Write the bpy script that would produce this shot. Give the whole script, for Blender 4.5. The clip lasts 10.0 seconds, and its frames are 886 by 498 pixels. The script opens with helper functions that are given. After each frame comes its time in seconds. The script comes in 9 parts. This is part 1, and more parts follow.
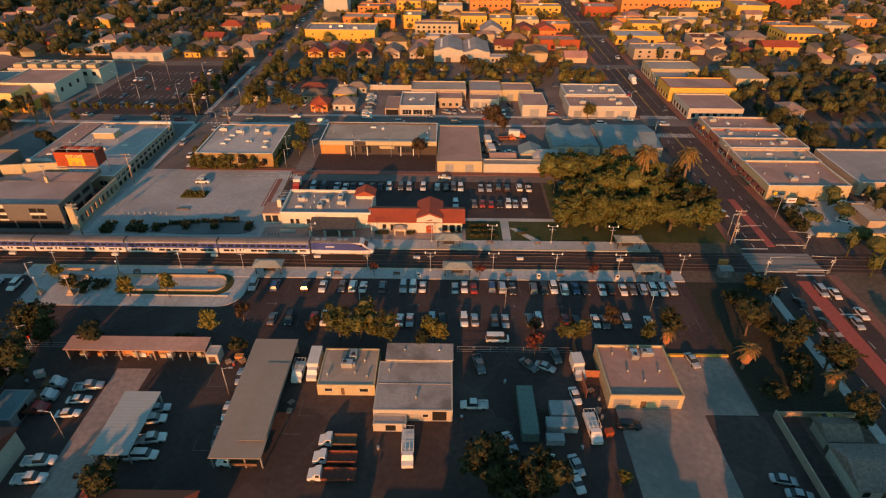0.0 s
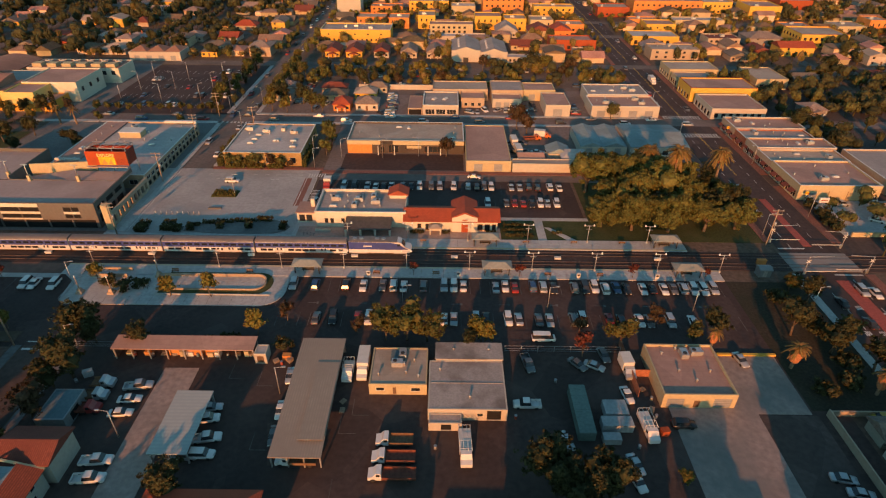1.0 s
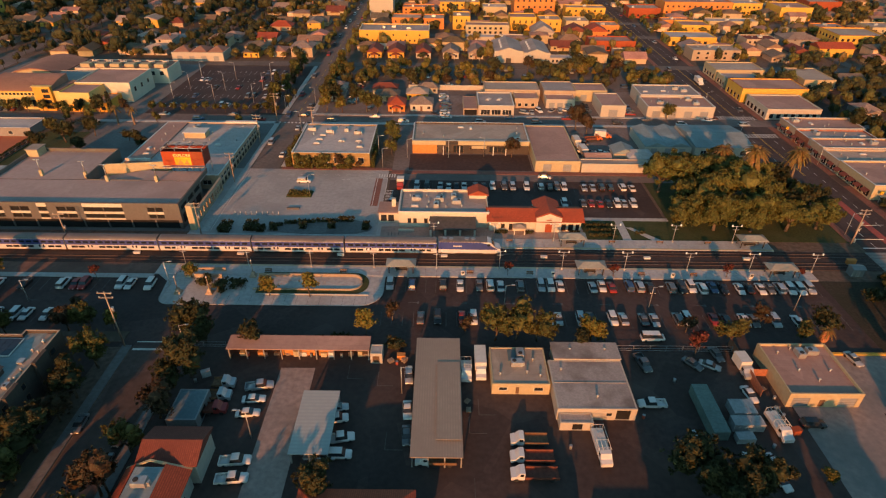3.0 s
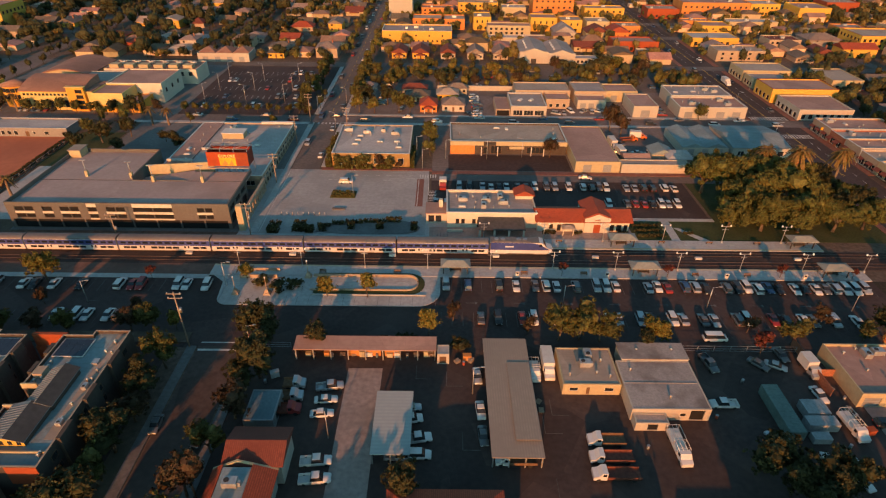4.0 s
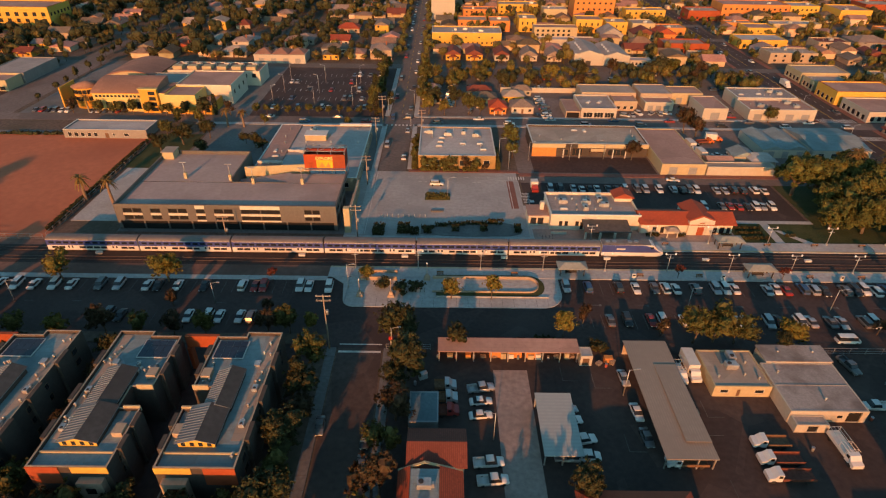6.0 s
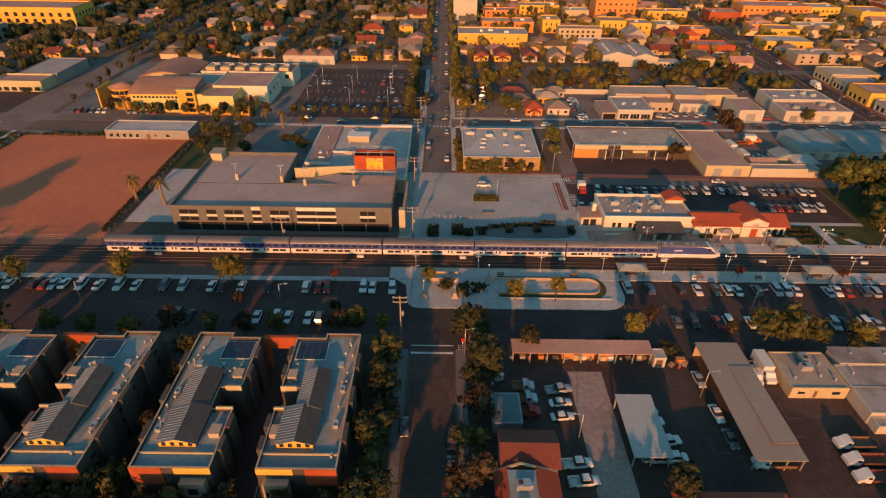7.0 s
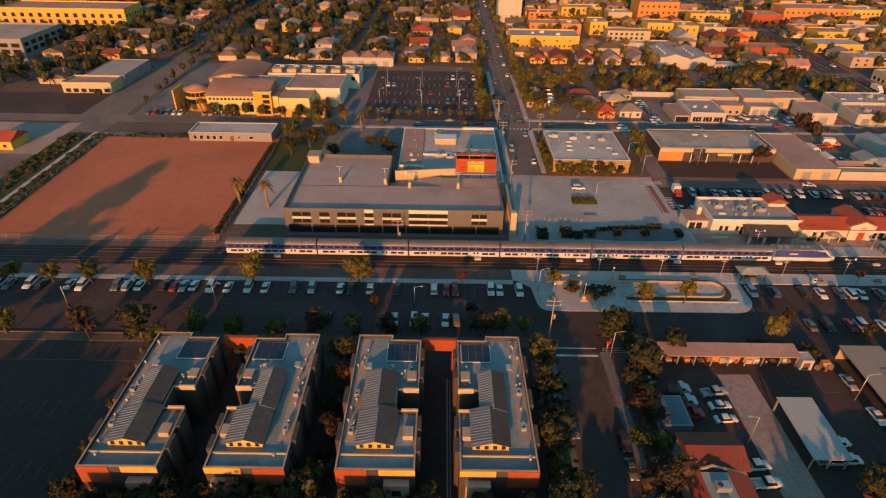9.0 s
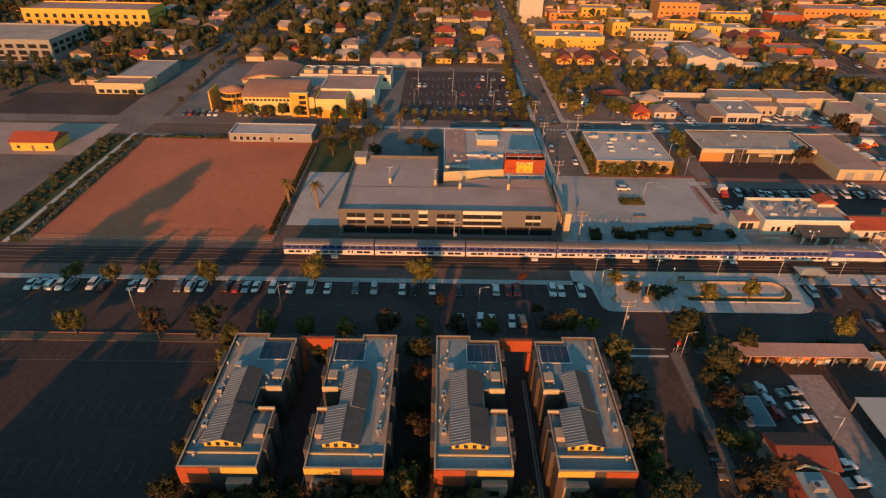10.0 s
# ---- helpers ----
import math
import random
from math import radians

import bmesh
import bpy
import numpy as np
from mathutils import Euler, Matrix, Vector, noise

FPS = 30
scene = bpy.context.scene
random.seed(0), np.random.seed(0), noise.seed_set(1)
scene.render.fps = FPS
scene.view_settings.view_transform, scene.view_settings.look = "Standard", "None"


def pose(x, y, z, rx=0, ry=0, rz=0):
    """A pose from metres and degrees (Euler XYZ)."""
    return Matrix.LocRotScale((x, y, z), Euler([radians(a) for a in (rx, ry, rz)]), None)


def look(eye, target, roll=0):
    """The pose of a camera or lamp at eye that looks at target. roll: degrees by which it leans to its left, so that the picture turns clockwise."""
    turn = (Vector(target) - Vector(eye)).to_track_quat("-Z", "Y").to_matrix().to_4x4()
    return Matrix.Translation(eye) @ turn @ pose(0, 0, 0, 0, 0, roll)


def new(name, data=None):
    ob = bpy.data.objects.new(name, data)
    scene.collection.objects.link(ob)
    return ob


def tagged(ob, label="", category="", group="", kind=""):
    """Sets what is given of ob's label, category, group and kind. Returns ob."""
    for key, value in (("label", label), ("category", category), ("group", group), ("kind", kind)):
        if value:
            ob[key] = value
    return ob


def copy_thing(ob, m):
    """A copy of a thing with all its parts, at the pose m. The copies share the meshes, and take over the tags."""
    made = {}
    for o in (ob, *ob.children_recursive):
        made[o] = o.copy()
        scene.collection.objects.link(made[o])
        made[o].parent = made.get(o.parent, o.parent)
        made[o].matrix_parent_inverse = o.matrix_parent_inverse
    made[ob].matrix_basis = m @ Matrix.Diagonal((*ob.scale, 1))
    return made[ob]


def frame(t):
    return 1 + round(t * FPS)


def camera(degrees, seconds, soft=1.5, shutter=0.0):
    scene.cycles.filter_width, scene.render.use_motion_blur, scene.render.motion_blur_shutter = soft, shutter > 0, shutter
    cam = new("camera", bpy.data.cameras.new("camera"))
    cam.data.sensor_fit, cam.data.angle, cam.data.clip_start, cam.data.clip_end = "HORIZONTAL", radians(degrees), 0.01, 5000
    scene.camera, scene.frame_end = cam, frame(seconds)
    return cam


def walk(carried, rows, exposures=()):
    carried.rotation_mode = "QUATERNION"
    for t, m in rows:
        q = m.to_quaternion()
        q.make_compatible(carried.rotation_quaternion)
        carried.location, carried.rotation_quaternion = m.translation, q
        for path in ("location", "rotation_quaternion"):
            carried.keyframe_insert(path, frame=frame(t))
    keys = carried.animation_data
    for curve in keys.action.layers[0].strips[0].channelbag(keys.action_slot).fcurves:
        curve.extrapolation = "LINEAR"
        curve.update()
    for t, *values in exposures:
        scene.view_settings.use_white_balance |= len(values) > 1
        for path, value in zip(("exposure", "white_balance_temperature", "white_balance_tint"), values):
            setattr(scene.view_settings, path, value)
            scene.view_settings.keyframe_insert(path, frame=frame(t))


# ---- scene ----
# The camera flies sideways along the railway, about 91 m up, looking down at 33 degrees.
cam = camera(75.32, 10.0, soft=1.2)
PATH = [
    (0, 8.992, 1.210, 90.929, 0.272, -33.242, 0.475),
    (0.5, 3.507, 1.176, 90.636, 0.138, -33.204, 0.580),
    (1, -2.150, 1.140, 90.373, 0.029, -33.168, 0.652),
    (1.5, -8.080, 1.098, 90.146, -0.057, -33.133, 0.698),
    (2, -14.332, 1.049, 89.964, -0.125, -33.100, 0.725),
    (2.5, -20.919, 0.990, 89.829, -0.175, -33.071, 0.740),
    (4, -42.464, 0.734, 89.736, -0.256, -33.004, 0.760),
    (4.5, -50.113, 0.619, 89.807, -0.266, -32.989, 0.769),
    (5, -57.931, 0.490, 89.925, -0.272, -32.978, 0.785),
    (5.5, -65.884, 0.347, 90.084, -0.276, -32.970, 0.807),
    (7, -90.342, -0.143, 90.723, -0.289, -32.961, 0.910),
    (7.5, -98.652, -0.318, 90.956, -0.300, -32.960, 0.952),
    (8, -107.021, -0.491, 91.177, -0.315, -32.959, 0.994),
    (8.5, -115.423, -0.659, 91.369, -0.337, -32.956, 1.030),
    (9, -123.818, -0.815, 91.517, -0.366, -32.950, 1.058),
    (9.5, -132.133, -0.955, 91.600, -0.404, -32.939, 1.070),
    (10, -140.254, -1.072, 91.597, -0.450, -32.922, 1.060),
]


def aim(x, y, z, yaw, pitch, roll):
    eye = Vector((x, y, z))
    a, b = radians(yaw), radians(pitch)
    return look(eye, eye + Vector((-math.sin(a) * math.cos(b), math.cos(a) * math.cos(b), math.sin(b))), roll)


walk(cam, [(t, aim(*row)) for t, *row in PATH])

# ---- light: a low evening sun behind the camera, an open sky above ----
SUN_EL, SUN_AZ = 13.0, 10.0
world = bpy.data.worlds.new("evening_sky")
scene.world = world
world.use_nodes = True
wn = world.node_tree
sky = wn.nodes.new("ShaderNodeTexSky")
sky.sky_type = "NISHITA"
sky.sun_disc = False
sky.sun_elevation, sky.sun_rotation = radians(SUN_EL), radians(180 + SUN_AZ)
sky.air_density, sky.dust_density, sky.ozone_density = 1.0, 1.0, 1.5
tint = wn.nodes.new("ShaderNodeMix")
tint.data_type, tint.blend_type = "RGBA", "MULTIPLY"
tint.inputs[0].default_value = 1.0
tint.inputs[7].default_value = (0.61, 0.96, 0.915, 1)
wn.links.new(sky.outputs["Color"], tint.inputs[6])
wn.links.new(tint.outputs[2], wn.nodes["Background"].inputs["Color"])
wn.nodes["Background"].inputs["Strength"].default_value = 0.184
sun_data = bpy.data.lights.new("sun", "SUN")
sun_data.energy, sun_data.angle, sun_data.color = 6.25, radians(0.6), (1.0, 0.365, 0.11)
sun = new("sun", sun_data)
sun.matrix_world = look((0, 0, 0), (math.sin(radians(SUN_AZ)), math.cos(radians(SUN_AZ)), -math.tan(radians(SUN_EL))))
scene.view_settings.exposure = 0.0

# ---- materials ----
MATS = {}


def mat(name, color, rough=0.85, metal=0.0, scale=1.0, spread=0.25, dirt=None, dirt_amount=0.5, bump=0.0, island=0.0, spec=0.3, ramp_by_object=0.0, wave=None, sheets=None, patches=0.0):
    """A surface with fine grain and broad stains: two noises over the base colour, and fine relief."""
    if name in MATS:
        return MATS[name]
    m = bpy.data.materials.new(name)
    m.use_nodes = True
    t = m.node_tree
    b = t.nodes["Principled BSDF"]
    b.inputs["Roughness"].default_value, b.inputs["Metallic"].default_value = rough, metal
    b.inputs["Specular IOR Level"].default_value = spec
    co = t.nodes.new("ShaderNodeNewGeometry")

    def noise_at(s, detail=4.0):
        n = t.nodes.new("ShaderNodeTexNoise")
        n.inputs["Scale"].default_value, n.inputs["Detail"].default_value = s, detail
        t.links.new(co.outputs["Position"], n.inputs["Vector"])
        return n

    def mixed(a, bcol, fac_socket):
        x = t.nodes.new("ShaderNodeMix")
        x.data_type = "RGBA"
        for sock, val in ((x.inputs[6], a), (x.inputs[7], bcol)):
            if isinstance(val, tuple):
                sock.default_value = (*val, 1)
            else:
                t.links.new(val, sock)
        t.links.new(fac_socket, x.inputs[0])
        return x.outputs[2]

    def ranged(sock, lo, hi):
        r = t.nodes.new("ShaderNodeMapRange")
        r.inputs["From Min"].default_value, r.inputs["From Max"].default_value = lo, hi
        t.links.new(sock, r.inputs["Value"])
        return r.outputs["Result"]

    fine, broad = noise_at(1.7 * scale), noise_at(0.13 * scale, 6.0)
    lo = tuple(c * (1 - spread) for c in color)
    hi = tuple(min(1.0, c * (1 + spread)) for c in color)
    col = mixed(lo, hi, ranged(fine.outputs["Fac"], 0.3, 0.7))
    d = dirt or tuple(c * 0.6 for c in color)
    amount = t.nodes.new("ShaderNodeMath")
    amount.operation = "MULTIPLY"
    amount.inputs[1].default_value = dirt_amount
    t.links.new(ranged(broad.outputs["Fac"], 0.45, 0.68), amount.inputs[0])
    col = mixed(col, d, amount.outputs[0])
    if island or ramp_by_object:
        src = co.outputs["Random Per Island"] if island else t.nodes.new("ShaderNodeObjectInfo").outputs["Random"]
        hs = t.nodes.new("ShaderNodeHueSaturation")
        k = island or ramp_by_object
        r = t.nodes.new("ShaderNodeMapRange")
        r.inputs["To Min"].default_value, r.inputs["To Max"].default_value = 1 - k, 1 + k
        t.links.new(src, r.inputs["Value"])
        t.links.new(r.outputs["Result"], hs.inputs["Value"])
        h2 = t.nodes.new("ShaderNodeMapRange")
        h2.inputs["To Min"].default_value, h2.inputs["To Max"].default_value = 0.5 + 0.05 * k, 0.5 - 0.06 * k
        t.links.new(src, h2.inputs["Value"])
        t.links.new(h2.outputs["Result"], hs.inputs["Hue"])
        t.links.new(col, hs.inputs["Color"])
        col = hs.outputs["Color"]
    if wave:
        axis, period, depth = wave
        w = t.nodes.new("ShaderNodeTexWave")
        w.bands_direction = axis
        w.inputs["Scale"].default_value = 0.314 / period
        t.links.new(co.outputs["Position"], w.inputs["Vector"])
        col = mixed(col, tuple(c * (1 - depth) for c in color), w.outputs["Fac"])
    if sheets:
        w, hgt, depth = sheets
        br = t.nodes.new("ShaderNodeTexBrick")
        br.inputs["Scale"].default_value, br.inputs["Brick Width"].default_value, br.inputs["Row Height"].default_value = 1.0, w, hgt
        br.inputs["Mortar Size"].default_value, br.inputs["Mortar Smooth"].default_value = 0.05, 0.6
        br.inputs["Color1"].default_value, br.inputs["Color2"].default_value, br.inputs["Mortar"].default_value = (0.35, 0.35, 0.35, 1), (0.0, 0.0, 0.0, 1), (1, 1, 1, 1)
        t.links.new(co.outputs["Position"], br.inputs["Vector"])
        sc = t.nodes.new("ShaderNodeMath")
        sc.operation = "MULTIPLY"
        sc.inputs[1].default_value = depth
        t.links.new(br.outputs["Color"], sc.inputs[0])
        col = mixed(col, tuple(c * 0.35 for c in color), sc.outputs[0])
    if patches:
        vo = t.nodes.new("ShaderNodeTexVoronoi")
        vo.inputs["Scale"].default_value = 0.09
        t.links.new(co.outputs["Position"], vo.inputs["Vector"])
        sp = t.nodes.new("ShaderNodeSeparateColor")
        t.links.new(vo.outputs["Color"], sp.inputs[0])
        sc = t.nodes.new("ShaderNodeMath")
        sc.operation = "MULTIPLY"
        sc.inputs[1].default_value = patches
        t.links.new(sp.outputs[0], sc.inputs[0])
        col = mixed(col, tuple(c * 0.45 for c in color), sc.outputs[0])
    t.links.new(col, b.inputs["Base Color"])
    if bump:
        bn = t.nodes.new("ShaderNodeBump")
        bn.inputs["Strength"].default_value, bn.inputs["Distance"].default_value = bump, 0.1
        t.links.new(noise_at(4.0 * scale).outputs["Fac"], bn.inputs["Height"])
        t.links.new(bn.outputs["Normal"], b.inputs["Normal"])
    MATS[name] = m
    return m


asphalt = mat("asphalt", (0.066, 0.044, 0.0395), 0.9, scale=0.6, spread=0.25, dirt=(0.09, 0.0624, 0.0552), dirt_amount=0.7, bump=0.3, patches=0.55)
asphalt_pale = mat("asphalt_pale", (0.19, 0.15, 0.135), 0.92, scale=0.5, spread=0.2, dirt=(0.13, 0.105, 0.095), dirt_amount=0.7, bump=0.2, patches=0.4)
asphalt_old = mat("asphalt_old", (0.098, 0.07, 0.06), 0.92, scale=0.5, spread=0.25, dirt=(0.06, 0.045, 0.041), dirt_amount=0.7, bump=0.3, patches=0.55)
court_paving = mat("court_paving", (0.38, 0.365, 0.35), 0.9, scale=0.5, spread=0.12, dirt=(0.29, 0.275, 0.26), dirt_amount=0.7, bump=0.2, sheets=(5.0, 5.0, 0.25), patches=0.2)
concrete = mat("concrete", (0.41, 0.40, 0.385), 0.9, scale=0.7, spread=0.15, dirt=(0.3, 0.29, 0.27), dirt_amount=0.6, bump=0.2, sheets=(3.0, 3.0, 0.2))
concrete_dark = mat("concrete_dark", (0.17, 0.165, 0.16), 0.9, scale=0.7, spread=0.2, dirt=(0.11, 0.10, 0.095), dirt_amount=0.6, bump=0.2, patches=0.3)
platform_paving = mat("platform_paving", (0.42, 0.40, 0.385), 0.88, scale=0.8, spread=0.14, dirt=(0.31, 0.31, 0.30), dirt_amount=0.6, bump=0.1)
concrete_worn = mat("concrete_worn", (0.30, 0.235, 0.205), 0.9, scale=0.5, spread=0.2, dirt=(0.16, 0.15, 0.14), dirt_amount=0.8, bump=0.2)
platform_edge = mat("platform_edge", (0.50, 0.41, 0.28), 0.8, spread=0.1)
brick_paving = mat("brick_paving", (0.22, 0.095, 0.07), 0.9, scale=1.5, spread=0.3, dirt=(0.15, 0.075, 0.06), bump=0.2)
earth = mat("earth", (0.125, 0.088, 0.066), 0.95, scale=0.5, spread=0.35, dirt=(0.08, 0.062, 0.04), dirt_amount=0.9, bump=0.4)
trackside_dirt = mat("trackside_dirt", (0.17, 0.10, 0.078), 0.95, scale=0.4, spread=0.2, dirt=(0.10, 0.062, 0.05), dirt_amount=0.8, bump=0.3)
red_dirt = mat("red_dirt", (0.4484, 0.1435, 0.0717), 0.95, scale=0.25, spread=0.1, dirt=(0.3587, 0.1121, 0.0583), dirt_amount=0.7, bump=0.2)
garden_soil = mat("garden_soil", (0.042, 0.034, 0.022), 0.95, scale=1.0, spread=0.4, dirt=(0.028, 0.03, 0.016), dirt_amount=0.8, bump=0.4)
lawn = mat("lawn", (0.045, 0.055, 0.016), 0.95, scale=1.2, spread=0.35, dirt=(0.08, 0.075, 0.03), dirt_amount=0.6, bump=0.4)
ballast = mat("ballast", (0.062, 0.042, 0.037), 0.95, scale=3.0, spread=0.4, dirt=(0.04, 0.032, 0.028), bump=0.5)
tie_wood = mat("tie_wood", (0.055, 0.038, 0.034), 0.9, spread=0.3)
steel = mat("steel", (0.20, 0.15, 0.13), 0.45, 0.7, spread=0.15)
paint_white = mat("paint_white", (0.6, 0.58, 0.54), 0.7, spread=0.2, dirt=(0.3, 0.28, 0.26), dirt_amount=0.8, scale=1.5)
paint_worn = mat("paint_worn", (0.119, 0.112, 0.105), 0.8, spread=0.3, dirt=(0.042, 0.0385, 0.035), dirt_amount=0.9, scale=1.5)
paint_yellow = mat("paint_yellow", (0.6, 0.38, 0.05), 0.7, spread=0.2)
roof_grey = mat("roof_grey", (0.36, 0.315, 0.295), 0.9, scale=0.7, spread=0.1, dirt=(0.2456, 0.2308, 0.221), dirt_amount=0.7, bump=0.15, sheets=(5.0, 1.5, 0.30), patches=0.35)
roof_deck = mat("roof_deck", (0.39, 0.305, 0.28), 0.9, scale=0.5, spread=0.08, dirt=(0.28, 0.215, 0.195), dirt_amount=0.7, bump=0.1, sheets=(9.0, 5.0, 0.12), patches=0.2)
roof_white = mat("roof_white", (0.47, 0.43, 0.41), 0.85, scale=0.7, spread=0.12, dirt=(0.34, 0.32, 0.31), dirt_amount=0.7, bump=0.1, sheets=(5.0, 1.5, 0.30), patches=0.35)
roof_tan = mat("roof_tan", (0.418, 0.341, 0.275), 0.9, scale=0.6, spread=0.1, dirt=(0.297, 0.242, 0.198), dirt_amount=0.7, bump=0.15, sheets=(5.0, 1.5, 0.30), patches=0.35)
roof_pink = mat("roof_pink", (0.423, 0.261, 0.2115), 0.9, scale=0.6, spread=0.1, dirt=(0.315, 0.1935, 0.1575), dirt_amount=0.7, bump=0.15, sheets=(5.0, 1.5, 0.30), patches=0.35)
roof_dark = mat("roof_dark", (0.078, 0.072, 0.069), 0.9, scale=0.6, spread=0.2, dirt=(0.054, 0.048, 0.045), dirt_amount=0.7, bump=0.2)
roof_corrugated = mat("roof_corrugated", (0.299, 0.2415, 0.1898), 0.6, 0.0, scale=0.5, spread=0.1, dirt=(0.2185, 0.1725, 0.138), dirt_amount=0.8, wave=("X", 0.5, 0.1))
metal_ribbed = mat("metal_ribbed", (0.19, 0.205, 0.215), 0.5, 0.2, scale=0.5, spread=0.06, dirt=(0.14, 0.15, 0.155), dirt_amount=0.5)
roof_teal = mat("roof_teal", (0.255, 0.315, 0.325), 0.85, scale=0.7, spread=0.12, dirt=(0.18, 0.205, 0.21), dirt_amount=0.8, bump=0.15, sheets=(4.0, 1.5, 0.35), patches=0.45)
shingles = mat("shingles", (0.221, 0.169, 0.1365), 0.9, scale=1.0, spread=0.3, dirt=(0.13, 0.104, 0.091), bump=0.4, ramp_by_object=0.45)
tile_red = mat("tile_red", (0.39, 0.078, 0.035), 0.8, scale=1.5, spread=0.3, dirt=(0.21, 0.0525, 0.03), dirt_amount=0.6, bump=0.4, wave=("X", 0.35, 0.35))
tile_dark = mat("tile_dark", (0.21, 0.06, 0.04), 0.85, scale=1.5, spread=0.3, bump=0.4, wave=("X", 0.35, 0.3))
stucco_white = mat("stucco_white", (0.42, 0.38, 0.315), 0.9, scale=0.8, spread=0.06, dirt=(0.4272, 0.3697, 0.304), dirt_amount=0.5, bump=0.1)
stucco_bright = mat("stucco_bright", (0.56, 0.51, 0.41), 0.9, scale=0.8, spread=0.06, dirt=(0.45, 0.39, 0.31), dirt_amount=0.5, bump=0.1)
stucco_cream = mat("stucco_cream", (0.43, 0.35, 0.21), 0.9, scale=0.8, spread=0.08, dirt=(0.41, 0.33, 0.21), dirt_amount=0.5, bump=0.1)
stucco_yellow = mat("stucco_yellow", (0.58, 0.35, 0.06), 0.9, scale=0.8, spread=0.08, dirt=(0.56, 0.32, 0.06), dirt_amount=0.5, bump=0.1)
stucco_olive = mat("stucco_olive", (0.30, 0.19, 0.075), 0.9, scale=0.8, spread=0.15, dirt=(0.2, 0.13, 0.06), dirt_amount=0.6, bump=0.1)
stucco_orange = mat("stucco_orange", (0.55, 0.22, 0.06), 0.9, scale=0.8, spread=0.1, dirt=(0.42, 0.16, 0.05), dirt_amount=0.5, bump=0.1)
stucco_rust = mat("stucco_rust", (0.32, 0.068, 0.024), 0.9, scale=0.8, spread=0.1, dirt=(0.24, 0.052, 0.02), bump=0.1)
stucco_tan = mat("stucco_tan", (0.3864, 0.2944, 0.2116), 0.9, scale=0.8, spread=0.1, dirt=(0.2944, 0.2208, 0.1564), bump=0.1)
stucco_grey = mat("stucco_grey", (0.25, 0.225, 0.205), 0.9, scale=0.8, spread=0.08, dirt=(0.19, 0.17, 0.155), bump=0.1)
siding = mat("siding", (0.44, 0.39, 0.32), 0.85, scale=0.8, spread=0.1, dirt=(0.368, 0.322, 0.276), ramp_by_object=0.35)
brick_wall = mat("brick_wall", (0.30, 0.115, 0.065), 0.9, scale=1.5, spread=0.3, dirt=(0.2, 0.08, 0.05), bump=0.3)
stucco_brown = mat("stucco_brown", (0.0744, 0.0577, 0.0481), 0.9, scale=0.8, spread=0.12, bump=0.1)
wood_brown = mat("wood_brown", (0.16, 0.09, 0.05), 0.85, scale=1.2, spread=0.3, bump=0.2)
school_cream = mat("school_cream", (0.60, 0.46, 0.17), 0.9, scale=0.8, spread=0.08, dirt=(0.52, 0.39, 0.15), dirt_amount=0.5, bump=0.1)
school_ochre = mat("school_ochre", (0.62, 0.32, 0.05), 0.9, scale=0.8, spread=0.08, dirt=(0.53, 0.26, 0.045), dirt_amount=0.5, bump=0.1)
school_roof = mat("school_roof", (0.34, 0.18, 0.13), 0.9, scale=0.6, spread=0.1, dirt=(0.25, 0.135, 0.10), dirt_amount=0.7, bump=0.15, sheets=(5.0, 1.5, 0.30), patches=0.35)
garage_grey = mat("garage_grey", (0.135, 0.12, 0.108), 0.9, scale=0.8, spread=0.08, dirt=(0.105, 0.092, 0.082), bump=0.1)
# near-black colour that stands in for shade behind openings
inside_shade = mat("inside_shade", (0.013, 0.012, 0.012), 0.85, spread=0.2)
dark_paint = mat("dark_paint", (0.05, 0.045, 0.042), 0.7, spread=0.2)
white_paint = mat("white_paint", (0.56, 0.54, 0.50), 0.6, spread=0.06, dirt=(0.6, 0.56, 0.5), dirt_amount=0.3)
grey_metal = mat("grey_metal", (0.33, 0.33, 0.33), 0.5, 0.5, spread=0.12)
shutter_metal = mat("shutter_metal", (0.30, 0.31, 0.32), 0.6, 0.1, spread=0.1, wave=("Z", 0.5, 0.35))
galvanised = mat("galvanised", (0.5, 0.49, 0.47), 0.45, 0.6, spread=0.15)
blue_tarp = mat("blue_tarp", (0.13, 0.185, 0.205), 0.7, spread=0.15)
teal_plastic = mat("teal_plastic", (0.08, 0.42, 0.46), 0.6, spread=0.1)
rust_red = mat("rust_red", (0.35, 0.07, 0.04), 0.8, spread=0.25)
solar_blue = mat("solar_blue", (0.02, 0.026, 0.045), 0.35, spread=0.2, spec=0.5)
glass_dark = mat("glass_dark", (0.025, 0.028, 0.032), 0.22, spread=0.2, spec=0.6)
rubber = mat("rubber", (0.025, 0.025, 0.025), 0.9, spread=0.2)
lamp_white = mat("lamp_white", (0.8, 0.8, 0.76), 0.3, spread=0.04)
lamp_red = mat("lamp_red", (0.45, 0.03, 0.02), 0.3, spread=0.05)
sign_orange = mat("sign_orange", (0.368, 0.052, 0.0096), 0.6, scale=0.4, spread=0.06, dirt=(0.288, 0.04, 0.0096), dirt_amount=0.5)
sign_rust = mat("sign_rust", (0.27, 0.05, 0.014), 0.6, scale=0.6, spread=0.1)
sign_yellow = mat("sign_yellow", (0.75, 0.42, 0.02), 0.6, scale=2.0, spread=0.15, dirt=(0.7, 0.22, 0.01), dirt_amount=0.8)
sign_cream = mat("sign_cream", (0.80, 0.62, 0.22), 0.6, spread=0.05)
sign_maroon = mat("sign_maroon", (0.24, 0.035, 0.02), 0.6, spread=0.1)
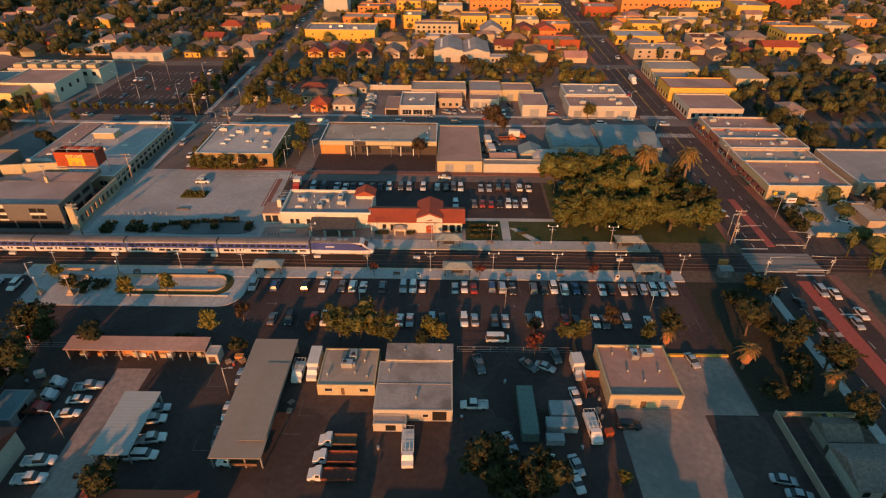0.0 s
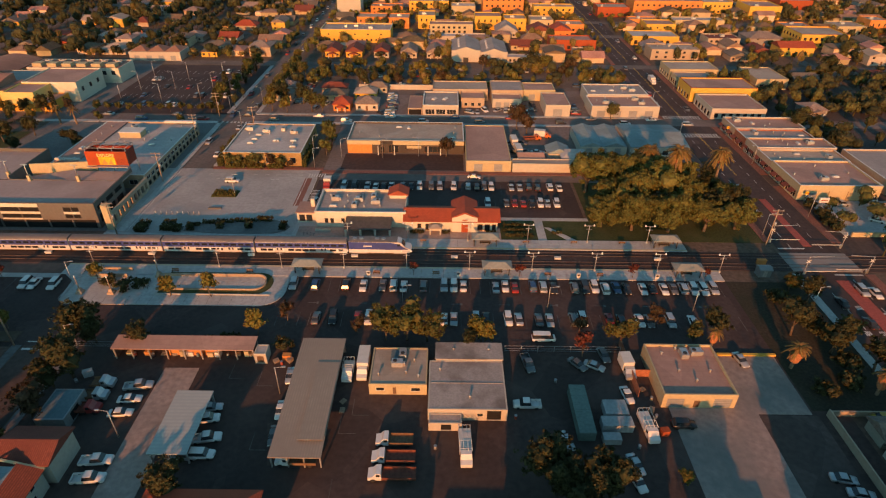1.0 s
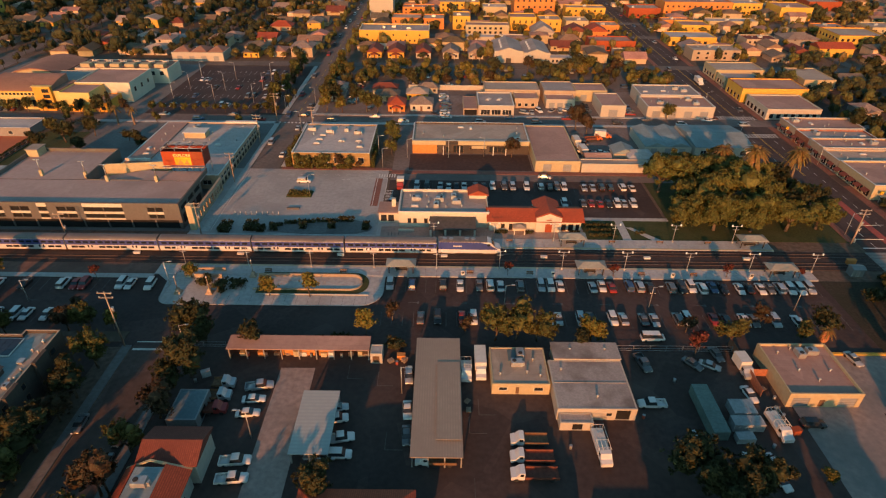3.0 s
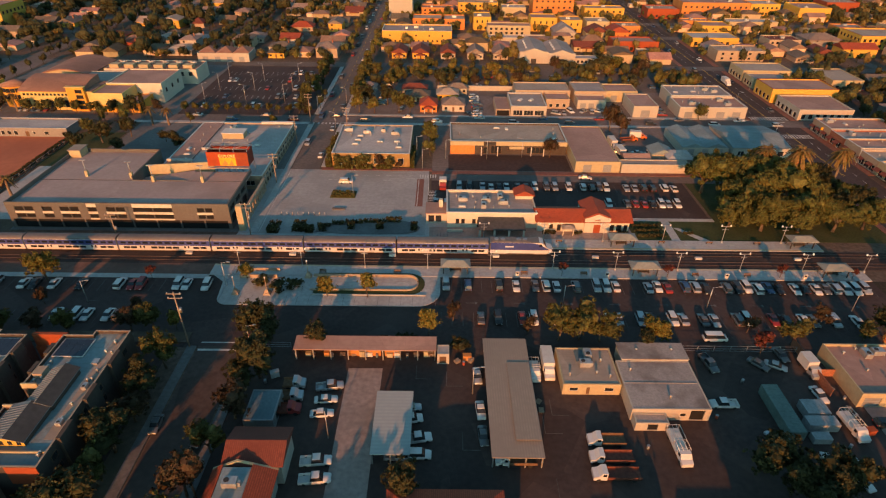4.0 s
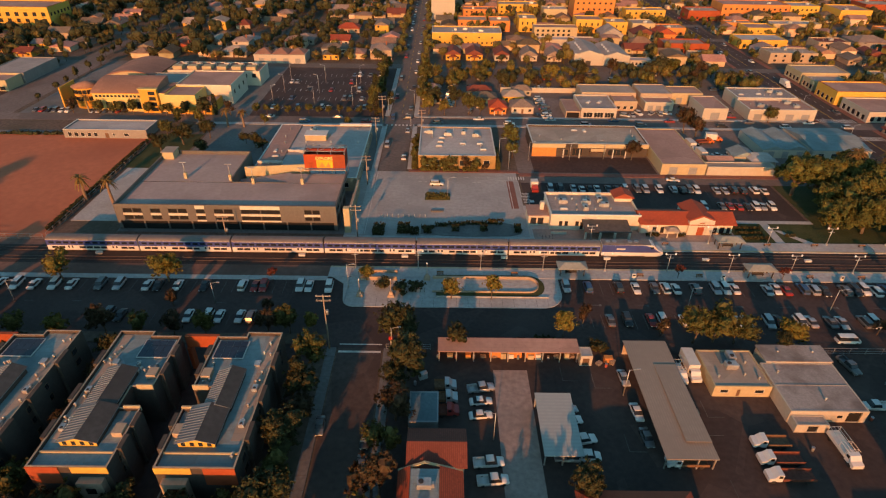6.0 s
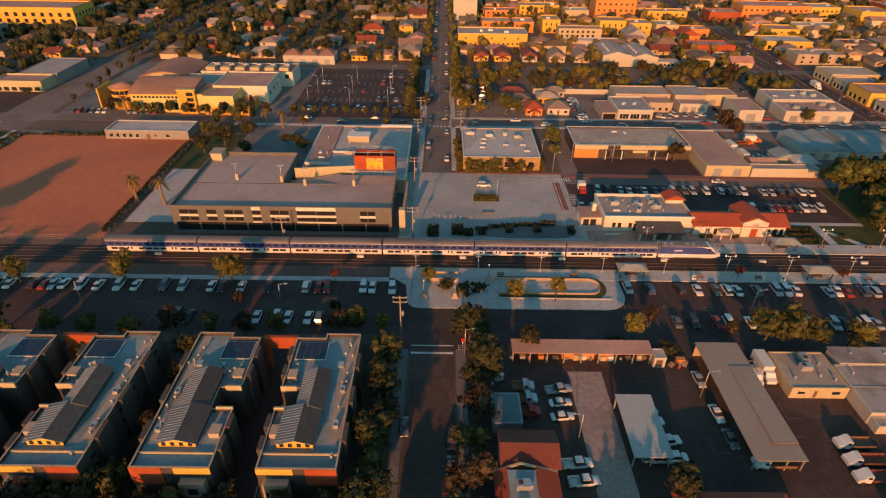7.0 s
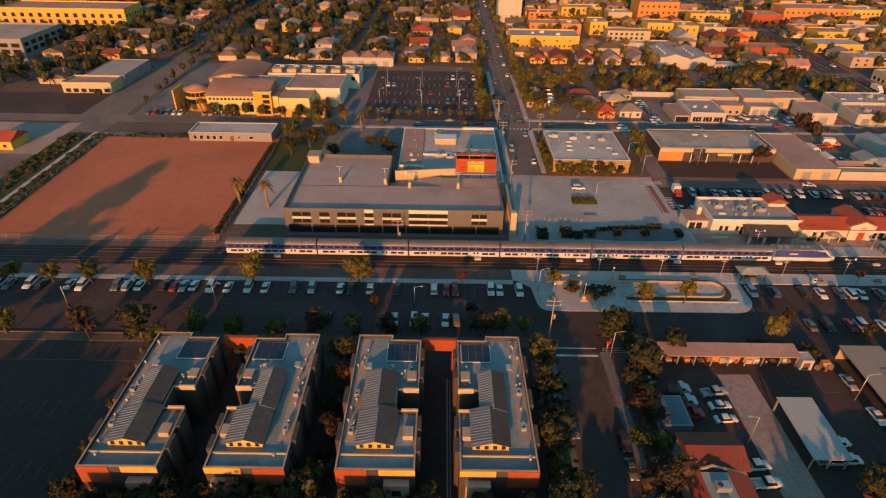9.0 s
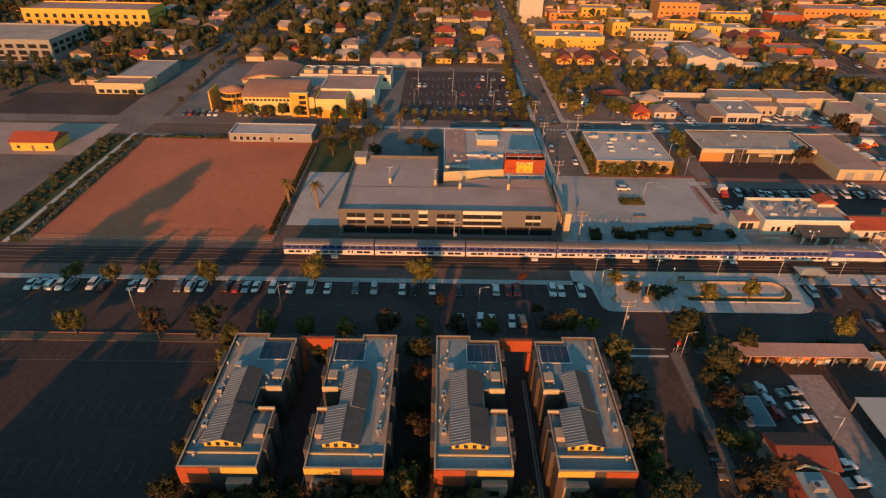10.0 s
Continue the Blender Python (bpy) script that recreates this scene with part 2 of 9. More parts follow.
train_steel = mat("train_steel", (0.60, 0.57, 0.55), 0.45, 0.0, scale=0.4, spread=0.06, dirt=(0.46, 0.42, 0.38), dirt_amount=0.5)
train_blue = mat("train_blue", (0.045, 0.062, 0.22), 0.4, scale=0.4, spread=0.1, spec=0.5)
train_roof = mat("train_roof", (0.17, 0.15, 0.14), 0.7, 0.0, scale=0.5, spread=0.1, dirt=(0.12, 0.105, 0.095), dirt_amount=0.6)
bark = mat("bark", (0.13, 0.09, 0.06), 0.95, scale=2.0, spread=0.3, bump=0.5)
palm_bark = mat("palm_bark", (0.22, 0.15, 0.10), 0.95, scale=2.0, spread=0.3, bump=0.5)
palm_thatch = mat("palm_thatch", (0.40, 0.17, 0.07), 0.95, scale=2.0, spread=0.3, island=0.3)
CAR_PAINT = {
    "white": mat("car_white", (0.62, 0.61, 0.59), 0.3, spread=0.03, spec=0.5, dirt_amount=0.1),
    "silver": mat("car_silver", (0.42, 0.43, 0.44), 0.32, 0.4, spread=0.04, spec=0.5, dirt_amount=0.1),
    "grey": mat("car_grey", (0.14, 0.145, 0.15), 0.32, 0.3, spread=0.05, spec=0.5, dirt_amount=0.1),
    "black": mat("car_black", (0.025, 0.025, 0.027), 0.28, spread=0.05, spec=0.5, dirt_amount=0.1),
    "red": mat("car_red", (0.26, 0.03, 0.025), 0.32, spread=0.05, spec=0.5, dirt_amount=0.1),
    "blue": mat("car_blue", (0.05, 0.09, 0.17), 0.32, 0.2, spread=0.05, spec=0.5, dirt_amount=0.1),
    "orange": mat("car_orange", (0.55, 0.14, 0.03), 0.4, spread=0.06, spec=0.5, dirt_amount=0.2),
    "yellow": mat("car_yellow", (0.5, 0.33, 0.05), 0.35, spread=0.06, spec=0.5, dirt_amount=0.2),
}


def leaf_mat(name, color, k=0.35):
    m = mat(name, color, 0.75, scale=0.8, spread=0.35, dirt=tuple(c * 0.7 for c in color), island=k, spec=0.2)
    return m


leaf_green = leaf_mat("leaf_green", (0.085, 0.083, 0.02))
leaf_olive = leaf_mat("leaf_olive", (0.08, 0.075, 0.019))
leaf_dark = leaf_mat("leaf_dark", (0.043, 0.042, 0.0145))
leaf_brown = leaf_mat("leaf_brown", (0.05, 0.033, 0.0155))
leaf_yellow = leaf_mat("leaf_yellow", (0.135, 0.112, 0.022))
leaf_red = leaf_mat("leaf_red", (0.10, 0.03, 0.018))
leaf_fig = leaf_mat("leaf_fig", (0.096, 0.094, 0.022))
leaf_far = leaf_mat("leaf_far", (0.13, 0.10, 0.028), 0.45)
leaf_palm = leaf_mat("leaf_palm", (0.17, 0.105, 0.03))


# ---- building blocks ----
class Build:
    """Collects simple solids into one mesh."""

    def __init__(self):
        self.v, self.f, self.s = [], [], []

    def add(self, verts, faces, smooth=False):
        n = len(self.v)
        self.v += [tuple(p) for p in verts]
        self.f += [tuple(n + i for i in face) for face in faces]
        self.s += [smooth] * len(faces)
        return self

    def box(self, x0, x1, y0, y1, z0, z1, taper=0.0):
        t = taper
        return self.add(
            [(x0, y0, z0), (x1, y0, z0), (x1, y1, z0), (x0, y1, z0), (x0 + t, y0 + t, z1), (x1 - t, y0 + t, z1), (x1 - t, y1 - t, z1), (x0 + t, y1 - t, z1)],
            [(3, 2, 1, 0), (4, 5, 6, 7), (0, 1, 5, 4), (1, 2, 6, 5), (2, 3, 7, 6), (3, 0, 4, 7)],
        )

    def tube(self, a, b, r0, r1=None, n=8, caps=True):
        a, b = Vector(a), Vector(b)
        r1 = r0 if r1 is None else r1
        w = (b - a).normalized()
        u = w.orthogonal().normalized()
        q = w.cross(u)
        ring = [(math.cos(2 * math.pi * i / n), math.sin(2 * math.pi * i / n)) for i in range(n)]
        vs = [a + r0 * (c * u + s * q) for c, s in ring] + [b + r1 * (c * u + s * q) for c, s in ring]
        self.add(vs, [(i, (i + 1) % n, n + (i + 1) % n, n + i) for i in range(n)], True)
        if caps:
            k = len(self.v) - 2 * n
            self.f += [tuple(k + i for i in reversed(range(n))), tuple(k + n + i for i in range(n))]
            self.s += [False, False]
        return self

    def prism(self, poly, z0, z1):
        n = len(poly)
        return self.add(
            [(x, y, z0) for x, y in poly] + [(x, y, z1) for x, y in poly],
            [tuple(reversed(range(n))), tuple(range(n, 2 * n))] + [(i, (i + 1) % n, n + (i + 1) % n, n + i) for i in range(n)],
        )

    def loft(self, rings, smooth=True, caps=True):
        n = len(rings[0])
        base = len(self.v)
        for r in rings:
            self.v += [tuple(p) for p in r]
        for k in range(len(rings) - 1):
            for i in range(n):
                j = (i + 1) % n
                self.f.append((base + k * n + i, base + k * n + j, base + (k + 1) * n + j, base + (k + 1) * n + i))
                self.s.append(smooth)
        if caps:
            self.f += [tuple(base + i for i in reversed(range(n))), tuple(base + (len(rings) - 1) * n + i for i in range(n))]
            self.s += [False, False]
        return self

    def weld(self):
        """Joins corners that coincide."""
        seen_at, index, verts = {}, [], []
        for p in self.v:
            key = tuple(round(c, 3) for c in p)
            if key not in seen_at:
                seen_at[key] = len(verts)
                verts.append(p)
            index.append(seen_at[key])
        self.v = verts
        kept = [(tuple(dict.fromkeys(index[i] for i in f)), s) for f, s in zip(self.f, self.s)]
        kept = [(f, s) for f, s in kept if len(f) > 2]
        self.f, self.s = [f for f, _ in kept], [s for _, s in kept]
        return self

    def mesh(self, name, material):
        me = bpy.data.meshes.new(name)
        me.from_pydata(self.v, [], self.f)
        me.polygons.foreach_set("use_smooth", self.s)
        if material:
            me.materials.append(material)
        me.update()
        return me


def part(name, build, material, parent=None, label=""):
    if name in ("wall", "clerestory", "gable_wall") and isinstance(build, Build):
        build.weld()
    data = build if isinstance(build, bpy.types.Mesh) else build.mesh(name, material)
    ob = new(name, data)
    if parent is not None:
        ob.parent = parent
    if label:
        ob["label"] = label
    return ob


def thing(name, m, label, category, group="", kind=""):
    ob = new(name)
    ob.empty_display_size = 0.5
    ob.matrix_basis = m
    return tagged(ob, label, category, group, kind)


def solid(name, build, material, label="", category="", group="", kind="", at=None):
    ob = part(name, build, material)
    if at is not None:
        ob.matrix_basis = at
    return tagged(ob, label, category, group, kind)


def hide_proto(ob):
    """Takes a finished first copy away again; its meshes live on in the copies."""
    for o in (*ob.children_recursive, ob):
        bpy.data.objects.remove(o)


RNG = random.Random(7)
TAKEN = []  # plan rectangles in which nothing is strewn


def taken(x0, x1, y0, y1, pad=1.0):
    TAKEN.append((x0 - pad, x1 + pad, y0 - pad, y1 + pad))


def is_free(x, y, r=0.0):
    return not any(a - r < x < b + r and c - r < y < d + r for a, b, c, d in TAKEN)

# ---- the ground, streets and pavings ----
solid("ground", Build().box(-2500, 2500, -600, 3500, -2, 0), earth, "bare brown earth with dry weeds", "ground", kind="structure")


def slab(name, x0, x1, y0, y1, z, material, label, category="paving"):
    return solid(name, Build().box(x0, x1, y0, y1, -0.3, z), material, label, category, kind="structure")


LEFT_ST, MAPLE, CHAPMAN = (-285, -265), (-97, -87), (95, 112.5)
FAR_X = [(-450, -444), LEFT_ST, (-180, -174), MAPLE, CHAPMAN, (204, 210), (330, 336)]
CROSS_Y = [(238.5, 246.5), (325, 333), (398, 406), (441, 449), (556, 564), (640, 648)]
# lots and courts
asphalt_far = mat("asphalt_far", (0.15, 0.122, 0.108), 0.92, scale=0.5, spread=0.2, dirt=(0.10, 0.085, 0.075), dirt_amount=0.7)
apron_paving = mat("apron_paving", (0.36, 0.27, 0.23), 0.9, scale=0.8, spread=0.15, bump=0.1, sheets=(1.5, 1.5, 0.2))
yard_asphalt = mat("yard_asphalt", (0.068, 0.047, 0.041), 0.92, scale=0.5, spread=0.25, dirt=(0.115, 0.078, 0.064), dirt_amount=0.7, bump=0.3, patches=0.5)
seal_coat = mat("seal_coat", (0.058, 0.036, 0.032), 0.9, scale=0.5, spread=0.25, bump=0.2)
slab("lot_west", -262, -43, 97, 125, 0.02, asphalt, "dark asphalt car park beside the railway", "car park")
slab("lot_east", -43, 95, 97, 125, 0.024, asphalt, "dark asphalt car park in front of the platform", "car park")
slab("yard_paving", -86, 80, 20, 97, 0.016, yard_asphalt, "worn asphalt yards between the workshops", "paving")
slab("lot_corner", -262, -186, 20, 97, 0.018, seal_coat, "dark empty asphalt car park", "car park")
slab("apartment_court", -186, -103, 20, 97, 0.017, seal_coat, "dark drives between the apartment blocks", "paving")
slab("court_front", -103, -46, 139.7, 146.2, 0.13, concrete, "pale concrete walk between forecourt and track", "paving")
slab("depot_side", -47.2, -40, 141, 166, 0.12, concrete, "pale concrete walk beside the depot", "paving")
slab("court_strip", -51, -48.6, 164, 184, 0.05, brick_paving, "reddish paved strip across the forecourt", "paving")
slab("station_court", -103, -47, 146, 191, 0.03, court_paving, "pale worn paving of the station forecourt", "paving")
slab("depot_lot", -46, 42, 157, 184, 0.025, asphalt, "dark asphalt car park behind the depot", "car park")
slab("depot_apron", -46, 15, 144.42, 151, 0.14, apron_paving, "dusty pink paved apron before the depot", "paving")
slab("depot_lawn", 15, 94, 144.6, 157, 0.05, lawn, "dim green lawn of the small park", "lawn")
slab("park_lawn", 43, 92.4, 157, 182.8, 0.05, lawn, "dim lawn under the fig trees", "lawn")
slab("lawn_path", 26, 28.5, 144.6, 157, 0.07, concrete, "pale path across the lawn", "path")
solid("lawn_path", Build().prism([(28.5, 152.0), (30.2, 152.0), (37.4, 144.7), (34.6, 144.7)], -0.2, 0.072), concrete, "pale path forking across the lawn", "path", kind="structure")
slab("lawn_walk", 15, 43, 156, 157.8, 0.08, concrete, "pale walk behind the lawn", "path")
slab("ball_field", -261, -190, 143, 221.5, 0.03, red_dirt, "smooth reddish dirt field", "field")
slab("field_walk", -264, -227, 223.5, 226, 0.12, concrete_dark, "grey path along the field", "path")
slab("street_walk", -268.4, -266.8, 141, 226, 0.13, concrete, "narrow pale walk beside the field", "path")
slab("street_verge", -266.8, -261, 141, 223, 0.06, lawn, "dark shrubby verge beside the field", "verge")
slab("street_verge_far", -279, -268.4, 141, 224, 0.06, lawn, "dim grass verge beside the walk", "verge")
slab("corner_lot", -345, -279, 141, 203, 0.05, asphalt_pale, "grey paved lot beside the hall", "car park")
slab("corner_apron", -345, -279, 203, 236, 0.045, apron_paving, "dusty paved apron round the hall", "paving")
slab("shop_ground", -345, -285, 247, 276, 0.03, asphalt, "dark asphalt before the corner shop", "car park")
slab("grove_lot", -86, 95, 286, 324, 0.025, asphalt_far, "worn asphalt under the grove", "car park")
slab("side_lawn", -190, -172, 191.5, 224, 0.06, lawn, "dim lawn beside the field", "lawn")
slab("side_court", -188, -171, 153, 191, 0.1, concrete, "pale concrete yard beside the car park building", "paving")
slab("trackside", -262, -104, 125.3, 130.2, 0.07, trackside_dirt, "bare brown dirt beside the track", "trackside")
slab("field_foot", -262, -171, 139.3, 143, 0.05, trackside_dirt, "bare brown dirt between track and field", "trackside")
slab("garden_soil", 73, 94.5, 81, 125, 0.05, garden_soil, "dark leaf-strewn soil under the garden palms", "garden")
slab("side_patch", 61.7, 73.5, 40, 79.7, 0.055, asphalt_old, "dark asphalt patch beside the drive", "paving")
slab("school_ground", -262, -160, 246.5, 325, 0.02, concrete_dark, "grey paved school yard", "paving")
slab("school_lot", -160, -99, 246.5, 323, 0.028, asphalt, "dark asphalt school car park", "car park")
slab("block_middle", -46, 95, 186, 238, 0.02, asphalt_pale, "worn asphalt between the workshops", "paving")
slab("block_far", -86, 95, 247, 285, 0.02, asphalt_pale, "worn asphalt yards", "paving")
slab("block_right", 113, 200, 130, 325, 0.02, asphalt_old, "worn asphalt behind the shops", "paving")
slab("garage_lot", -171, -98, 147, 238, 0.02, concrete_dark, "grey paved yard behind the car park building", "paving")
# streets
for k, (a, b) in enumerate(FAR_X):
    if (a, b) == MAPLE:
        slab("road_maple_near", a, b, -200, 97.5, 0.034, asphalt_old, "worn asphalt side street", "road")
        slab("road_maple_far", a, b, 191, 1400, 0.034, asphalt_far, "worn asphalt street running away from the station", "road")
    elif (a, b) == CHAPMAN:
        slab("road_chapman", a, b, -300, 1400, 0.034, asphalt, "dark asphalt main street across the railway", "road")
    elif (a, b) == LEFT_ST:
        slab("road_left_far", -281, -271, 326, 1400, 0.03, asphalt_far, "worn asphalt street between the gardens", "road")
        slab("road_left", a, b, 226, 326, 0.034, asphalt_pale, "worn asphalt street beside the field", "road")
    else:
        slab(f"road_{k}", a, b, 334, 1400, 0.03, asphalt_far, "worn asphalt neighbourhood street", "road")
slab("corner_yard", 119, 152, 149.6, 171.6, 0.06, concrete, "stained concrete yard beside the cream shop", "paving")
slab("shop_lot", -40, 5, 191.5, 205.5, 0.045, seal_coat, "dark asphalt lot before the long shop", "car park")
slab("road_atchison", -46, 95, 183, 188, 0.04, asphalt_pale, "dark asphalt street behind the depot", "road")
for k, (a, b) in enumerate(CROSS_Y):
    slab(f"cross_road_{k}", -900, 900, a, b, 0.04 + 0.004 * (k % 2), asphalt_far if k else asphalt_pale, "worn asphalt cross street", "road")


def pavement(x0, x1, y0, y1, material=concrete, label="pale concrete pavement with a kerb"):
    """A raised walk of slabs with open joints."""
    b = Build()
    lx, ly = x1 - x0, y1 - y0
    along_x = lx > ly
    long, n = max(lx, ly), max(1, round(max(lx, ly) / 3.0))
    for i in range(n):
        a, c = i * long / n + 0.03, (i + 1) * long / n - 0.03
        if along_x:
            b.box(x0 + a, x0 + c, y0, y1, -0.2, 0.15)
        else:
            b.box(x0, x1, y0 + a, y0 + c, -0.2, 0.15)
    return solid("pavement", b, material, label, "pavement", kind="structure")


pavement(-46, 94, 188.2, 190.6, brick_paving, "reddish paved walk along the street")
pavement(-86, -46, 190.6, 192.6, brick_paving, "reddish paved walk before the hedged building")
pavement(-86.6, -84.6, 193, 238)
pavement(-99.6, -97.4, 147, 238)
pavement(-86.6, -84.4, 40, 97.5, concrete_dark, "dark worn pavement beside the yards")
pavement(-99.5, -97.4, 40, 97.5, concrete_dark, "dark worn pavement beside the apartments")
for y0, y1 in ((40, 129), (145, 182), (191, 238), (247, 324), (334, 397)):
    pavement(92.6, 94.8, y0, y1, brick_paving if y0 > 140 else concrete)
    pavement(112.8, 115.4, y0, y1, brick_paving, "reddish brick-paved walk along the shops")
pavement(-180, -98, 236, 238.3)
pavement(-86, 94, 236.2, 238.3)
pavement(-86, 94, 246.8, 248.8)
pavement(-86.6, -84.6, 248, 324)
pavement(-99.5, -97.4, 248, 324)
pavement(-262, -104, 123.4, 125.2, concrete, "narrow pale concrete walk along the car park")


# painted marks
def marks():
    white, yellow, worn = Build(), Build(), Build()
    z = 0.052

    def line(b, x0, x1, y0, y1, zz=z):
        b.box(x0, x1, y0, y1, zz - 0.01, zz)

    # stalls of the near car parks
    for i in range(44):
        x = -42.2 + 2.62 * i
        if x < 71:
            line(worn, x - 0.06, x + 0.06, 118.4, 123.6)
            line(worn, x - 0.06, x + 0.06, 105.2, 110.4)
    for i in range(56):
        x = -256 + 2.62 * i
        if x < -104:
            line(worn, x - 0.06, x + 0.06, 117.6, 122.8)
            if x > -150:
                line(worn, x - 0.06, x + 0.06, 105, 110)
    for i in range(30):
        x = -42 + 2.7 * i
        if x < 40:
            line(worn, x - 0.06, x + 0.06, 175.5, 180.5)
            if x > 8:
                line(worn, x - 0.06, x + 0.06, 164, 169)
    # the corner car park
    for i in range(26):
        x = -258 + 2.7 * i
        if x < -192:
            line(worn, x - 0.05, x + 0.05, 93.6, 98.6)
            line(worn, x - 0.05, x + 0.05, 76, 81)
            line(worn, x - 0.05, x + 0.05, 62, 67)
    line(worn, -262, -190, 92.6, 92.8)
    # main street: lane dashes, stop lines, crossings
    for i in range(90):
        y = 40 + 6.0 * i
        if not (128 < y < 142 or 228 < y < 248 or 322 < y < 336):
            for x in (99.2, 108.2):
                line(white, x - 0.07, x + 0.07, y, y + 2.6)
            if y > 185:
                for x in (103.4, 103.8):
                    line(yellow, x - 0.06, x + 0.06, y, y + 6.0)
    for yy in (226.5, 247.5):
        for i in range(14):
            line(white, 95.6 + 1.2 * i, 96.1 + 1.2 * i, yy, yy + 3.0)
        line(white, 95.2, 112.2, yy - 0.4, yy - 0.15)
        line(white, 95.2, 112.2, yy + 3.15, yy + 3.4)
    for yy in (128.5, 141.5, 112.0):
        line(white, 95.2 if yy > 130 else 104.5, 103 if yy > 130 else 112.2, yy, yy + 0.5)
    # lettered panels and a turn arrow on the main street, drawn as bars
    for x in (98.4, 102.0):
        for y in (104.0, 113.7):
            for k in range(4):
                line(white, x + 0.42 * k - 0.2, x + 0.42 * k + 0.05, y, y + 1.6)
    line(white, 105.2, 105.45, 97.6, 100.6)
    line(white, 104.6, 105.2, 100.0, 100.4)
    # crossing at the end of the side street
    line(white, -96.8, -87.2, 96.0, 96.6)
    line(white, -96.8, -87.2, 98.6, 98.9)
    for k in range(6):
        line(white, -96 + 1.6 * k, -95.2 + 1.6 * k, 236.6, 237.9)
    for i in range(60):
        y = 252 + 9 * i
        line(yellow, -92.1, -91.9, y, y + 4)
    # arrows of the forecourt: dark patches with pale bars
    for x in (-80.5, -61.5):
        line(white, x - 1.5, x - 0.3, 182.6, 183.0, 0.06)
        line(white, x + 0.3, x + 1.4, 182.6, 183.0, 0.06)
    for a in ((-47, -46.8, 172, 184), (-50.5, -50.3, 164, 184), (-55, -47, 184, 184.25)):
        line(white, *a, 0.06)
    # forecourt: lane edge, crossing stripes beside the depot, hatched corner
    for k in range(9):
        line(white, -86 + 4.0 * k, -84.4 + 4.0 * k, 186.4, 186.55, 0.062)
    for k in range(7):
        line(white, -50.2 + 0.9 * k, -49.8 + 0.9 * k, 185.0, 187.6, 0.062)
        line(white, -46.6, -44.2, 168 + 1.1 * k, 168.35 + 1.1 * k, 0.062)
    line(white, -97, -96.85, 147, 190, 0.062)
    line(white, -60, -52, 188.9, 189.05, 0.062)
    # aisle arrows and end bars of the near car parks
    for k in range(9):
        x = -36 + 12 * k
        line(worn, x, x + 2.2, 114.0, 114.2)
        line(worn, x + 2.2, x + 2.8, 113.7, 114.5)
    for k in range(12):
        x = -250 + 12 * k
        line(worn, x, x + 2.2, 113.4, 113.6)
    # yard marks
    for x, y in ((-22, 74), (-20, 78.5), (-21.5, 60), (-47.5, 88), (-41, 86), (-38, 70)):
        line(worn, x, x + 3.4, y, y + 0.12)
        line(worn, x, x + 0.12, y, y + 4.2)
    # school car park stalls
    for row in range(5):
        for i in range(19):
            x = -156 + 2.8 * i
            line(white, x - 0.05, x + 0.05, 255 + 13 * row, 260 + 13 * row)
    tagged(part("stall_line", worn, paint_worn), "worn faded stall lines of the car parks", "road marking", kind="stuff")
    tagged(part("lane_line", white, paint_white), "white painted lane lines and crossings", "road marking", kind="stuff")
    tagged(part("centre_line", yellow, paint_yellow), "yellow painted centre lines", "road marking", kind="stuff")


marks()
brick_red = mat("brick_red", (0.33, 0.08, 0.062), 0.9, scale=1.5, spread=0.25, dirt=(0.28, 0.08, 0.06), bump=0.2)
# brick median of the main street
for y0, y1 in ((84, 126), (143, 172)):
    solid("median", Build().box(103.3, 107.2 if y0 < 130 else 105.6, y0, y1, 0, 0.14), brick_red, "red brick median strip", "median", kind="structure")

# ---- the railway ----
solid("track_bed", Build().box(-900, 94, 130.2, 139.2, -0.2, 0.10), ballast, "dark brown stone ballast", "track bed", kind="structure")
solid("track_bed", Build().box(113, 900, 130.2, 139.2, -0.2, 0.10), ballast, "dark brown stone ballast", "track bed", kind="structure")
solid("level_crossing", Build().box(94, 113, 130.2, 131.7, -0.2, 0.2).box(94, 113, 131.95, 133.25, -0.2, 0.2).box(94, 113, 133.5, 136.2, -0.2, 0.2).box(94, 113, 136.45, 137.75, -0.2, 0.2).box(94, 113, 138.0, 139.2, -0.2, 0.2), stucco_grey, "grey concrete level crossing panels", "level crossing", kind="structure")
TRACKS = (132.6, 137.1)
for yc in TRACKS:
    rails = thing("railway_track", pose(0, yc, 0), "rust-brown railway track on dark ballast", "railway track", kind="structure")
    for dy in (-0.75, 0.75):
        part("rail", Build().box(-900, 900, dy - 0.04, dy + 0.04, 0.14, 0.26).box(-900, 900, dy - 0.08, dy + 0.08, 0.11, 0.14), steel, rails, "polished steel rail")
    ties = Build()
    for i in range(620):
        x = -270 + 0.65 * i
        if not 94 < x < 113:
            ties.box(x - 0.12, x + 0.12, -1.3, 1.3, 0.0, 0.13)
    tagged(part("sleeper", ties, tie_wood, rails), kind="stuff")


def platform(x0, x1, y0, y1, edge_y, label):
    body = thing("platform", pose(0, 0, 0), label, "platform", kind="structure")
    b = Build()
    n = round((x1 - x0) / 3)
    rows = 2
    for i in range(n):
        for j in range(rows):
            b.box(x0 + i * 3 + 0.02, x0 + i * 3 + 2.98, y0 + j * (y1 - y0) / rows + 0.02, y0 + (j + 1) * (y1 - y0) / rows - 0.02, -0.2, 0.28)
    part("deck", b, platform_paving, body)
    part("edge_strip", Build().box(x0, x1, edge_y - 0.35, edge_y + 0.35, 0.1, 0.30), platform_edge, body, "pale worn edge strip")


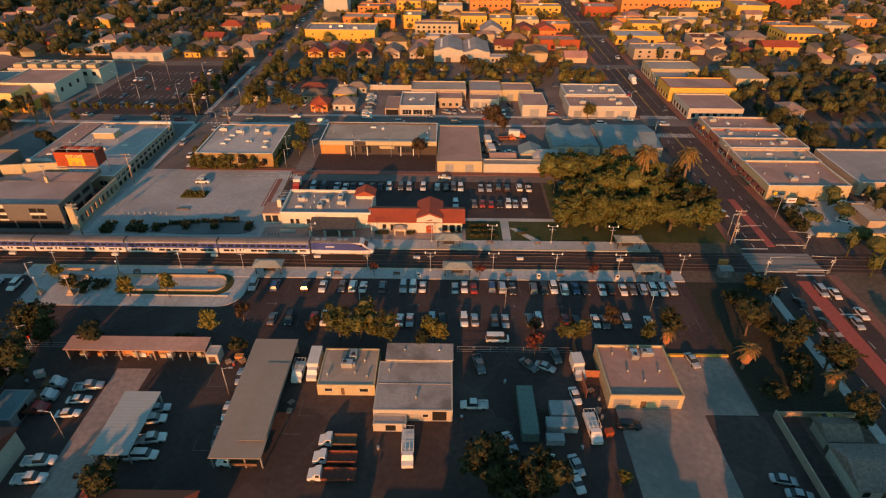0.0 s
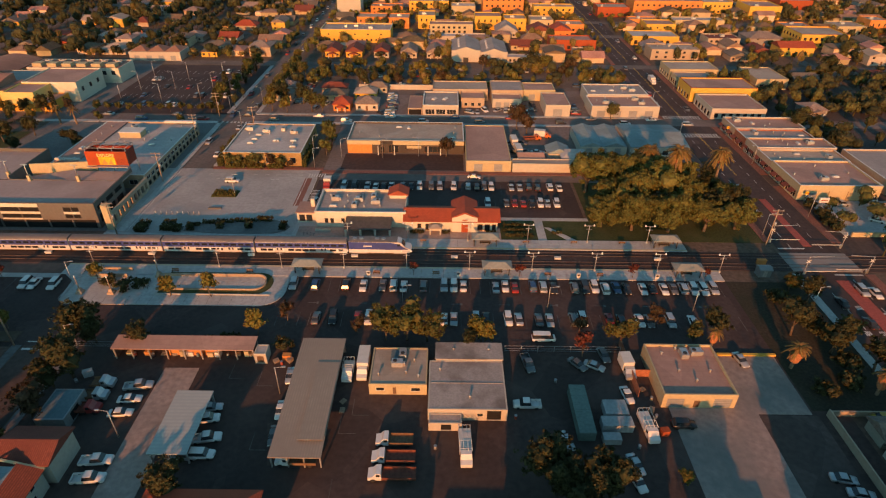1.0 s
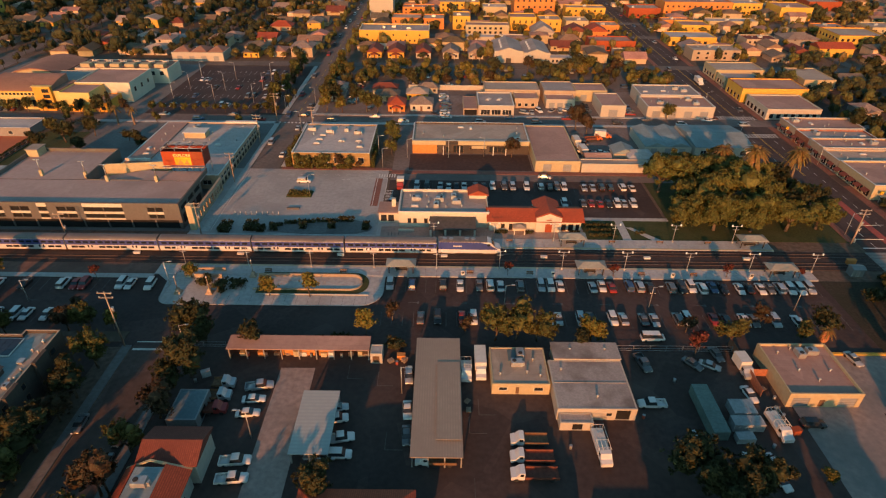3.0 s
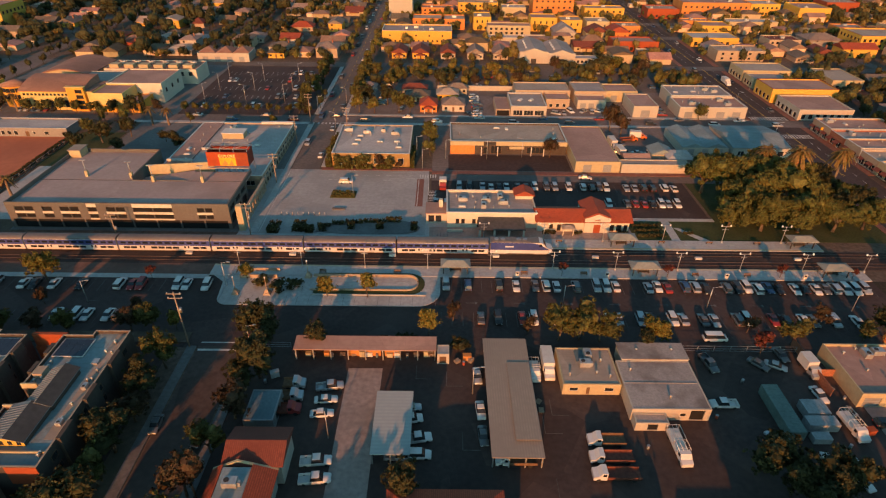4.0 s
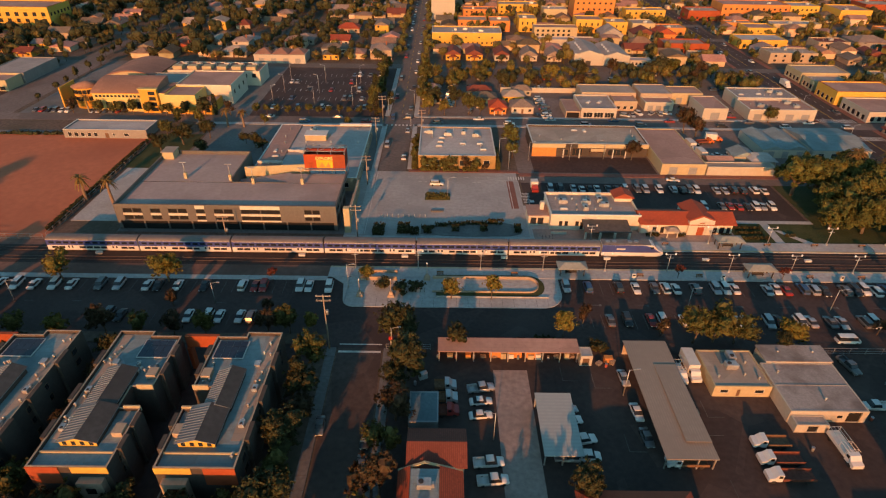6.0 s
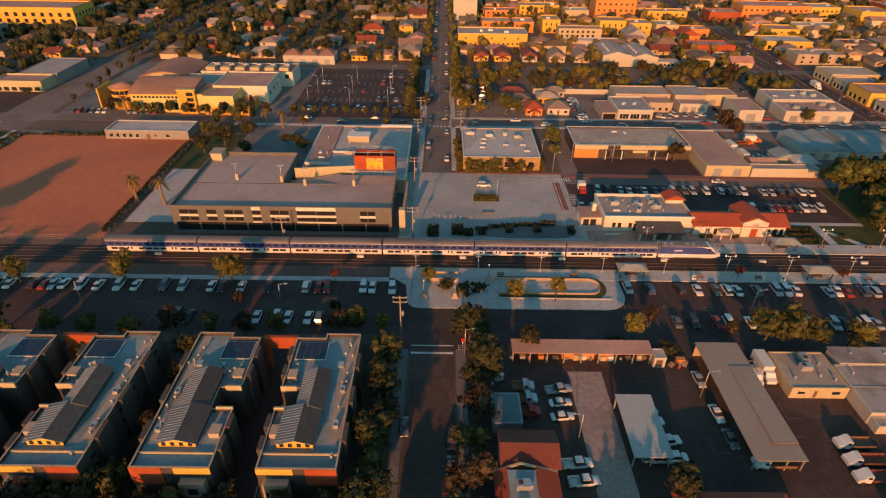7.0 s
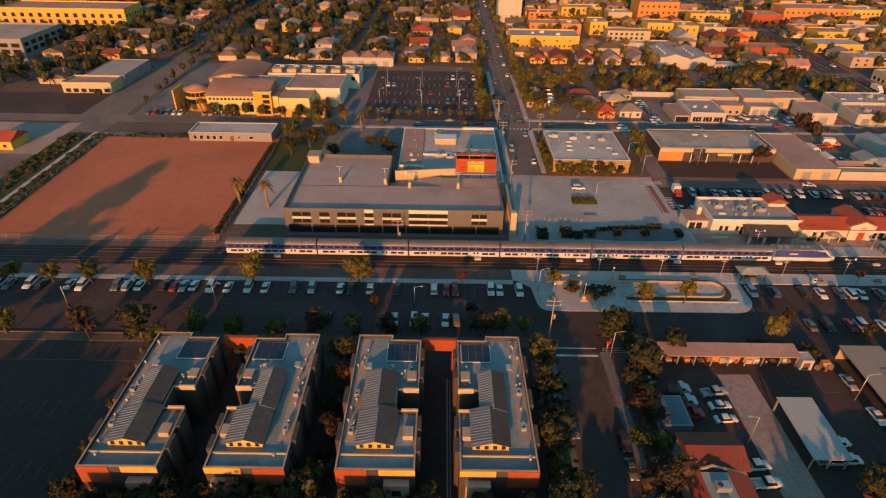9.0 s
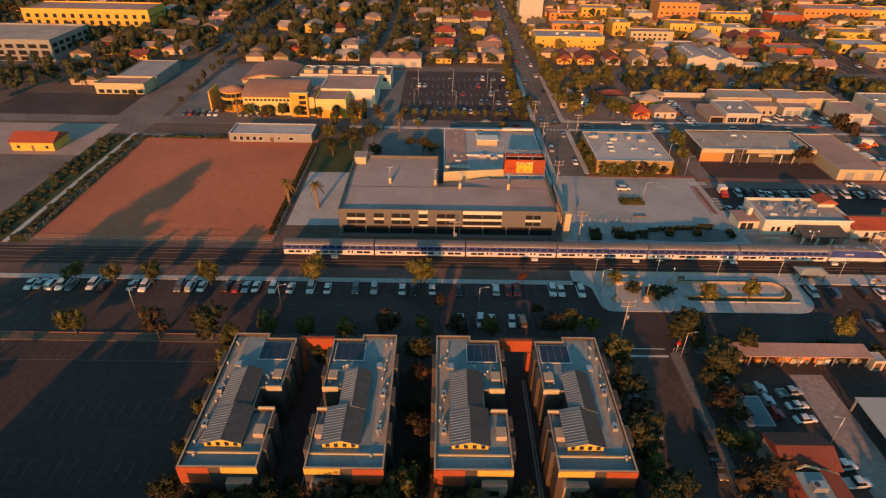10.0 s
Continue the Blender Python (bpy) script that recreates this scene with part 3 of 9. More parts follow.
platform(-104, 73, 125.0, 129.9, 129.5, "pale paved near platform with a yellow edge")
platform(-46, 68, 139.3, 144.4, 139.7, "pale paved far platform beside the depot")

# ---- buildings ----
def wall_mesh(W, D, top, roof_z, holes, thick=0.3, reveal=0.22):
    """Four walls with real openings and reveals, and a parapet of its own thickness above the roof."""
    b = Build()

    def at(face, u, d, z):
        if face == "S":
            return (-W / 2 + u, -D / 2 + d, z)
        if face == "N":
            return (W / 2 - u, D / 2 - d, z)
        if face == "E":
            return (W / 2 - d, -D / 2 + u, z)
        return (-W / 2 + d, D / 2 - u, z)

    for face in "SENW":
        L = W if face in "SN" else D
        rects = [(max(0.05, a), min(L - 0.05, c), max(0, e), min(top - 0.05, g)) for a, c, e, g, *_ in holes.get(face, ())]
        us = sorted({0, L, *[r[0] for r in rects], *[r[1] for r in rects]})
        zs = sorted({-0.1, top, *[r[2] for r in rects], *[r[3] for r in rects]})
        for u0, u1 in zip(us, us[1:]):
            for z0, z1 in zip(zs, zs[1:]):
                if any(r[0] <= u0 and u1 <= r[1] and r[2] <= z0 and z1 <= r[3] for r in rects):
                    continue
                b.add([at(face, u0, 0, z0), at(face, u1, 0, z0), at(face, u1, 0, z1), at(face, u0, 0, z1)], [(0, 1, 2, 3)])
        for u0, u1, z0, z1 in rects:
            p = [at(face, u, d, z) for d in (0, reveal) for u, z in ((u0, z0), (u1, z0), (u1, z1), (u0, z1))]
            b.add(p, [(0, 4, 5, 1), (1, 5, 6, 2), (2, 6, 7, 3), (3, 7, 4, 0)])
        if top > roof_z:
            p = [at(face, 0, 0, top), at(face, L, 0, top), at(face, L - thick, thick, top), at(face, thick, thick, top), at(face, L - thick, thick, roof_z - 0.05), at(face, thick, thick, roof_z - 0.05)]
            b.add(p, [(0, 1, 2, 3), (3, 2, 4, 5)])
    return b, at


def building(name, x0, x1, y0, y1, h, wall, roof, label, holes=None, parapet=0.5, coping=None, category="building", reserve=True, window_paint=white_paint, plain=False):
    """A flat-roofed block. holes: face -> (u0, u1, z0, z1[, kind]) with kind window, door, shutter or void."""
    W, D = x1 - x0, y1 - y0
    holes = holes or {}
    if reserve:
        taken(x0, x1, y0, y1)
    ob = thing(name, pose((x0 + x1) / 2, (y0 + y1) / 2, 0), label, category)
    b, at = wall_mesh(W, D, h + parapet, h, holes)
    part("wall", b, wall, ob)
    part("roof", Build().box(-W / 2 + 0.28, W / 2 - 0.28, -D / 2 + 0.28, D / 2 - 0.28, h - 0.3, h), roof, ob)
    if coping:
        c, o, t = Build(), 0.06, 0.4
        z0, z1 = h + parapet + 0.003, h + parapet + 0.1
        c.box(-W / 2 - o, W / 2 + o, -D / 2 - o, -D / 2 + t, z0, z1).box(-W / 2 - o, W / 2 + o, D / 2 - t, D / 2 + o, z0, z1)
        c.box(-W / 2 - o, -W / 2 + t, -D / 2 + t, D / 2 - t, z0, z1).box(W / 2 - t, W / 2 + o, -D / 2 + t, D / 2 - t, z0, z1)
        part("coping", c, coping, ob)
    for face, rects in holes.items():
        for u0, u1, z0, z1, *kind in rects:
            kind = kind[0] if kind else "window"

            def boxed(bb, a0, a1, d0, d1, c0, c1):
                p, q = at(face, a0, d0, c0), at(face, a1, d1, c1)
                return bb.box(min(p[0], q[0]), max(p[0], q[0]), min(p[1], q[1]), max(p[1], q[1]), c0, c1)

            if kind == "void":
                # a near-black sheet just behind the hole paints the shade of the interior
                part("opening", boxed(Build(), u0 - 0.02, u1 + 0.02, 0.3, 0.36, z0 - 0.02, z1 + 0.02), inside_shade, ob)
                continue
            if kind in ("door", "shutter"):
                m = shutter_metal if kind == "shutter" else wood_brown
                part("door" if kind == "door" else "shutter", boxed(Build(), u0, u1, 0.12, 0.18, z0, z1), m, ob)
                continue
            if plain:
                part("window", boxed(Build(), u0, u1, 0.1, 0.14, z0, z1), glass_dark, ob)
                continue
            f = Build()
            t = min(0.1, (u1 - u0) / 6)
            boxed(f, u0, u1, 0.06, 0.16, z0, z0 + t)
            boxed(f, u0, u1, 0.06, 0.16, z1 - t, z1)
            boxed(f, u0, u0 + t, 0.06, 0.16, z0 + t, z1 - t)
            boxed(f, u1 - t, u1, 0.06, 0.16, z0 + t, z1 - t)
            n = max(1, round((u1 - u0) / 1.6))
            for k in range(1, n):
                u = u0 + (u1 - u0) * k / n
                boxed(f, u - 0.04, u + 0.04, 0.07, 0.15, z0 + t, z1 - t)
            w = part("window", f, window_paint, ob)
            part("pane", boxed(Build(), u0 + t * 0.5, u1 - t * 0.5, 0.11, 0.13, z0 + t * 0.5, z1 - t * 0.5), glass_dark, w)
    return ob


def row(L, n, w, z0, z1, kind="window", start=None, end=None):
    """n equal openings along a wall of length L."""
    a, b = start if start is not None else 0.8, end if end is not None else L - 0.8
    step = (b - a) / n
    return [(a + step * (i + 0.5) - w / 2, a + step * (i + 0.5) + w / 2, z0, z1, kind) for i in range(n)]


def hip_roof(b, W, D, z, rise, over=0.5, gable=False, along="x", thick=0.18):
    hw, hd = W / 2 + over, D / 2 + over
    if along == "x":
        e = 0 if gable else min(hd, hw - 0.05)
        ridge = [(-hw + e, 0), (hw - e, 0)]
    else:
        e = 0 if gable else min(hw, hd - 0.05)
        ridge = [(0, -hd + e), (0, hd - e)]
    v = [(-hw, -hd, z), (hw, -hd, z), (hw, hd, z), (-hw, hd, z), (*ridge[0], z + rise), (*ridge[1], z + rise)]
    low = [(x, y, q - thick) for x, y, q in v[:4]]
    f = [(0, 1, 5, 4), (1, 2, 5), (2, 3, 4, 5), (3, 0, 4)] if along == "x" else [(1, 2, 5, 4), (2, 3, 5), (3, 0, 4, 5), (0, 1, 4)]
    b.add(v + low, f + [(6, 7, 1, 0), (7, 8, 2, 1), (8, 9, 3, 2), (9, 6, 0, 3), (9, 8, 7, 6)])
    return b


def house(x, y, W, D, h, rise, wall, roof, label, along="x", gable=False, rot=0.0, category="house", group="", windows=True, porch=False, chimney=False):
    ob = thing("house", pose(x, y, 0, 0, 0, rot), label, category, group)
    b = Build().box(-W / 2, W / 2, -D / 2, D / 2, -0.1, h)
    if gable:
        if along == "x":
            b.add([(-W / 2, -D / 2, h), (-W / 2, D / 2, h), (-W / 2, 0, h + rise * 0.93), (W / 2, -D / 2, h), (W / 2, D / 2, h), (W / 2, 0, h + rise * 0.93)], [(0, 2, 1), (3, 4, 5)])
        else:
            b.add([(-W / 2, -D / 2, h), (W / 2, -D / 2, h), (0, -D / 2, h + rise * 0.93), (-W / 2, D / 2, h), (W / 2, D / 2, h), (0, D / 2, h + rise * 0.93)], [(0, 1, 2), (3, 5, 4)])
    part("wall", b, wall, ob)
    part("roof", hip_roof(Build(), W, D, h + 0.02, rise, 0.5, gable, along), roof, ob)
    if windows:
        n = 3 if h < 4.5 else 2
        for i in range(n):
            u = -W / 2 + W * (i + 0.5) / n
            if i == n // 2:
                part("door", Build().box(u - 0.5, u + 0.5, -D / 2 - 0.06, -D / 2 + 0.04, 0.1, 2.2), wood_brown, ob)
            else:
                for zz in ([0.9] if h < 4.5 else [0.9, 3.7]):
                    part("window", Build().box(u - 0.64, u + 0.64, -D / 2 - 0.05, -D / 2 + 0.04, zz + 0.11, zz + 1.24), glass_dark, ob)
    if porch:
        pb = Build()
        hip_roof(pb, W * 0.5, 2.2, 2.5, 0.9, 0.25, True, "y")
        p = part("porch", pb, roof, ob)
        p.location = (0, -D / 2 - 1.1, 0)
        for sx in (-W * 0.23, W * 0.23):
            part("porch_post", Build().box(sx - 0.12, sx + 0.12, -1.0, -0.76, -2.5, 0).mesh("porch_post", white_paint), white_paint, p).location = (0, 0, 2.5)
    if chimney:
        part("chimney", Build().box(W * 0.2, W * 0.2 + 0.7, -0.4, 0.4, h, h + rise + 0.9), brick_wall, ob)
    return ob


# rooftop machines, built once
def rooftop_unit_proto():
    ob = thing("rooftop_unit", pose(0, 0, 0), "grey metal rooftop air-handling unit", "rooftop unit", "rooftop units")
    part("housing", Build().box(-1.1, 1.1, -0.7, 0.7, 0, 0.2).box(-1.2, 1.2, -0.8, 0.8, 0.2, 1.3, 0.03), galvanised, ob)
    part("fan_guard", Build().tube((-0.5, 0, 1.3), (-0.5, 0, 1.42), 0.45, n=12), dark_paint, ob)
    part("duct", Build().box(1.2, 1.7, -0.35, 0.35, 0, 0.9, 0.04), galvanised, ob)
    return ob


def vent_proto():
    return solid("roof_vent", Build().tube((0, 0, 0), (0, 0, 0.6), 0.18, n=8).tube((0, 0, 0.6), (0, 0, 0.85), 0.34, 0.1, n=8), galvanised, "small capped metal roof vent", "roof vent", "roof vents")


def skylight_proto():
    ob = thing("skylight", pose(0, 0, 0), "pale domed roof skylight", "skylight", "skylights")
    part("kerb", Build().box(-1.2, 1.2, -0.65, 0.65, 0, 0.22), galvanised, ob)
    part("dome", Build().box(-1.1, 1.1, -0.55, 0.55, 0.22, 0.5, 0.2), white_paint, ob)
    return ob


UNIT, VENT, SKYLIGHT = rooftop_unit_proto(), vent_proto(), skylight_proto()


def on_roof(proto, spots, z, scale=1.0):
    for x, y, *r in spots:
        c = copy_thing(proto, pose(x, y, z, 0, 0, r[0] if r else 0))
        if scale != 1.0:
            c.scale = (scale,) * 3


def strew_roof(x0, x1, y0, y1, z, units=2, vents=3, lights=0, seed=0):
    r = random.Random(seed + int(x0 * 7 + y0))
    spots = []

    def pick(m):
        for _ in range(40):
            p = (r.uniform(x0 + m, x1 - m), r.uniform(y0 + m, y1 - m))
            if all(abs(p[0] - q[0]) + abs(p[1] - q[1]) > 3.6 for q in spots):
                spots.append(p)
                return p
        return None

    for proto, n, m in ((UNIT, units, 2.5), (SKYLIGHT, lights, 2.2), (VENT, vents, 1.2)):
        for _ in range(n):
            if x1 - x0 > 2 * m and y1 - y0 > 2 * m and (p := pick(m)):
                copy_thing(proto, pose(*p, z, 0, 0, r.choice((0, 90, 180))))


# --- car park building: an L of two decks over an open ground floor, beside the station court
GX0, GX1, GY0, GY1, GZ = -170.5, -105.0, 148.5, 166.0, 7.3
SLOTS = [(a * 0.9424, b * 0.9424) for a, b in ((2.6, 8.4), (11.2, 14.3), (16.8, 22.6), (25.5, 28.2), (31.2, 37.0), (39.6, 51.8), (59.5, 64.3))]
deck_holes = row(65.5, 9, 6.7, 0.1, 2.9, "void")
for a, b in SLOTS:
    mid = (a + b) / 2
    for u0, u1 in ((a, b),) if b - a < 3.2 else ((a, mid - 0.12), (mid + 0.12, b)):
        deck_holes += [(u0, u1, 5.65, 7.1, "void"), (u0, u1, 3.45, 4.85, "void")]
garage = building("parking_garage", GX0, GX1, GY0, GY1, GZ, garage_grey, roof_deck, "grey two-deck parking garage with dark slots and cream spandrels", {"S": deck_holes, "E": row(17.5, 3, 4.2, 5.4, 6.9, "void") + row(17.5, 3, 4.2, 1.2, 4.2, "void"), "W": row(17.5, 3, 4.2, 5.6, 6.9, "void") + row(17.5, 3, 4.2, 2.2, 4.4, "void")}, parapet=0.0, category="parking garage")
GW, GD = GX1 - GX0, GY1 - GY0
for k, (a, b) in enumerate(SLOTS):
    for z0, z1 in ((4.87, 5.63),) if k not in (3, 5) else ((4.87, 5.63), (7.12, 8.3), (2.95, 3.43)):
        part("spandrel", Build().box(a - GW / 2 - 0.1, b - GW / 2 + 0.1, -GD / 2 - 0.1, -GD / 2 - 0.004, z0, z1), stucco_bright, garage, "cream spandrel panel")
# the rear wing, the deck behind the sign and the ramp between them
rear, _ = wall_mesh(29.5, 22.0, GZ, GZ, {"W": row(22, 4, 3.8, 5.6, 6.9, "void") + row(22, 4, 3.8, 2.2, 4.4, "void")})
part("wall", rear, garage_grey, garage).location = (-18.0, 19.75, 0)
part("roof", Build().box(-32.4, -3.6, 8.85, 30.4, GZ - 0.3, GZ + 0.004), roof_deck, garage)
for a in ((-32.75, 32.75, -8.75, -8.45), (-32.75, -32.45, -8.45, 30.45), (32.45, 32.75, -8.45, 15.6), (-32.75, -3.2, 30.45, 30.75), (-3.5, -3.2, 8.9, 30.45)):
    part("parapet", Build().box(*a, GZ - 0.05, GZ + 1.1), garage_grey, garage)
    part("coping", Build().box(a[0] - 0.05, a[1] + 0.05, a[2] - 0.05, a[3] + 0.05, GZ + 1.104, GZ + 1.2), garage_grey, garage)
part("rear_deck", Build().box(14.0, 32.7, 8.76, 15.6, GZ - 0.5, GZ + 0.002), roof_deck, garage)
part("ramp", Build().add([(-3.2, 8.8, 4.6), (14.0, 8.8, GZ), (14.0, 16.6, GZ), (-3.2, 16.6, 4.6), (-3.2, 8.8, 4.2), (14.0, 8.8, GZ - 0.4), (14.0, 16.6, GZ - 0.4), (-3.2, 16.6, 4.2)], [(0, 1, 2, 3), (7, 6, 5, 4), (0, 4, 5, 1), (1, 5, 6, 2), (2, 6, 7, 3), (3, 7, 4, 0)]), roof_deck, garage, "sloping ramp between the decks")
part("ramp_wall", Build().prism([(-1.4, 16.6), (19.2, 19.4), (19.2, 19.8), (-1.4, 17.0)], 4.0, 9.0), stucco_cream, garage, "pale slanting ramp wall")
part("stair_head", Build().box(-32.2, -28.4, 25.6, 30.2, GZ, GZ + 2.5), stucco_cream, garage, "cream stair head")
part("stair_roof", Build().box(-32.5, -28.1, 25.3, 30.5, GZ + 2.5, GZ + 2.75), roof_tan, garage)
part("curb", Build().box(-3.2, 14.0, 8.45, 8.6, GZ, GZ + 0.25), garage_grey, garage)
# the arcade that screens the alley beside the garage
arcade = thing("arcade_wall", pose(-101.9, 150, 0), "long tan arcade wall with square openings along the walk", "arcade wall")
part("pylon", Build().box(-0.9, 0.9, -2.2, -0.4, 0, 8.2), stucco_cream, arcade, "cream corner pylon")
for k in range(10):
    part("pier", Build().box(-0.35, 0.35, 2.6 * k, 2.6 * k + 0.8, 0, 3.4), stucco_tan, arcade)
part("beam", Build().box(-0.4, 0.4, -0.35, 24.3, 3.4, 4.6), stucco_tan, arcade)
part("base_wall", Build().box(-0.25, 0.25, 0.8, 23.4, 0, 0.9), stucco_tan, arcade)
# low office building behind, stepped along its roof
office = building("office_building", -139, -102.5, 174.8, 223.6, 4.5, stucco_tan, roof_white, "long low tan office building with a pale stained roof", {"E": row(48.8, 14, 2.4, 2.6, 3.9) + row(48.8, 14, 2.2, 0.3, 2.0, "void"), "S": row(36.5, 5, 3, 1.4, 3.2)}, parapet=0.5, coping=white_paint)
part("roof_step", Build().box(-17.9, -10.0, -22, 24.0, 4.5, 5.0), roof_pink, office, "dusty raised roof strip")
part("roof_ledge", Build().box(-9.9, 4.0, -2.0, -1.5, 4.5, 5.3).box(-17.9, -9.0, -13.6, -13.1, 5.0, 5.9), white_paint, office, "white roof ledge")
part("penthouse", Build().box(-5.6, 2.4, 8.6, 13.4, 4.5, 6.6), stucco_cream, office, "cream roof plant room")
part("penthouse_roof", Build().box(-5.9, 2.7, 8.3, 13.7, 6.6, 6.85), white_paint, office)
part("upper_ledge", Build().box(5.5, 18.2, 22.9, 24.3, 5.1, 5.9), white_paint, office, "white raised parapet")
strew_roof(-128, -104, 190, 222, 4.5, 3, 8, 3, 3)
strew_roof(-138, -129.5, 180, 220, 5.0, 0, 6, 2, 5)


def roof_lamp(x, y, z):
    ob = thing("roof_lamp", pose(x, y, z), "pale double-headed lamp post on the parking deck", "lamp post", "deck lamps")
    part("pier", Build().box(-0.45, 0.45, -0.45, 0.45, 0, 2.0), stucco_cream, ob)
    part("pole", Build().tube((0, 0, 2.0), (0, 0, 5.6), 0.14, 0.1), galvanised, ob)
    for s in (-1, 1):
        part("lamp_head", Build().box(0.15 if s > 0 else -1.0, 1.0 if s > 0 else -0.15, -0.22, 0.22, 5.5, 5.7), galvanised, ob)


for x, y in ((-156.6, 168.5), (-141.9, 167.6), (-133.9, 165.2), (-118.3, 165.2)):
    roof_lamp(x, y, GZ)


def billboard():
    ob = thing("billboard", pose(-112.3, 173.4, GZ), "dark orange billboard with yellow lettering on a steel box frame", "billboard")
    z0, z1, hw = 1.9, 6.7, 6.7
    part("face_panel", Build().box(-hw, 3.0, -0.15, 0.15, z0, z1), sign_orange, ob)
    part("face_panel", Build().box(3.02, hw, -0.15, 0.15, z0, z1), sign_rust, ob, "darker rust-red panel")
    for x in (-hw, hw - 0.2):
        part("side_panel", Build().box(x, x + 0.2, 0.17, 5.4, z0, z1), sign_maroon, ob)
    part("back_panel", Build().box(-hw + 0.2, hw - 0.2, 5.2, 5.4, z0, z1), sign_maroon, ob)
    part("picture", Build().box(-2.7, 2.6, -0.19, -0.152, z0 + 0.2, z0 + 2.9), sign_yellow, ob, "yellow picture panel")
    for a, c in ((-2.0, 0.3), (0.2, 1.9)):
        part("motif", Build().add([(a, -0.2, z0 + 0.4), (c, -0.2, z0 + 0.3), (a + 1.1, -0.2, z0 + 2.2), (a, -0.195, z0 + 0.4), (c, -0.195, z0 + 0.3), (a + 1.1, -0.195, z0 + 2.2)], [(0, 1, 2), (5, 4, 3), (0, 3, 4, 1), (1, 4, 5, 2), (2, 5, 3, 0)]), stucco_orange, ob)
    t = bpy.data.curves.new("lettering", "FONT")
    t.body, t.size, t.align_x, t.extrude, t.offset = "EXPLORE", 1.35, "CENTER", 0.02, 0.03
    t.materials.append(sign_cream)
    txt = new("lettering", t)
    txt.parent, txt.matrix_basis = ob, pose(-0.1, -0.22, z0 + 3.1, 90)
    txt["label"] = "cream-yellow lettering"
    slats = Build()
    for k in range(9):
        slats.box(3.2 + 0.37 * k, 3.3 + 0.37 * k, -0.2, -0.152, z0 + 0.2, z0 + 2.4)
    part("slats", slats, sign_maroon, ob)
    top = z1 + 1.0
    for k in range(4):
        x = -hw + 0.1 + (2 * hw - 0.2) * k / 3
        for y in (0.35, 5.6):
            part("upright", Build().tube((x, y, 0 if y < 1 else -2.8), (x, y, top), 0.13, n=5), grey_metal, ob)
        part("cross_beam", Build().tube((x, 0.35, top), (x, 5.6, top), 0.12, n=5), grey_metal, ob)
        if k:
            p = x - (2 * hw - 0.2) / 3
            part("brace", Build().tube((p, 0.35, top), (x, 5.6, top), 0.09, n=5), grey_metal, ob)
            part("brace", Build().tube((p, 5.6, z1), (x, 5.6, top), 0.09, n=5), grey_metal, ob)
    for y in (0.35, 5.6):
        part("long_beam", Build().tube((-hw, y, top), (hw, y, top), 0.13, n=5), grey_metal, ob)
    part("catwalk", Build().box(-hw, hw, -1.2, -0.25, z0 - 0.35, z0 - 0.2), galvanised, ob)


billboard()
building("field_house", -226, -192.6, 218.6, 230, 3.2, stucco_grey, roof_white, "long low grey field house with a pale roof", {"S": row(33.4, 5, 1.6, 0.6, 2.4, start=1, end=14) + [(16.5, 18.0, 0.1, 2.2, "door"), (19.5, 20.6, 1.0, 2.2), (24, 26, 0.8, 2.2)]}, parapet=0.4, coping=white_paint)

# --- hedged office and long shop behind the court
building("hedged_office", -82.5, -54.2, 194, 222.5, 4.8, stucco_olive, roof_white, "low olive-brown office with a pale gravel roof", {"S": row(28, 6, 2.2, 1.0, 3.4), "E": row(28, 5, 2.4, 1.0, 3.2)}, parapet=0.35, coping=white_paint)
on_roof(UNIT, ((-72, 214), (-65.5, 216, 90), (-61, 213)), 5.0)
on_roof(SKYLIGHT, ((-80, 217), (-75, 203), (-74.5, 207), (-74, 211), (-66, 205.5), (-59.5, 205.5), (-58.5, 200)), 5.0)
strew_roof(-82, -55, 196, 221, 5.0, 1, 7, 0, 5)
long_shop = building("long_shop", -39.3, 5.3, 206.5, 226, 4.6, stucco_brown, roof_tan, "long low shop with an orange flank and dark shopfront", {"S": [(12.6, 14.2, 0.2, 2.8), (15.6, 19.6, 0.2, 3.4), (22, 27.5, 1.6, 2.6), (29.4, 36.0, 0.4, 3.0)]}, parapet=0.6, coping=white_paint, window_paint=wood_brown)
part("orange_panel", Build().box(-22, -12.8, -10.0, -9.80, 3.42, 3.68).box(-22.2, -21.8, -10.0, -9.72, 0, 3.42).box(-21.8, -12.9, -9.95, -9.80, 0, 3.42), stucco_orange, long_shop, "orange painted bay")
for a, b in ((-22.3, -9.6), (-4.8, 22.3)):
    part("fascia", Build().box(a, b, -10.3, -9.78, 3.7, 5.25), stucco_cream, long_shop, "cream fascia band")
part("entrance_beam", Build().box(-9.6, -4.8, -10.15, -9.78, 4.0, 4.4), dark_paint, long_shop)
part("shop_sign", Build().box(0.4, 6.0, -10.1, -9.78, 2.2, 3.3), stucco_cream, long_shop, "pale shop sign board")
for x in (-10.4, -4.2, 8.6, 13.4):
    part("post", Build().box(x - 0.15, x + 0.15, -11.6, -11.3, 0, 3.6), white_paint, long_shop, "white porch post")
strew_roof(-38, 4, 208, 225, 4.6, 0, 4, 3, 6)
building("pink_roof_shed", 5.8, 22, 191, 226, 4.0, stucco_cream, roof_pink, "cream shed with a dusty pink roof", {"S": row(16, 2, 3, 0.2, 3, "shutter")}, parapet=0.3)
building("yard_wall_building", 22.5, 47, 190.8, 195.2, 3.2, stucco_white, roof_tan, "low white store along the walk", {}, parapet=0.3)
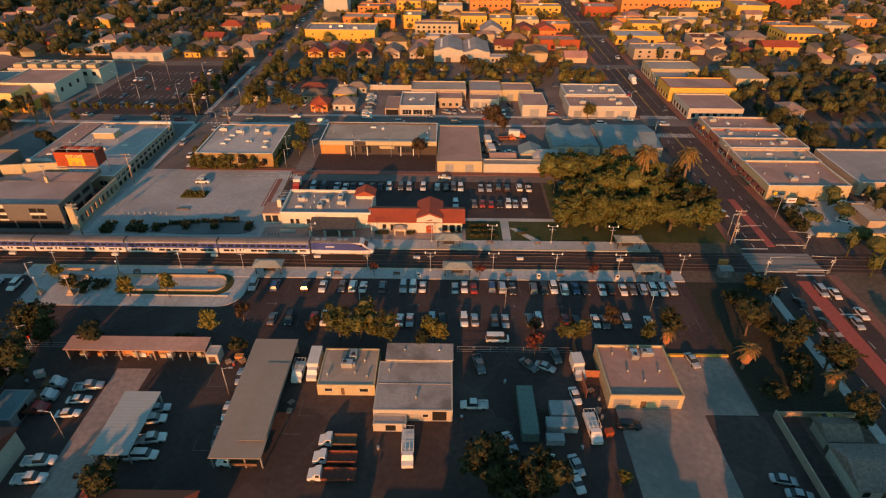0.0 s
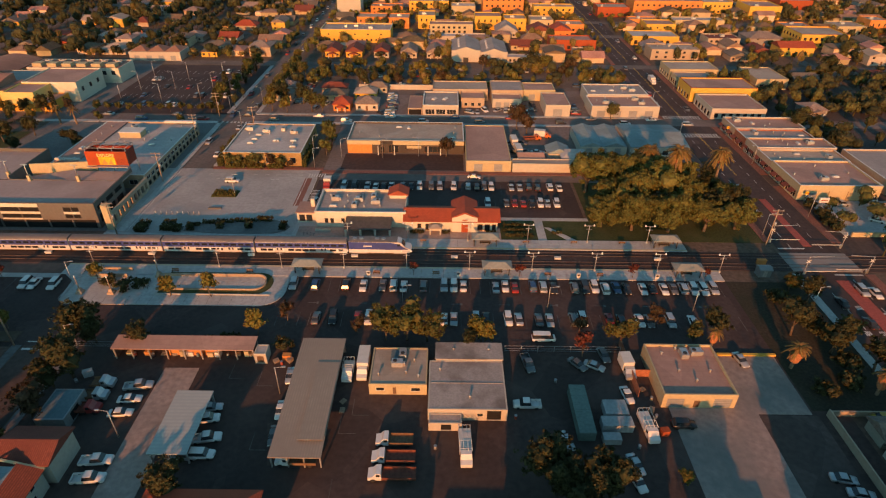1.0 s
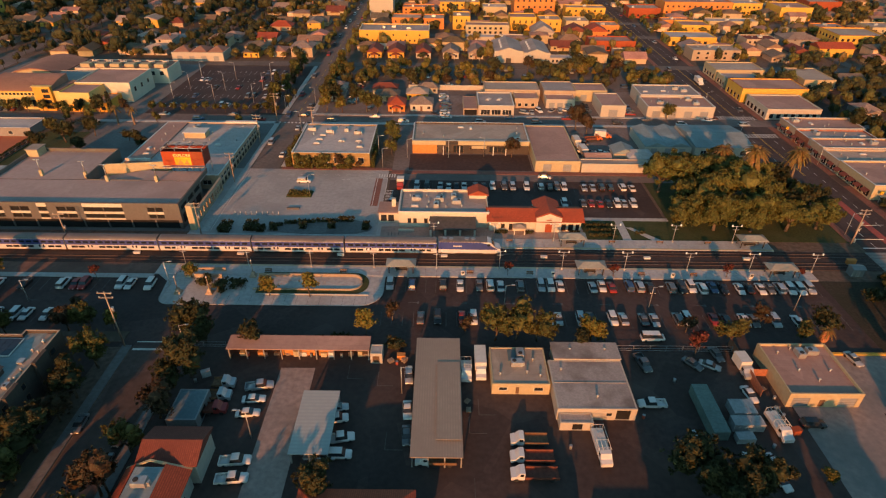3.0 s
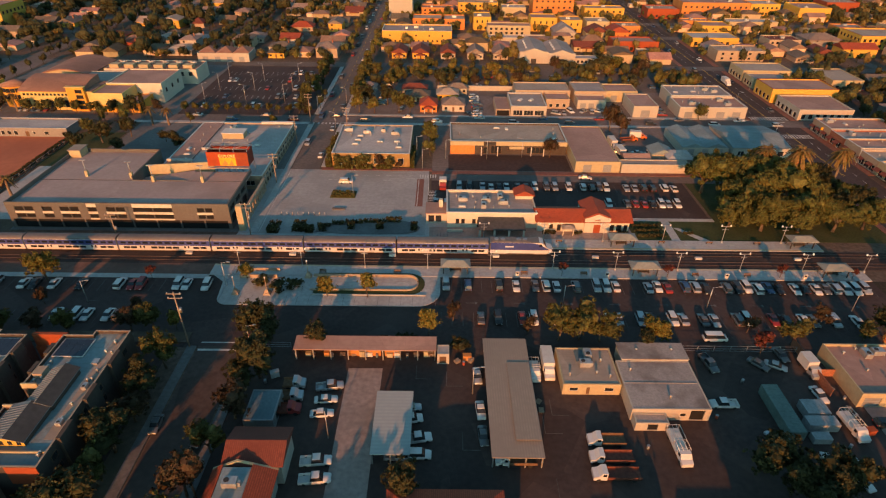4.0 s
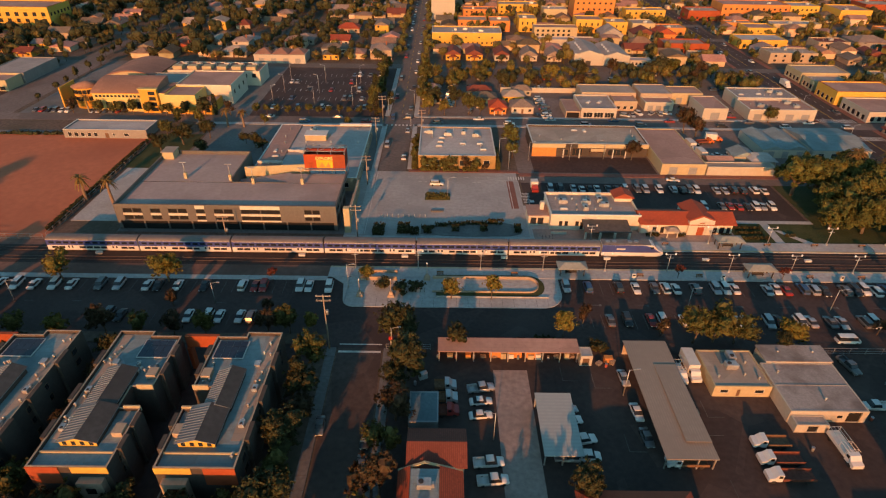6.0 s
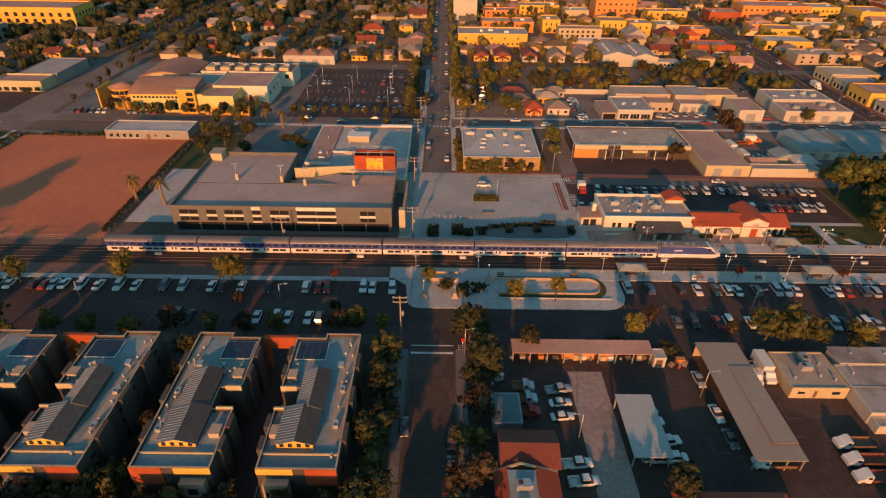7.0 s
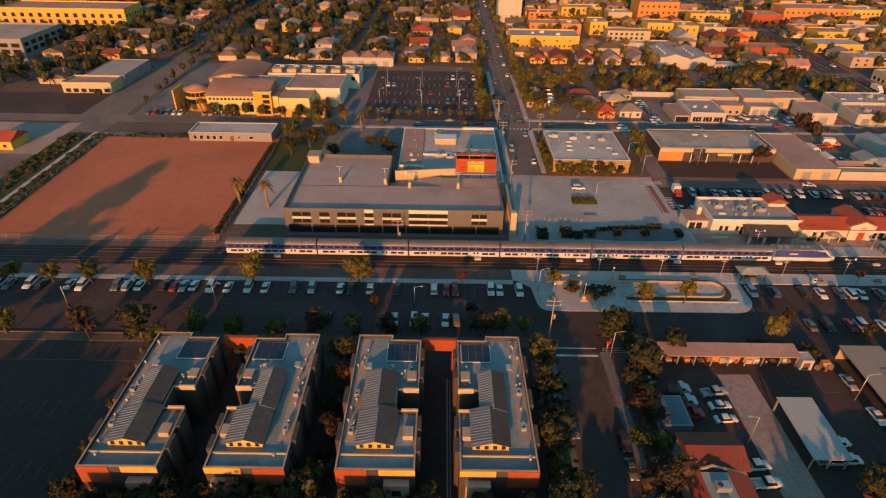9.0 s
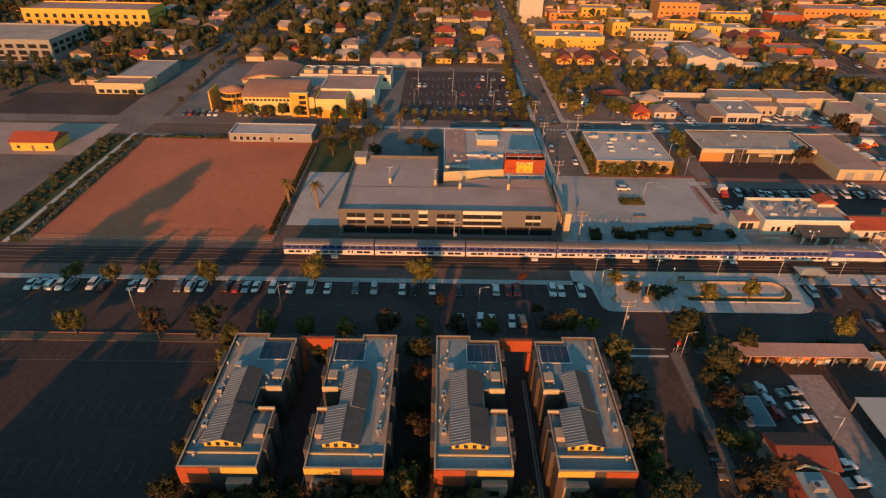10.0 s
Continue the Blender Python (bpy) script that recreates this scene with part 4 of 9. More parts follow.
# the teal-grey of these two shop roofs holds the fig trees' shade
shop = building("blue_roof_shop", 50, 68, 207, 228, 3.4, stucco_white, roof_teal, "white workshop with low pitched roofs tinted teal-grey for shade", {"S": row(18, 3, 2.4, 0.2, 2.8, "shutter")}, parapet=0.0)
for k in (-4.5, 4.5):
    part("pitched_roof", hip_roof(Build(), 8.6, 20.6, 3.45, 1.5, 0.15, True, "y"), roof_teal, shop, "pitched roof tinted teal-grey for shade").location = (k, 0, 0)
shop = building("blue_roof_shop", 69, 91.5, 206, 230, 3.8, stucco_white, roof_teal, "white corner shop with a broad roof tinted teal-grey for shade", {"S": row(22, 4, 2.4, 0.6, 2.6), "E": row(24, 5, 2.6, 0.4, 2.9)}, parapet=0.0)
part("pitched_roof", hip_roof(Build(), 22.2, 23.6, 3.85, 1.7, 0.2, True, "x"), roof_teal, shop, "pitched roof tinted teal-grey for shade")
house(46, 201, 9, 8, 3, 2, stucco_white, roof_white, "small white shed with a low pitched pale roof", category="shed", windows=False)
taken(22, 50, 190, 232)

# --- the row across the next street
house(-48.7, 257, 7.5, 9, 3.2, 2.6, stucco_orange, tile_red, "small orange cottage with a hipped red roof", "y", porch=True)
house(-37.5, 258, 10, 9, 3.2, 2.4, siding, shingles, "small pale bungalow with a brown hipped roof")
taken(-53, -31, 250, 264)
building("showroom", -12, 3.9, 248.5, 267.5, 4.2, stucco_white, roof_grey, "white showroom with dark shop windows and skylights", {"S": row(16, 3, 4.2, 0.4, 2.8)}, parapet=0.5, coping=white_paint)
on_roof(SKYLIGHT, ((-7, 258, 60), (-2, 258, 60)), 4.2, 1.3)
building("carport", -18.6, -12.2, 249, 266, 3.0, stucco_tan, roof_pink, "open carport with a dusty flat roof", {"S": [(0.4, 6, 0, 2.5, "void")]}, parapet=0.1)
building("brick_store", -8, 18, 269, 282, 5.0, stucco_tan, roof_tan, "plain tan store building with shop windows", {"S": row(26, 4, 2.5, 0.4, 2.6)}, parapet=0.5)
building("warehouse", 19.8, 34.8, 268, 283, 5.2, stucco_tan, roof_grey, "tan warehouse with steel shutters", {"S": row(15, 2, 3, 0.2, 3.2, "shutter")}, parapet=0.4)
building("warehouse", 35.2, 50, 269.5, 281, 5.0, stucco_cream, roof_pink, "cream warehouse with a reddish roof", {"S": row(14, 2, 3, 0.2, 3.2, "shutter")}, parapet=0.4)
building("warehouse", 42.5, 53.5, 248.5, 266, 5.0, stucco_white, roof_pink, "white warehouse with a dusty roof", {"S": row(11, 1, 4, 0.2, 3.4, "shutter")}, parapet=0.4)
building("tyre_shop", 63, 93, 248.5, 263, 4.6, stucco_white, roof_pink, "white shop with three sunlit bays", {"S": row(30, 4, 3.6, 0.2, 3.0, "shutter")}, parapet=0.5, coping=white_paint)
building("tyre_shop", 64, 92, 263.5, 279, 5.2, stucco_white, roof_grey, "pale workshop with a flat roof", {"S": []}, parapet=0.4, coping=white_paint)
strew_roof(64, 92, 250, 262, 4.6, 3, 5, 0, 2)
strew_roof(65, 91, 265, 278, 5.2, 2, 5, 2, 4)

# yards of the middle row: a long pale wall, bungalows and teal-roofed sheds
building("long_wall", -45, -3.5, 284.4, 285.2, 2.3, stucco_white, stucco_white, "long low white wall behind the yards", {}, parapet=0.1, category="wall")
for x, y, w, d, wall, roof, lab in (
    (-79, 270, 9, 9, stucco_tan, shingles, "tan bungalow with a brown shingled roof"), (-54, 270, 11, 8, stucco_cream, shingles, "cream bungalow with a brown shingled roof"),
    (-40, 273, 10, 8, stucco_yellow, roof_tan, "ochre cottage with a tan roof"), (-35, 281, 9, 5, siding, shingles, "pale garage with a shingled roof"), (-56, 280, 12, 6, stucco_tan, tile_dark, "tan cottage with a dark red roof"),
    (-79, 281.5, 8, 6, siding, shingles, "pale shed with a shingled roof")):
    house(x, y, w, d, 3.0, 2.0, wall, roof, lab, "x", False)
    taken(x - w / 2, x + w / 2, y - d / 2, y + d / 2, 0.5)
house(41, 205.5, 8, 7, 2.8, 1.8, stucco_white, roof_teal, "small white shed with a pitched roof tinted teal-grey for shade", "y", True, category="shed", windows=False)
house(30, 200, 9, 6, 2.6, 1.2, stucco_tan, roof_pink, "low tan shed with a dusty roof", "x", True, category="shed", windows=False)
building("brick_annex", 5.2, 16, 259, 268.4, 4.2, stucco_tan, roof_pink, "tan brick annex with a flat dusty roof", {"S": row(10.8, 3, 1.6, 0.8, 2.4)}, parapet=0.5)
building("yard_shop", 19.8, 33, 259.5, 267.4, 3.8, stucco_white, roof_pink, "low white yard shop with a reddish roof", {"S": row(13, 3, 2.6, 0.2, 2.6, "shutter")}, parapet=0.4)

# --- shops right of the main street
for i, (a, b, w, r, h) in enumerate(((172, 192, stucco_cream, roof_pink, 4.8), (192.3, 203, stucco_tan, roof_tan, 4.4), (203.3, 213, stucco_tan, roof_pink, 4.9), (213.3, 223, brick_wall, roof_grey, 4.5), (223.3, 236, stucco_tan, roof_pink, 4.8))):
    sh = building("shop", 115.6, 143 + 1.2 * (i % 3), a, b, h, w, r, "one-storey shop with awnings along the main street" if i else "cream shop whose blank flank faces a yard", {"W": row(b - a, max(2, int((b - a) / 3.4)), 2.6, 0.3, 2.8), "S": [(3, 6.5, 0.2, 2.9, "shutter")] + row(27, 4, 0.25, 0.2, 3.4, "door")[1:] if i == 0 else []}, parapet=0.6, coping=white_paint)
    L = b - a
    for k in range(max(2, int(L / 4))):
        y = -L / 2 + L * (k + 0.5) / max(2, int(L / 4))
        part("awning", Build().add([(-14.3 - 0.6 * (i % 3), y - 1.5, 3.3), (-14.3 - 0.6 * (i % 3), y + 1.5, 3.3), (-15.9, y + 1.5, 2.6), (-15.9, y - 1.5, 2.6), (-15.9, y - 1.5, 2.4), (-15.9, y + 1.5, 2.4)], [(0, 1, 2, 3), (3, 2, 5, 4)]), tile_dark, sh, "dark red awning")
    strew_roof(117, 142, a + 1, b - 1, h, 1, 3, 1, 20 + i)
building("workshop", 148, 176, 176, 204, 4.4, stucco_tan, roof_grey, "tan workshop with a pale flat roof", {"S": row(28, 5, 2.4, 0.6, 2.6), "W": row(28, 5, 2, 0.8, 2.4)}, parapet=0.5, coping=white_paint)
building("yard_wall", 120.6, 150, 148.6, 149.2, 1.4, stucco_cream, stucco_cream, "low cream yard wall", {}, parapet=0.1)
building("yard_store", 138.4, 143.6, 153.5, 165, 2.8, stucco_tan, roof_tan, "low tan store at the edge of the yard", {}, parapet=0.2)
building("corner_cafe", 115.8, 140, 247.5, 268, 4.4, stucco_white, roof_pink, "white corner shop with dark arched windows", {"S": row(24, 7, 2.0, 0.6, 2.8), "W": row(20, 5, 2.2, 0.4, 2.8)}, parapet=0.6)
building("yellow_hall", 114.5, 146, 271, 288, 6.2, stucco_yellow, roof_pink, "bright yellow hall with a blank wall", {"W": row(17, 4, 2, 0.6, 3)}, parapet=0.5, coping=tile_red)
building("shop", 116, 134, 293, 304, 4.6, stucco_cream, roof_grey, "cream shop along the main street", {"W": row(11, 3, 2, 0.6, 2.8), "S": row(18, 4, 2, 0.6, 2.6)}, parapet=0.5)
building("shop", 116, 142, 306, 322, 5.2, stucco_cream, roof_tan, "cream shop with tall front", {"W": row(16, 4, 2, 0.6, 2.8), "S": row(26, 5, 2, 0.6, 2.6)}, parapet=0.5)
building("hall", 155, 171, 291, 313, 5.0, stucco_cream, roof_tan, "cream hall with a tan flat roof", {"S": row(16, 3, 2, 0.8, 2.8)}, parapet=0.4)

# ---- the depot ----
def depot():
    taken(-48, 16, 141, 166)
    ob = thing("station_depot", pose(0, 0, 0), "white mission-style depot with red tiled roofs", "railway station")
    # long flat-roofed wing
    b, at = wall_mesh(27, 14.5, 5.4, 4.7, {"S": [(2.6, 3.7, 1.4, 3.1), (4.3, 5.4, 1.4, 3.1), (7.6, 8.7, 1.4, 3.1), (9.1, 10.1, 0.2, 2.9), (13, 15, 0.2, 2.8), (17.5, 19.5, 0.2, 2.8)]})
    w = part("wall", b, stucco_bright, ob, "white stucco wing")
    w.location = (-27.2, 158.2, 0)
    part("roof", Build().box(-40.4, -14.0, 151.3, 165.1, 4.4, 4.7), roof_grey, ob, "grey flat roof")
    part("cornice", Build().box(-40.9, -13.5, 150.8, 151.15, 5.1, 5.5).box(-40.9, -40.55, 151.15, 165.6, 5.1, 5.5).box(-40.55, -13.5, 165.3, 165.65, 5.1, 5.5), white_paint, ob)
    for u, z0, z1, ww in ((2.6, 1.4, 3.1, 1.1), (4.3, 1.4, 3.1, 1.1), (7.6, 1.4, 3.1, 1.1), (9.1, 0.2, 2.9, 1.0), (13, 0.2, 2.8, 2.0), (17.5, 0.2, 2.8, 2.0)):
        x = -40.7 + u
        f = part("window", Build().box(x, x + ww, 151.05, 151.12, z0, z0 + 0.1).box(x, x + ww, 151.05, 151.12, z1 - 0.1, z1).box(x, x + 0.08, 151.05, 151.12, z0 + 0.1, z1 - 0.1).box(x + ww - 0.08, x + ww, 151.05, 151.12, z0 + 0.1, z1 - 0.1), wood_brown, ob)
        part("pane", Build().box(x + 0.04, x + ww - 0.04, 151.1, 151.14, z0, z1), glass_dark, f)
    # low end bay with its tower stub
    part("end_bay", Build().box(-47.0, -40.75, 153.5, 160.0, 0, 3.4), stucco_bright, ob)
    part("end_bay_roof", Build().box(-47.3, -40.75, 153.2, 160.3, 3.4, 3.65), roof_pink, ob)
    for x in (-46.4, -44.2):
        f = part("window", Build().box(x, x + 1.8, 153.4, 153.48, 0.6, 2.8), wood_brown, ob)
        part("pane", Build().box(x + 0.1, x + 1.7, 153.36, 153.39, 0.7, 2.7), glass_dark, f)
    part("tower_stub", Build().box(-43.2, -42.0, 157, 158.2, 3.66, 6.2), stucco_bright, ob)
    part("low_wall", Build().box(-40.7, -36, 148.2, 148.45, 0, 0.9), stucco_bright, ob)
    # dark canopy over the platform side
    c = part("canopy", Build().add([(-31.4, 151.0, 3.9), (-17.6, 151.0, 3.9), (-17.6, 144.9, 3.0), (-31.4, 144.9, 3.0), (-31.4, 151.0, 3.7), (-17.6, 151.0, 3.7), (-17.6, 144.9, 2.8), (-31.4, 144.9, 2.8)], [(0, 3, 2, 1), (4, 5, 6, 7), (3, 7, 6, 2), (0, 4, 7, 3), (1, 2, 6, 5)]), roof_dark, ob, "dark brown tiled canopy")
    for k in range(4):
        x = -31.0 + 4.33 * k
        part("post", Build().box(x - 0.3, x + 0.3, 145.1, 145.7, 0, 2.85), stucco_bright, c, "white canopy pier")
    # small red-roofed hip on the wing's end
    part("gable_wall", Build().box(-19.2, -13.6, 161.0, 165.0, 4.7, 6.2), stucco_bright, ob)
    g = part("gable_roof", hip_roof(Build(), 5.8, 4.4, 6.2, 1.5, 0.4, True, "y"), tile_red, ob, "red tiled roof")
    g.location = (-16.4, 163.0, 0)
    # red wing
    b, at = wall_mesh(27.6, 8.4, 3.7, 3.7, {"S": [(3.6, 4.8, 0.9, 2.6), (6.0, 7.2, 0.2, 2.6), (21.4, 23.2, 0.2, 2.6), (23.8, 25.4, 0.2, 2.6), (26.0, 27.2, 0.2, 2.6)]})
    w = part("wall", b, stucco_bright, ob, "white stucco wing")
    w.location = (0.2, 153.4, 0)
    r = part("roof", hip_roof(Build(), 28.0, 8.6, 3.72, 2.0, 0.6, True, "x"), tile_red, ob, "red tiled roof")
    r.location = (0.3, 153.4, 0)
    for u, z0, ww in ((3.6, 0.9, 1.2), (6.0, 0.2, 1.2), (21.4, 0.2, 1.8), (23.8, 0.2, 1.6), (26.0, 0.2, 1.2)):
        x = -13.6 + u
        f = part("door" if z0 < 0.5 else "window", Build().box(x, x + ww, 149.38, 149.44, z0, 2.6), wood_brown, ob)
        part("pane", Build().box(x + 0.12, x + ww - 0.12, 149.34, 149.37, z0 + 0.3, 2.4), glass_dark, f)
    # tall mission gable in the middle
    part("gable_wall", Build().add([(0.4, 148.6, 0), (8.0, 148.6, 0), (8.0, 148.6, 5.0), (6.6, 148.6, 5.4), (4.2, 148.6, 6.4), (1.8, 148.6, 5.4), (0.4, 148.6, 5.0), (0.4, 159, 0), (8.0, 159, 0), (8.0, 159, 5.0), (6.6, 159, 5.4), (4.2, 159, 6.4), (1.8, 159, 5.4), (0.4, 159, 5.0)], [(0, 1, 2, 3, 4, 5, 6), (13, 12, 11, 10, 9, 8, 7), (1, 8, 9, 2), (0, 6, 13, 7)]), stucco_bright, ob, "white mission gable")
    g = part("gable_roof", hip_roof(Build(), 7.6, 10.2, 5.05, 1.75, 0.25, True, "y"), tile_red, ob, "red tiled roof")
    g.location = (4.2, 154.2, 0)
    part("door", Build().box(3.2, 5.2, 148.5, 148.58, 0.1, 2.9), stucco_rust, ob, "rust-brown door")
    part("transom", Build().box(3.0, 5.4, 148.5, 148.57, 3.5, 3.8).box(3.4, 5.0, 148.5, 148.57, 4.2, 4.45), stucco_rust, ob)
    # little porch
    p = part("porch", hip_roof(Build(), 3.4, 2.4, 2.6, 0.6, 0.3, False, "x"), roof_tan, ob)
    p.location = (-4.6, 147.9, 0)
    for s in (-1.5, 1.5):
        part("post", Build().box(s - 0.12, s + 0.12, -1.1, -0.86, 0, 2.45), stucco_bright, p)
    strew_roof(-39, -20, 153, 164, 4.7, 5, 8, 1, 77)


depot()


def hedge(x0, x1, y0, y1, h, material, label="clipped dark green hedge"):
    """A hedge of many small leaves round a dark core."""
    b = Build()
    r = random.Random(int(x0 * 13 + y0 * 7))
    n = min(1500, int(((x1 - x0) * (y1 - y0) + (x1 - x0 + y1 - y0) * h) * 14))
    for _ in range(n):
        p = Vector((r.uniform(x0, x1), r.uniform(y0, y1), r.uniform(0.1, h)))
        k = r.randrange(3)
        if k == 0:
            p.z = h + r.uniform(-0.15, 0.12)
        elif k == 1:
            p.y = y0 + r.uniform(-0.1, 0.15)
        leaf(b, p, r, r.uniform(0.22, 0.42))
    ob = solid("hedge", b, material, label, "hedge")
    return ob


def leaf(b, p, r, s, out=None):
    u = Vector((r.gauss(0, 1), r.gauss(0, 1), r.gauss(0, 1)))
    u = (u + out * 2.0).normalized() if out is not None else u.normalized()
    w = u.orthogonal().normalized() * s
    q = u.cross(w)
    b.add([p - w - q * 0.55, p + w - q * 0.55, p + w * 0.7 + q * 0.6, p - w * 0.7 + q * 0.6], [(0, 1, 2, 3)])


for a, y in ((16.4, 146.6), (16.0, 149.6), (16.4, 152.4)):
    hedge(a, a + 8.2, y, y + 0.9, 0.7, leaf_dark, "low clipped hedge on the park lawn")
hedge(30.6, 33.4, 148.4, 149.2, 0.6, leaf_dark, "low clipped hedge on the park lawn")
for a, c in ((-12, -8), (-2.5, -0.2), (10.5, 14)):
    hedge(a, c, 147.6, 148.4, 0.9, leaf_dark)
for a, c in ((-81.5, -74.5), (-73.6, -67.8), (-66.4, -60.6)):
    hedge(a, c, 191.4, 192.8, 1.3, leaf_olive, "clipped hedge before the olive-brown office")
hedge(-53.9, -52.6, 193, 208, 2.6, leaf_olive, "ivy hedge along the office flank")
hedge(-84.8, -82.8, 193, 220, 3.0, leaf_olive, "tall hedge along the office flank")


# ---- station furniture ----
def shelter(x, y):
    ob = thing("platform_shelter", pose(x, y, 0.28), "grey-green hipped platform shelter with a bench", "shelter", "platform shelters")
    part("roof", hip_roof(Build(), 7.2, 3.2, 2.7, 0.9, 0.4, False, "x"), roof_shelter, ob)
    for sx in (-3.2, 3.2):
        for sy in (-1.3, 1.3):
            part("post", Build().box(sx - 0.12, sx + 0.12, sy - 0.12, sy + 0.12, 0, 2.6), dark_paint, ob)
    part("bench", Build().box(-1.6, 1.6, -0.3, 0.15, 0.4, 0.5).box(-1.6, 1.6, 0.15, 0.22, 0.5, 0.95).box(-1.4, -1.25, -0.25, 0.1, 0, 0.4).box(1.25, 1.4, -0.25, 0.1, 0, 0.4), dark_paint, ob)


roof_shelter = mat("roof_shelter", (0.27, 0.28, 0.25), 0.8, scale=0.8, spread=0.12)
for x in (-38.5, 12.3, 63.5):
    shelter(x, 127.6)
for x in (10, 62):
    shelter(x, 142)


def platform_lamp(x, y):
    ob = thing("platform_lamp", pose(x, y, 0.28), "dark platform lamp post with two globes and crossarms", "lamp post", "platform lamps")
    part("pole", Build().tube((0, 0, 0), (0, 0, 5.6), 0.11, 0.08, 6), galvanised, ob)
    part("base", Build().box(-0.25, 0.25, -0.25, 0.25, 0, 0.5, 0.05), concrete, ob)
    for z, w in ((5.5, 1.3), (4.4, 0.9)):
        arm = part("crossarm", Build().tube((-w, 0, z), (w, 0, z), 0.07, n=5), galvanised, ob)
        if z > 5:
            for s in (-w, w):
                part("lantern", Build().tube((s, 0, z), (s, 0, z + 0.5), 0.26, 0.16, 8), lamp_white, arm)


for k in range(11):
    platform_lamp(-97 + 17.0 * k, 129.0)
for k in range(6):
    platform_lamp(-30 + 17.5 * k, 143.6)


def bin_box(x, y, z):
    ob = thing("ticket_cabinet", pose(x, y, z), "small pale platform cabinet", "cabinet", "platform cabinets")
    part("case", Build().box(-0.5, 0.5, -0.3, 0.3, 0, 1.5, 0.03), white_paint, ob)
    part("screen", Build().box(-0.35, 0.35, -0.32, -0.3, 0.8, 1.3), glass_dark, ob)


for x in (-22, 2, 34, 55):
    bin_box(x, 125.7, 0.28)
# relay boxes between the tracks
for x in (-170, -113, -84, -56, -27, 1, 30, 58):
    ob = thing("track_box", pose(x, 134.9, 0.1), "white box between the tracks", "track box", "track boxes")
    part("case", Build().box(-0.9, 0.9, -0.35, 0.35, 0, 0.5, 0.02), white_paint, ob)
    part("lid", Build().box(-0.95, 0.95, -0.4, 0.4, 0.5, 0.58), white_paint, ob)


# ---- plaza with the sunken ramp ----
def plaza():
    pts = [(-104, 129.95), (-104, 126), (-99.4, 122), (-98.6, 115)]
    for k in range(7):
        a = math.pi + math.pi / 2 * k / 6
        pts.append((-95.6 + 3.0 * math.cos(a), 115.4 + 3.0 * math.sin(a)))
    for k in range(9):
        a = -math.pi / 2 + math.pi / 2 * k / 8
        pts.append((-48.5 + 6.0 * math.cos(a), 118.4 + 6.0 * math.sin(a)))
    pts += [(-42.5, 124.9), (-43.5, 129.95)]
    solid("plaza", Build().prism(pts, -0.2, 0.17), concrete, "pale concrete plaza with dark joints", "plaza", kind="structure")
    joints = Build()
    for k in range(18):
        x = -93 + 2.9 * k
        joints.box(x, x + 0.06, 112.6, 116.2, 0.16, 0.178)
    tagged(part("paving_joints", joints, concrete_dark), "dark joints in the plaza paving", "paving", kind="stuff")

    def ring(x0, x1, y0, y1, r, n=8):
        out = []
        for cx, cy, a0 in ((x1 - r, y0 + r, -90), (x1 - r, y1 - r, 0)):
            for k in range(n + 1):
                a = radians(a0 + 90 * k / n)
                out.append((cx + r * math.cos(a), cy + r * math.sin(a)))
        return out + [(x0, y1), (x0, y0)]

    ob = thing("sunken_ramp", pose(0, 0, 0), "curved ramp planter with pale walls and dim grass", "ramp")
    part("lawn", Build().prism(ring(-75, -46.6, 116.8, 126.2, 4.4), 0.1, 0.30), lawn, ob, "dim grass strip")
    part("kerb", Build().prism(ring(-75.3, -46.2, 116.5, 116.75, 0.1), 0.1, 0.5), concrete, ob)
    part("ramp_floor", Build().prism(ring(-76, -48.4, 118.6, 124.4, 2.7), 0.2, 0.34), concrete, ob)
    wl = Build()
    outer, inner = ring(-76, -48.2, 118.4, 124.6, 2.9), ring(-76, -48.5, 118.7, 124.3, 2.6)
    for k in range(len(outer) - 3):
        a, c, d, e = outer[k], outer[k + 1], inner[k + 1], inner[k]
        z = 0.75 if k < 9 else 1.15
        wl.add([(*a, 0.3), (*c, 0.3), (*d, 0.3), (*e, 0.3), (*a, z), (*c, z), (*d, z), (*e, z)], [(4, 5, 6, 7), (0, 1, 5, 4), (2, 3, 7, 6)])
    wl.box(-76, -51.1, 124.3, 124.6, 0.3, 1.15).box(-76, -51.1, 118.4, 118.7, 0.3, 0.75)
    part("ramp_wall", wl, stucco_tan, ob, "tan ramp wall")
    rail = Build()
    for k in range(14):
        x = -75 + 1.9 * k
        rail.tube((x, 121.2, 0.34), (x, 121.2, 1.3), 0.03, n=5)
    rail.tube((-75, 121.2, 1.3), (-50.3, 121.2, 1.3), 0.035, n=5)
    part("handrail", rail, grey_metal, ob)
    # low planters and stair walls left of the ramp
    st = thing("stairwell", pose(0, 0, 0), "tan-walled stairwell leading under the tracks", "stairwell")
    part("well_wall", Build().box(-95, -85.5, 123.6, 124.0, 0.17, 1.2).box(-95, -85.5, 126.6, 127.0, 0.17, 1.2).box(-95.4, -95, 123.6, 127, 0.17, 1.2), stucco_tan, st)
    for k in range(9):
        part("step", Build().box(-94.8 + k, -93.8 + k, 124.0, 126.6, 0.17, 0.95 - 0.08 * k), concrete, st)


plaza()


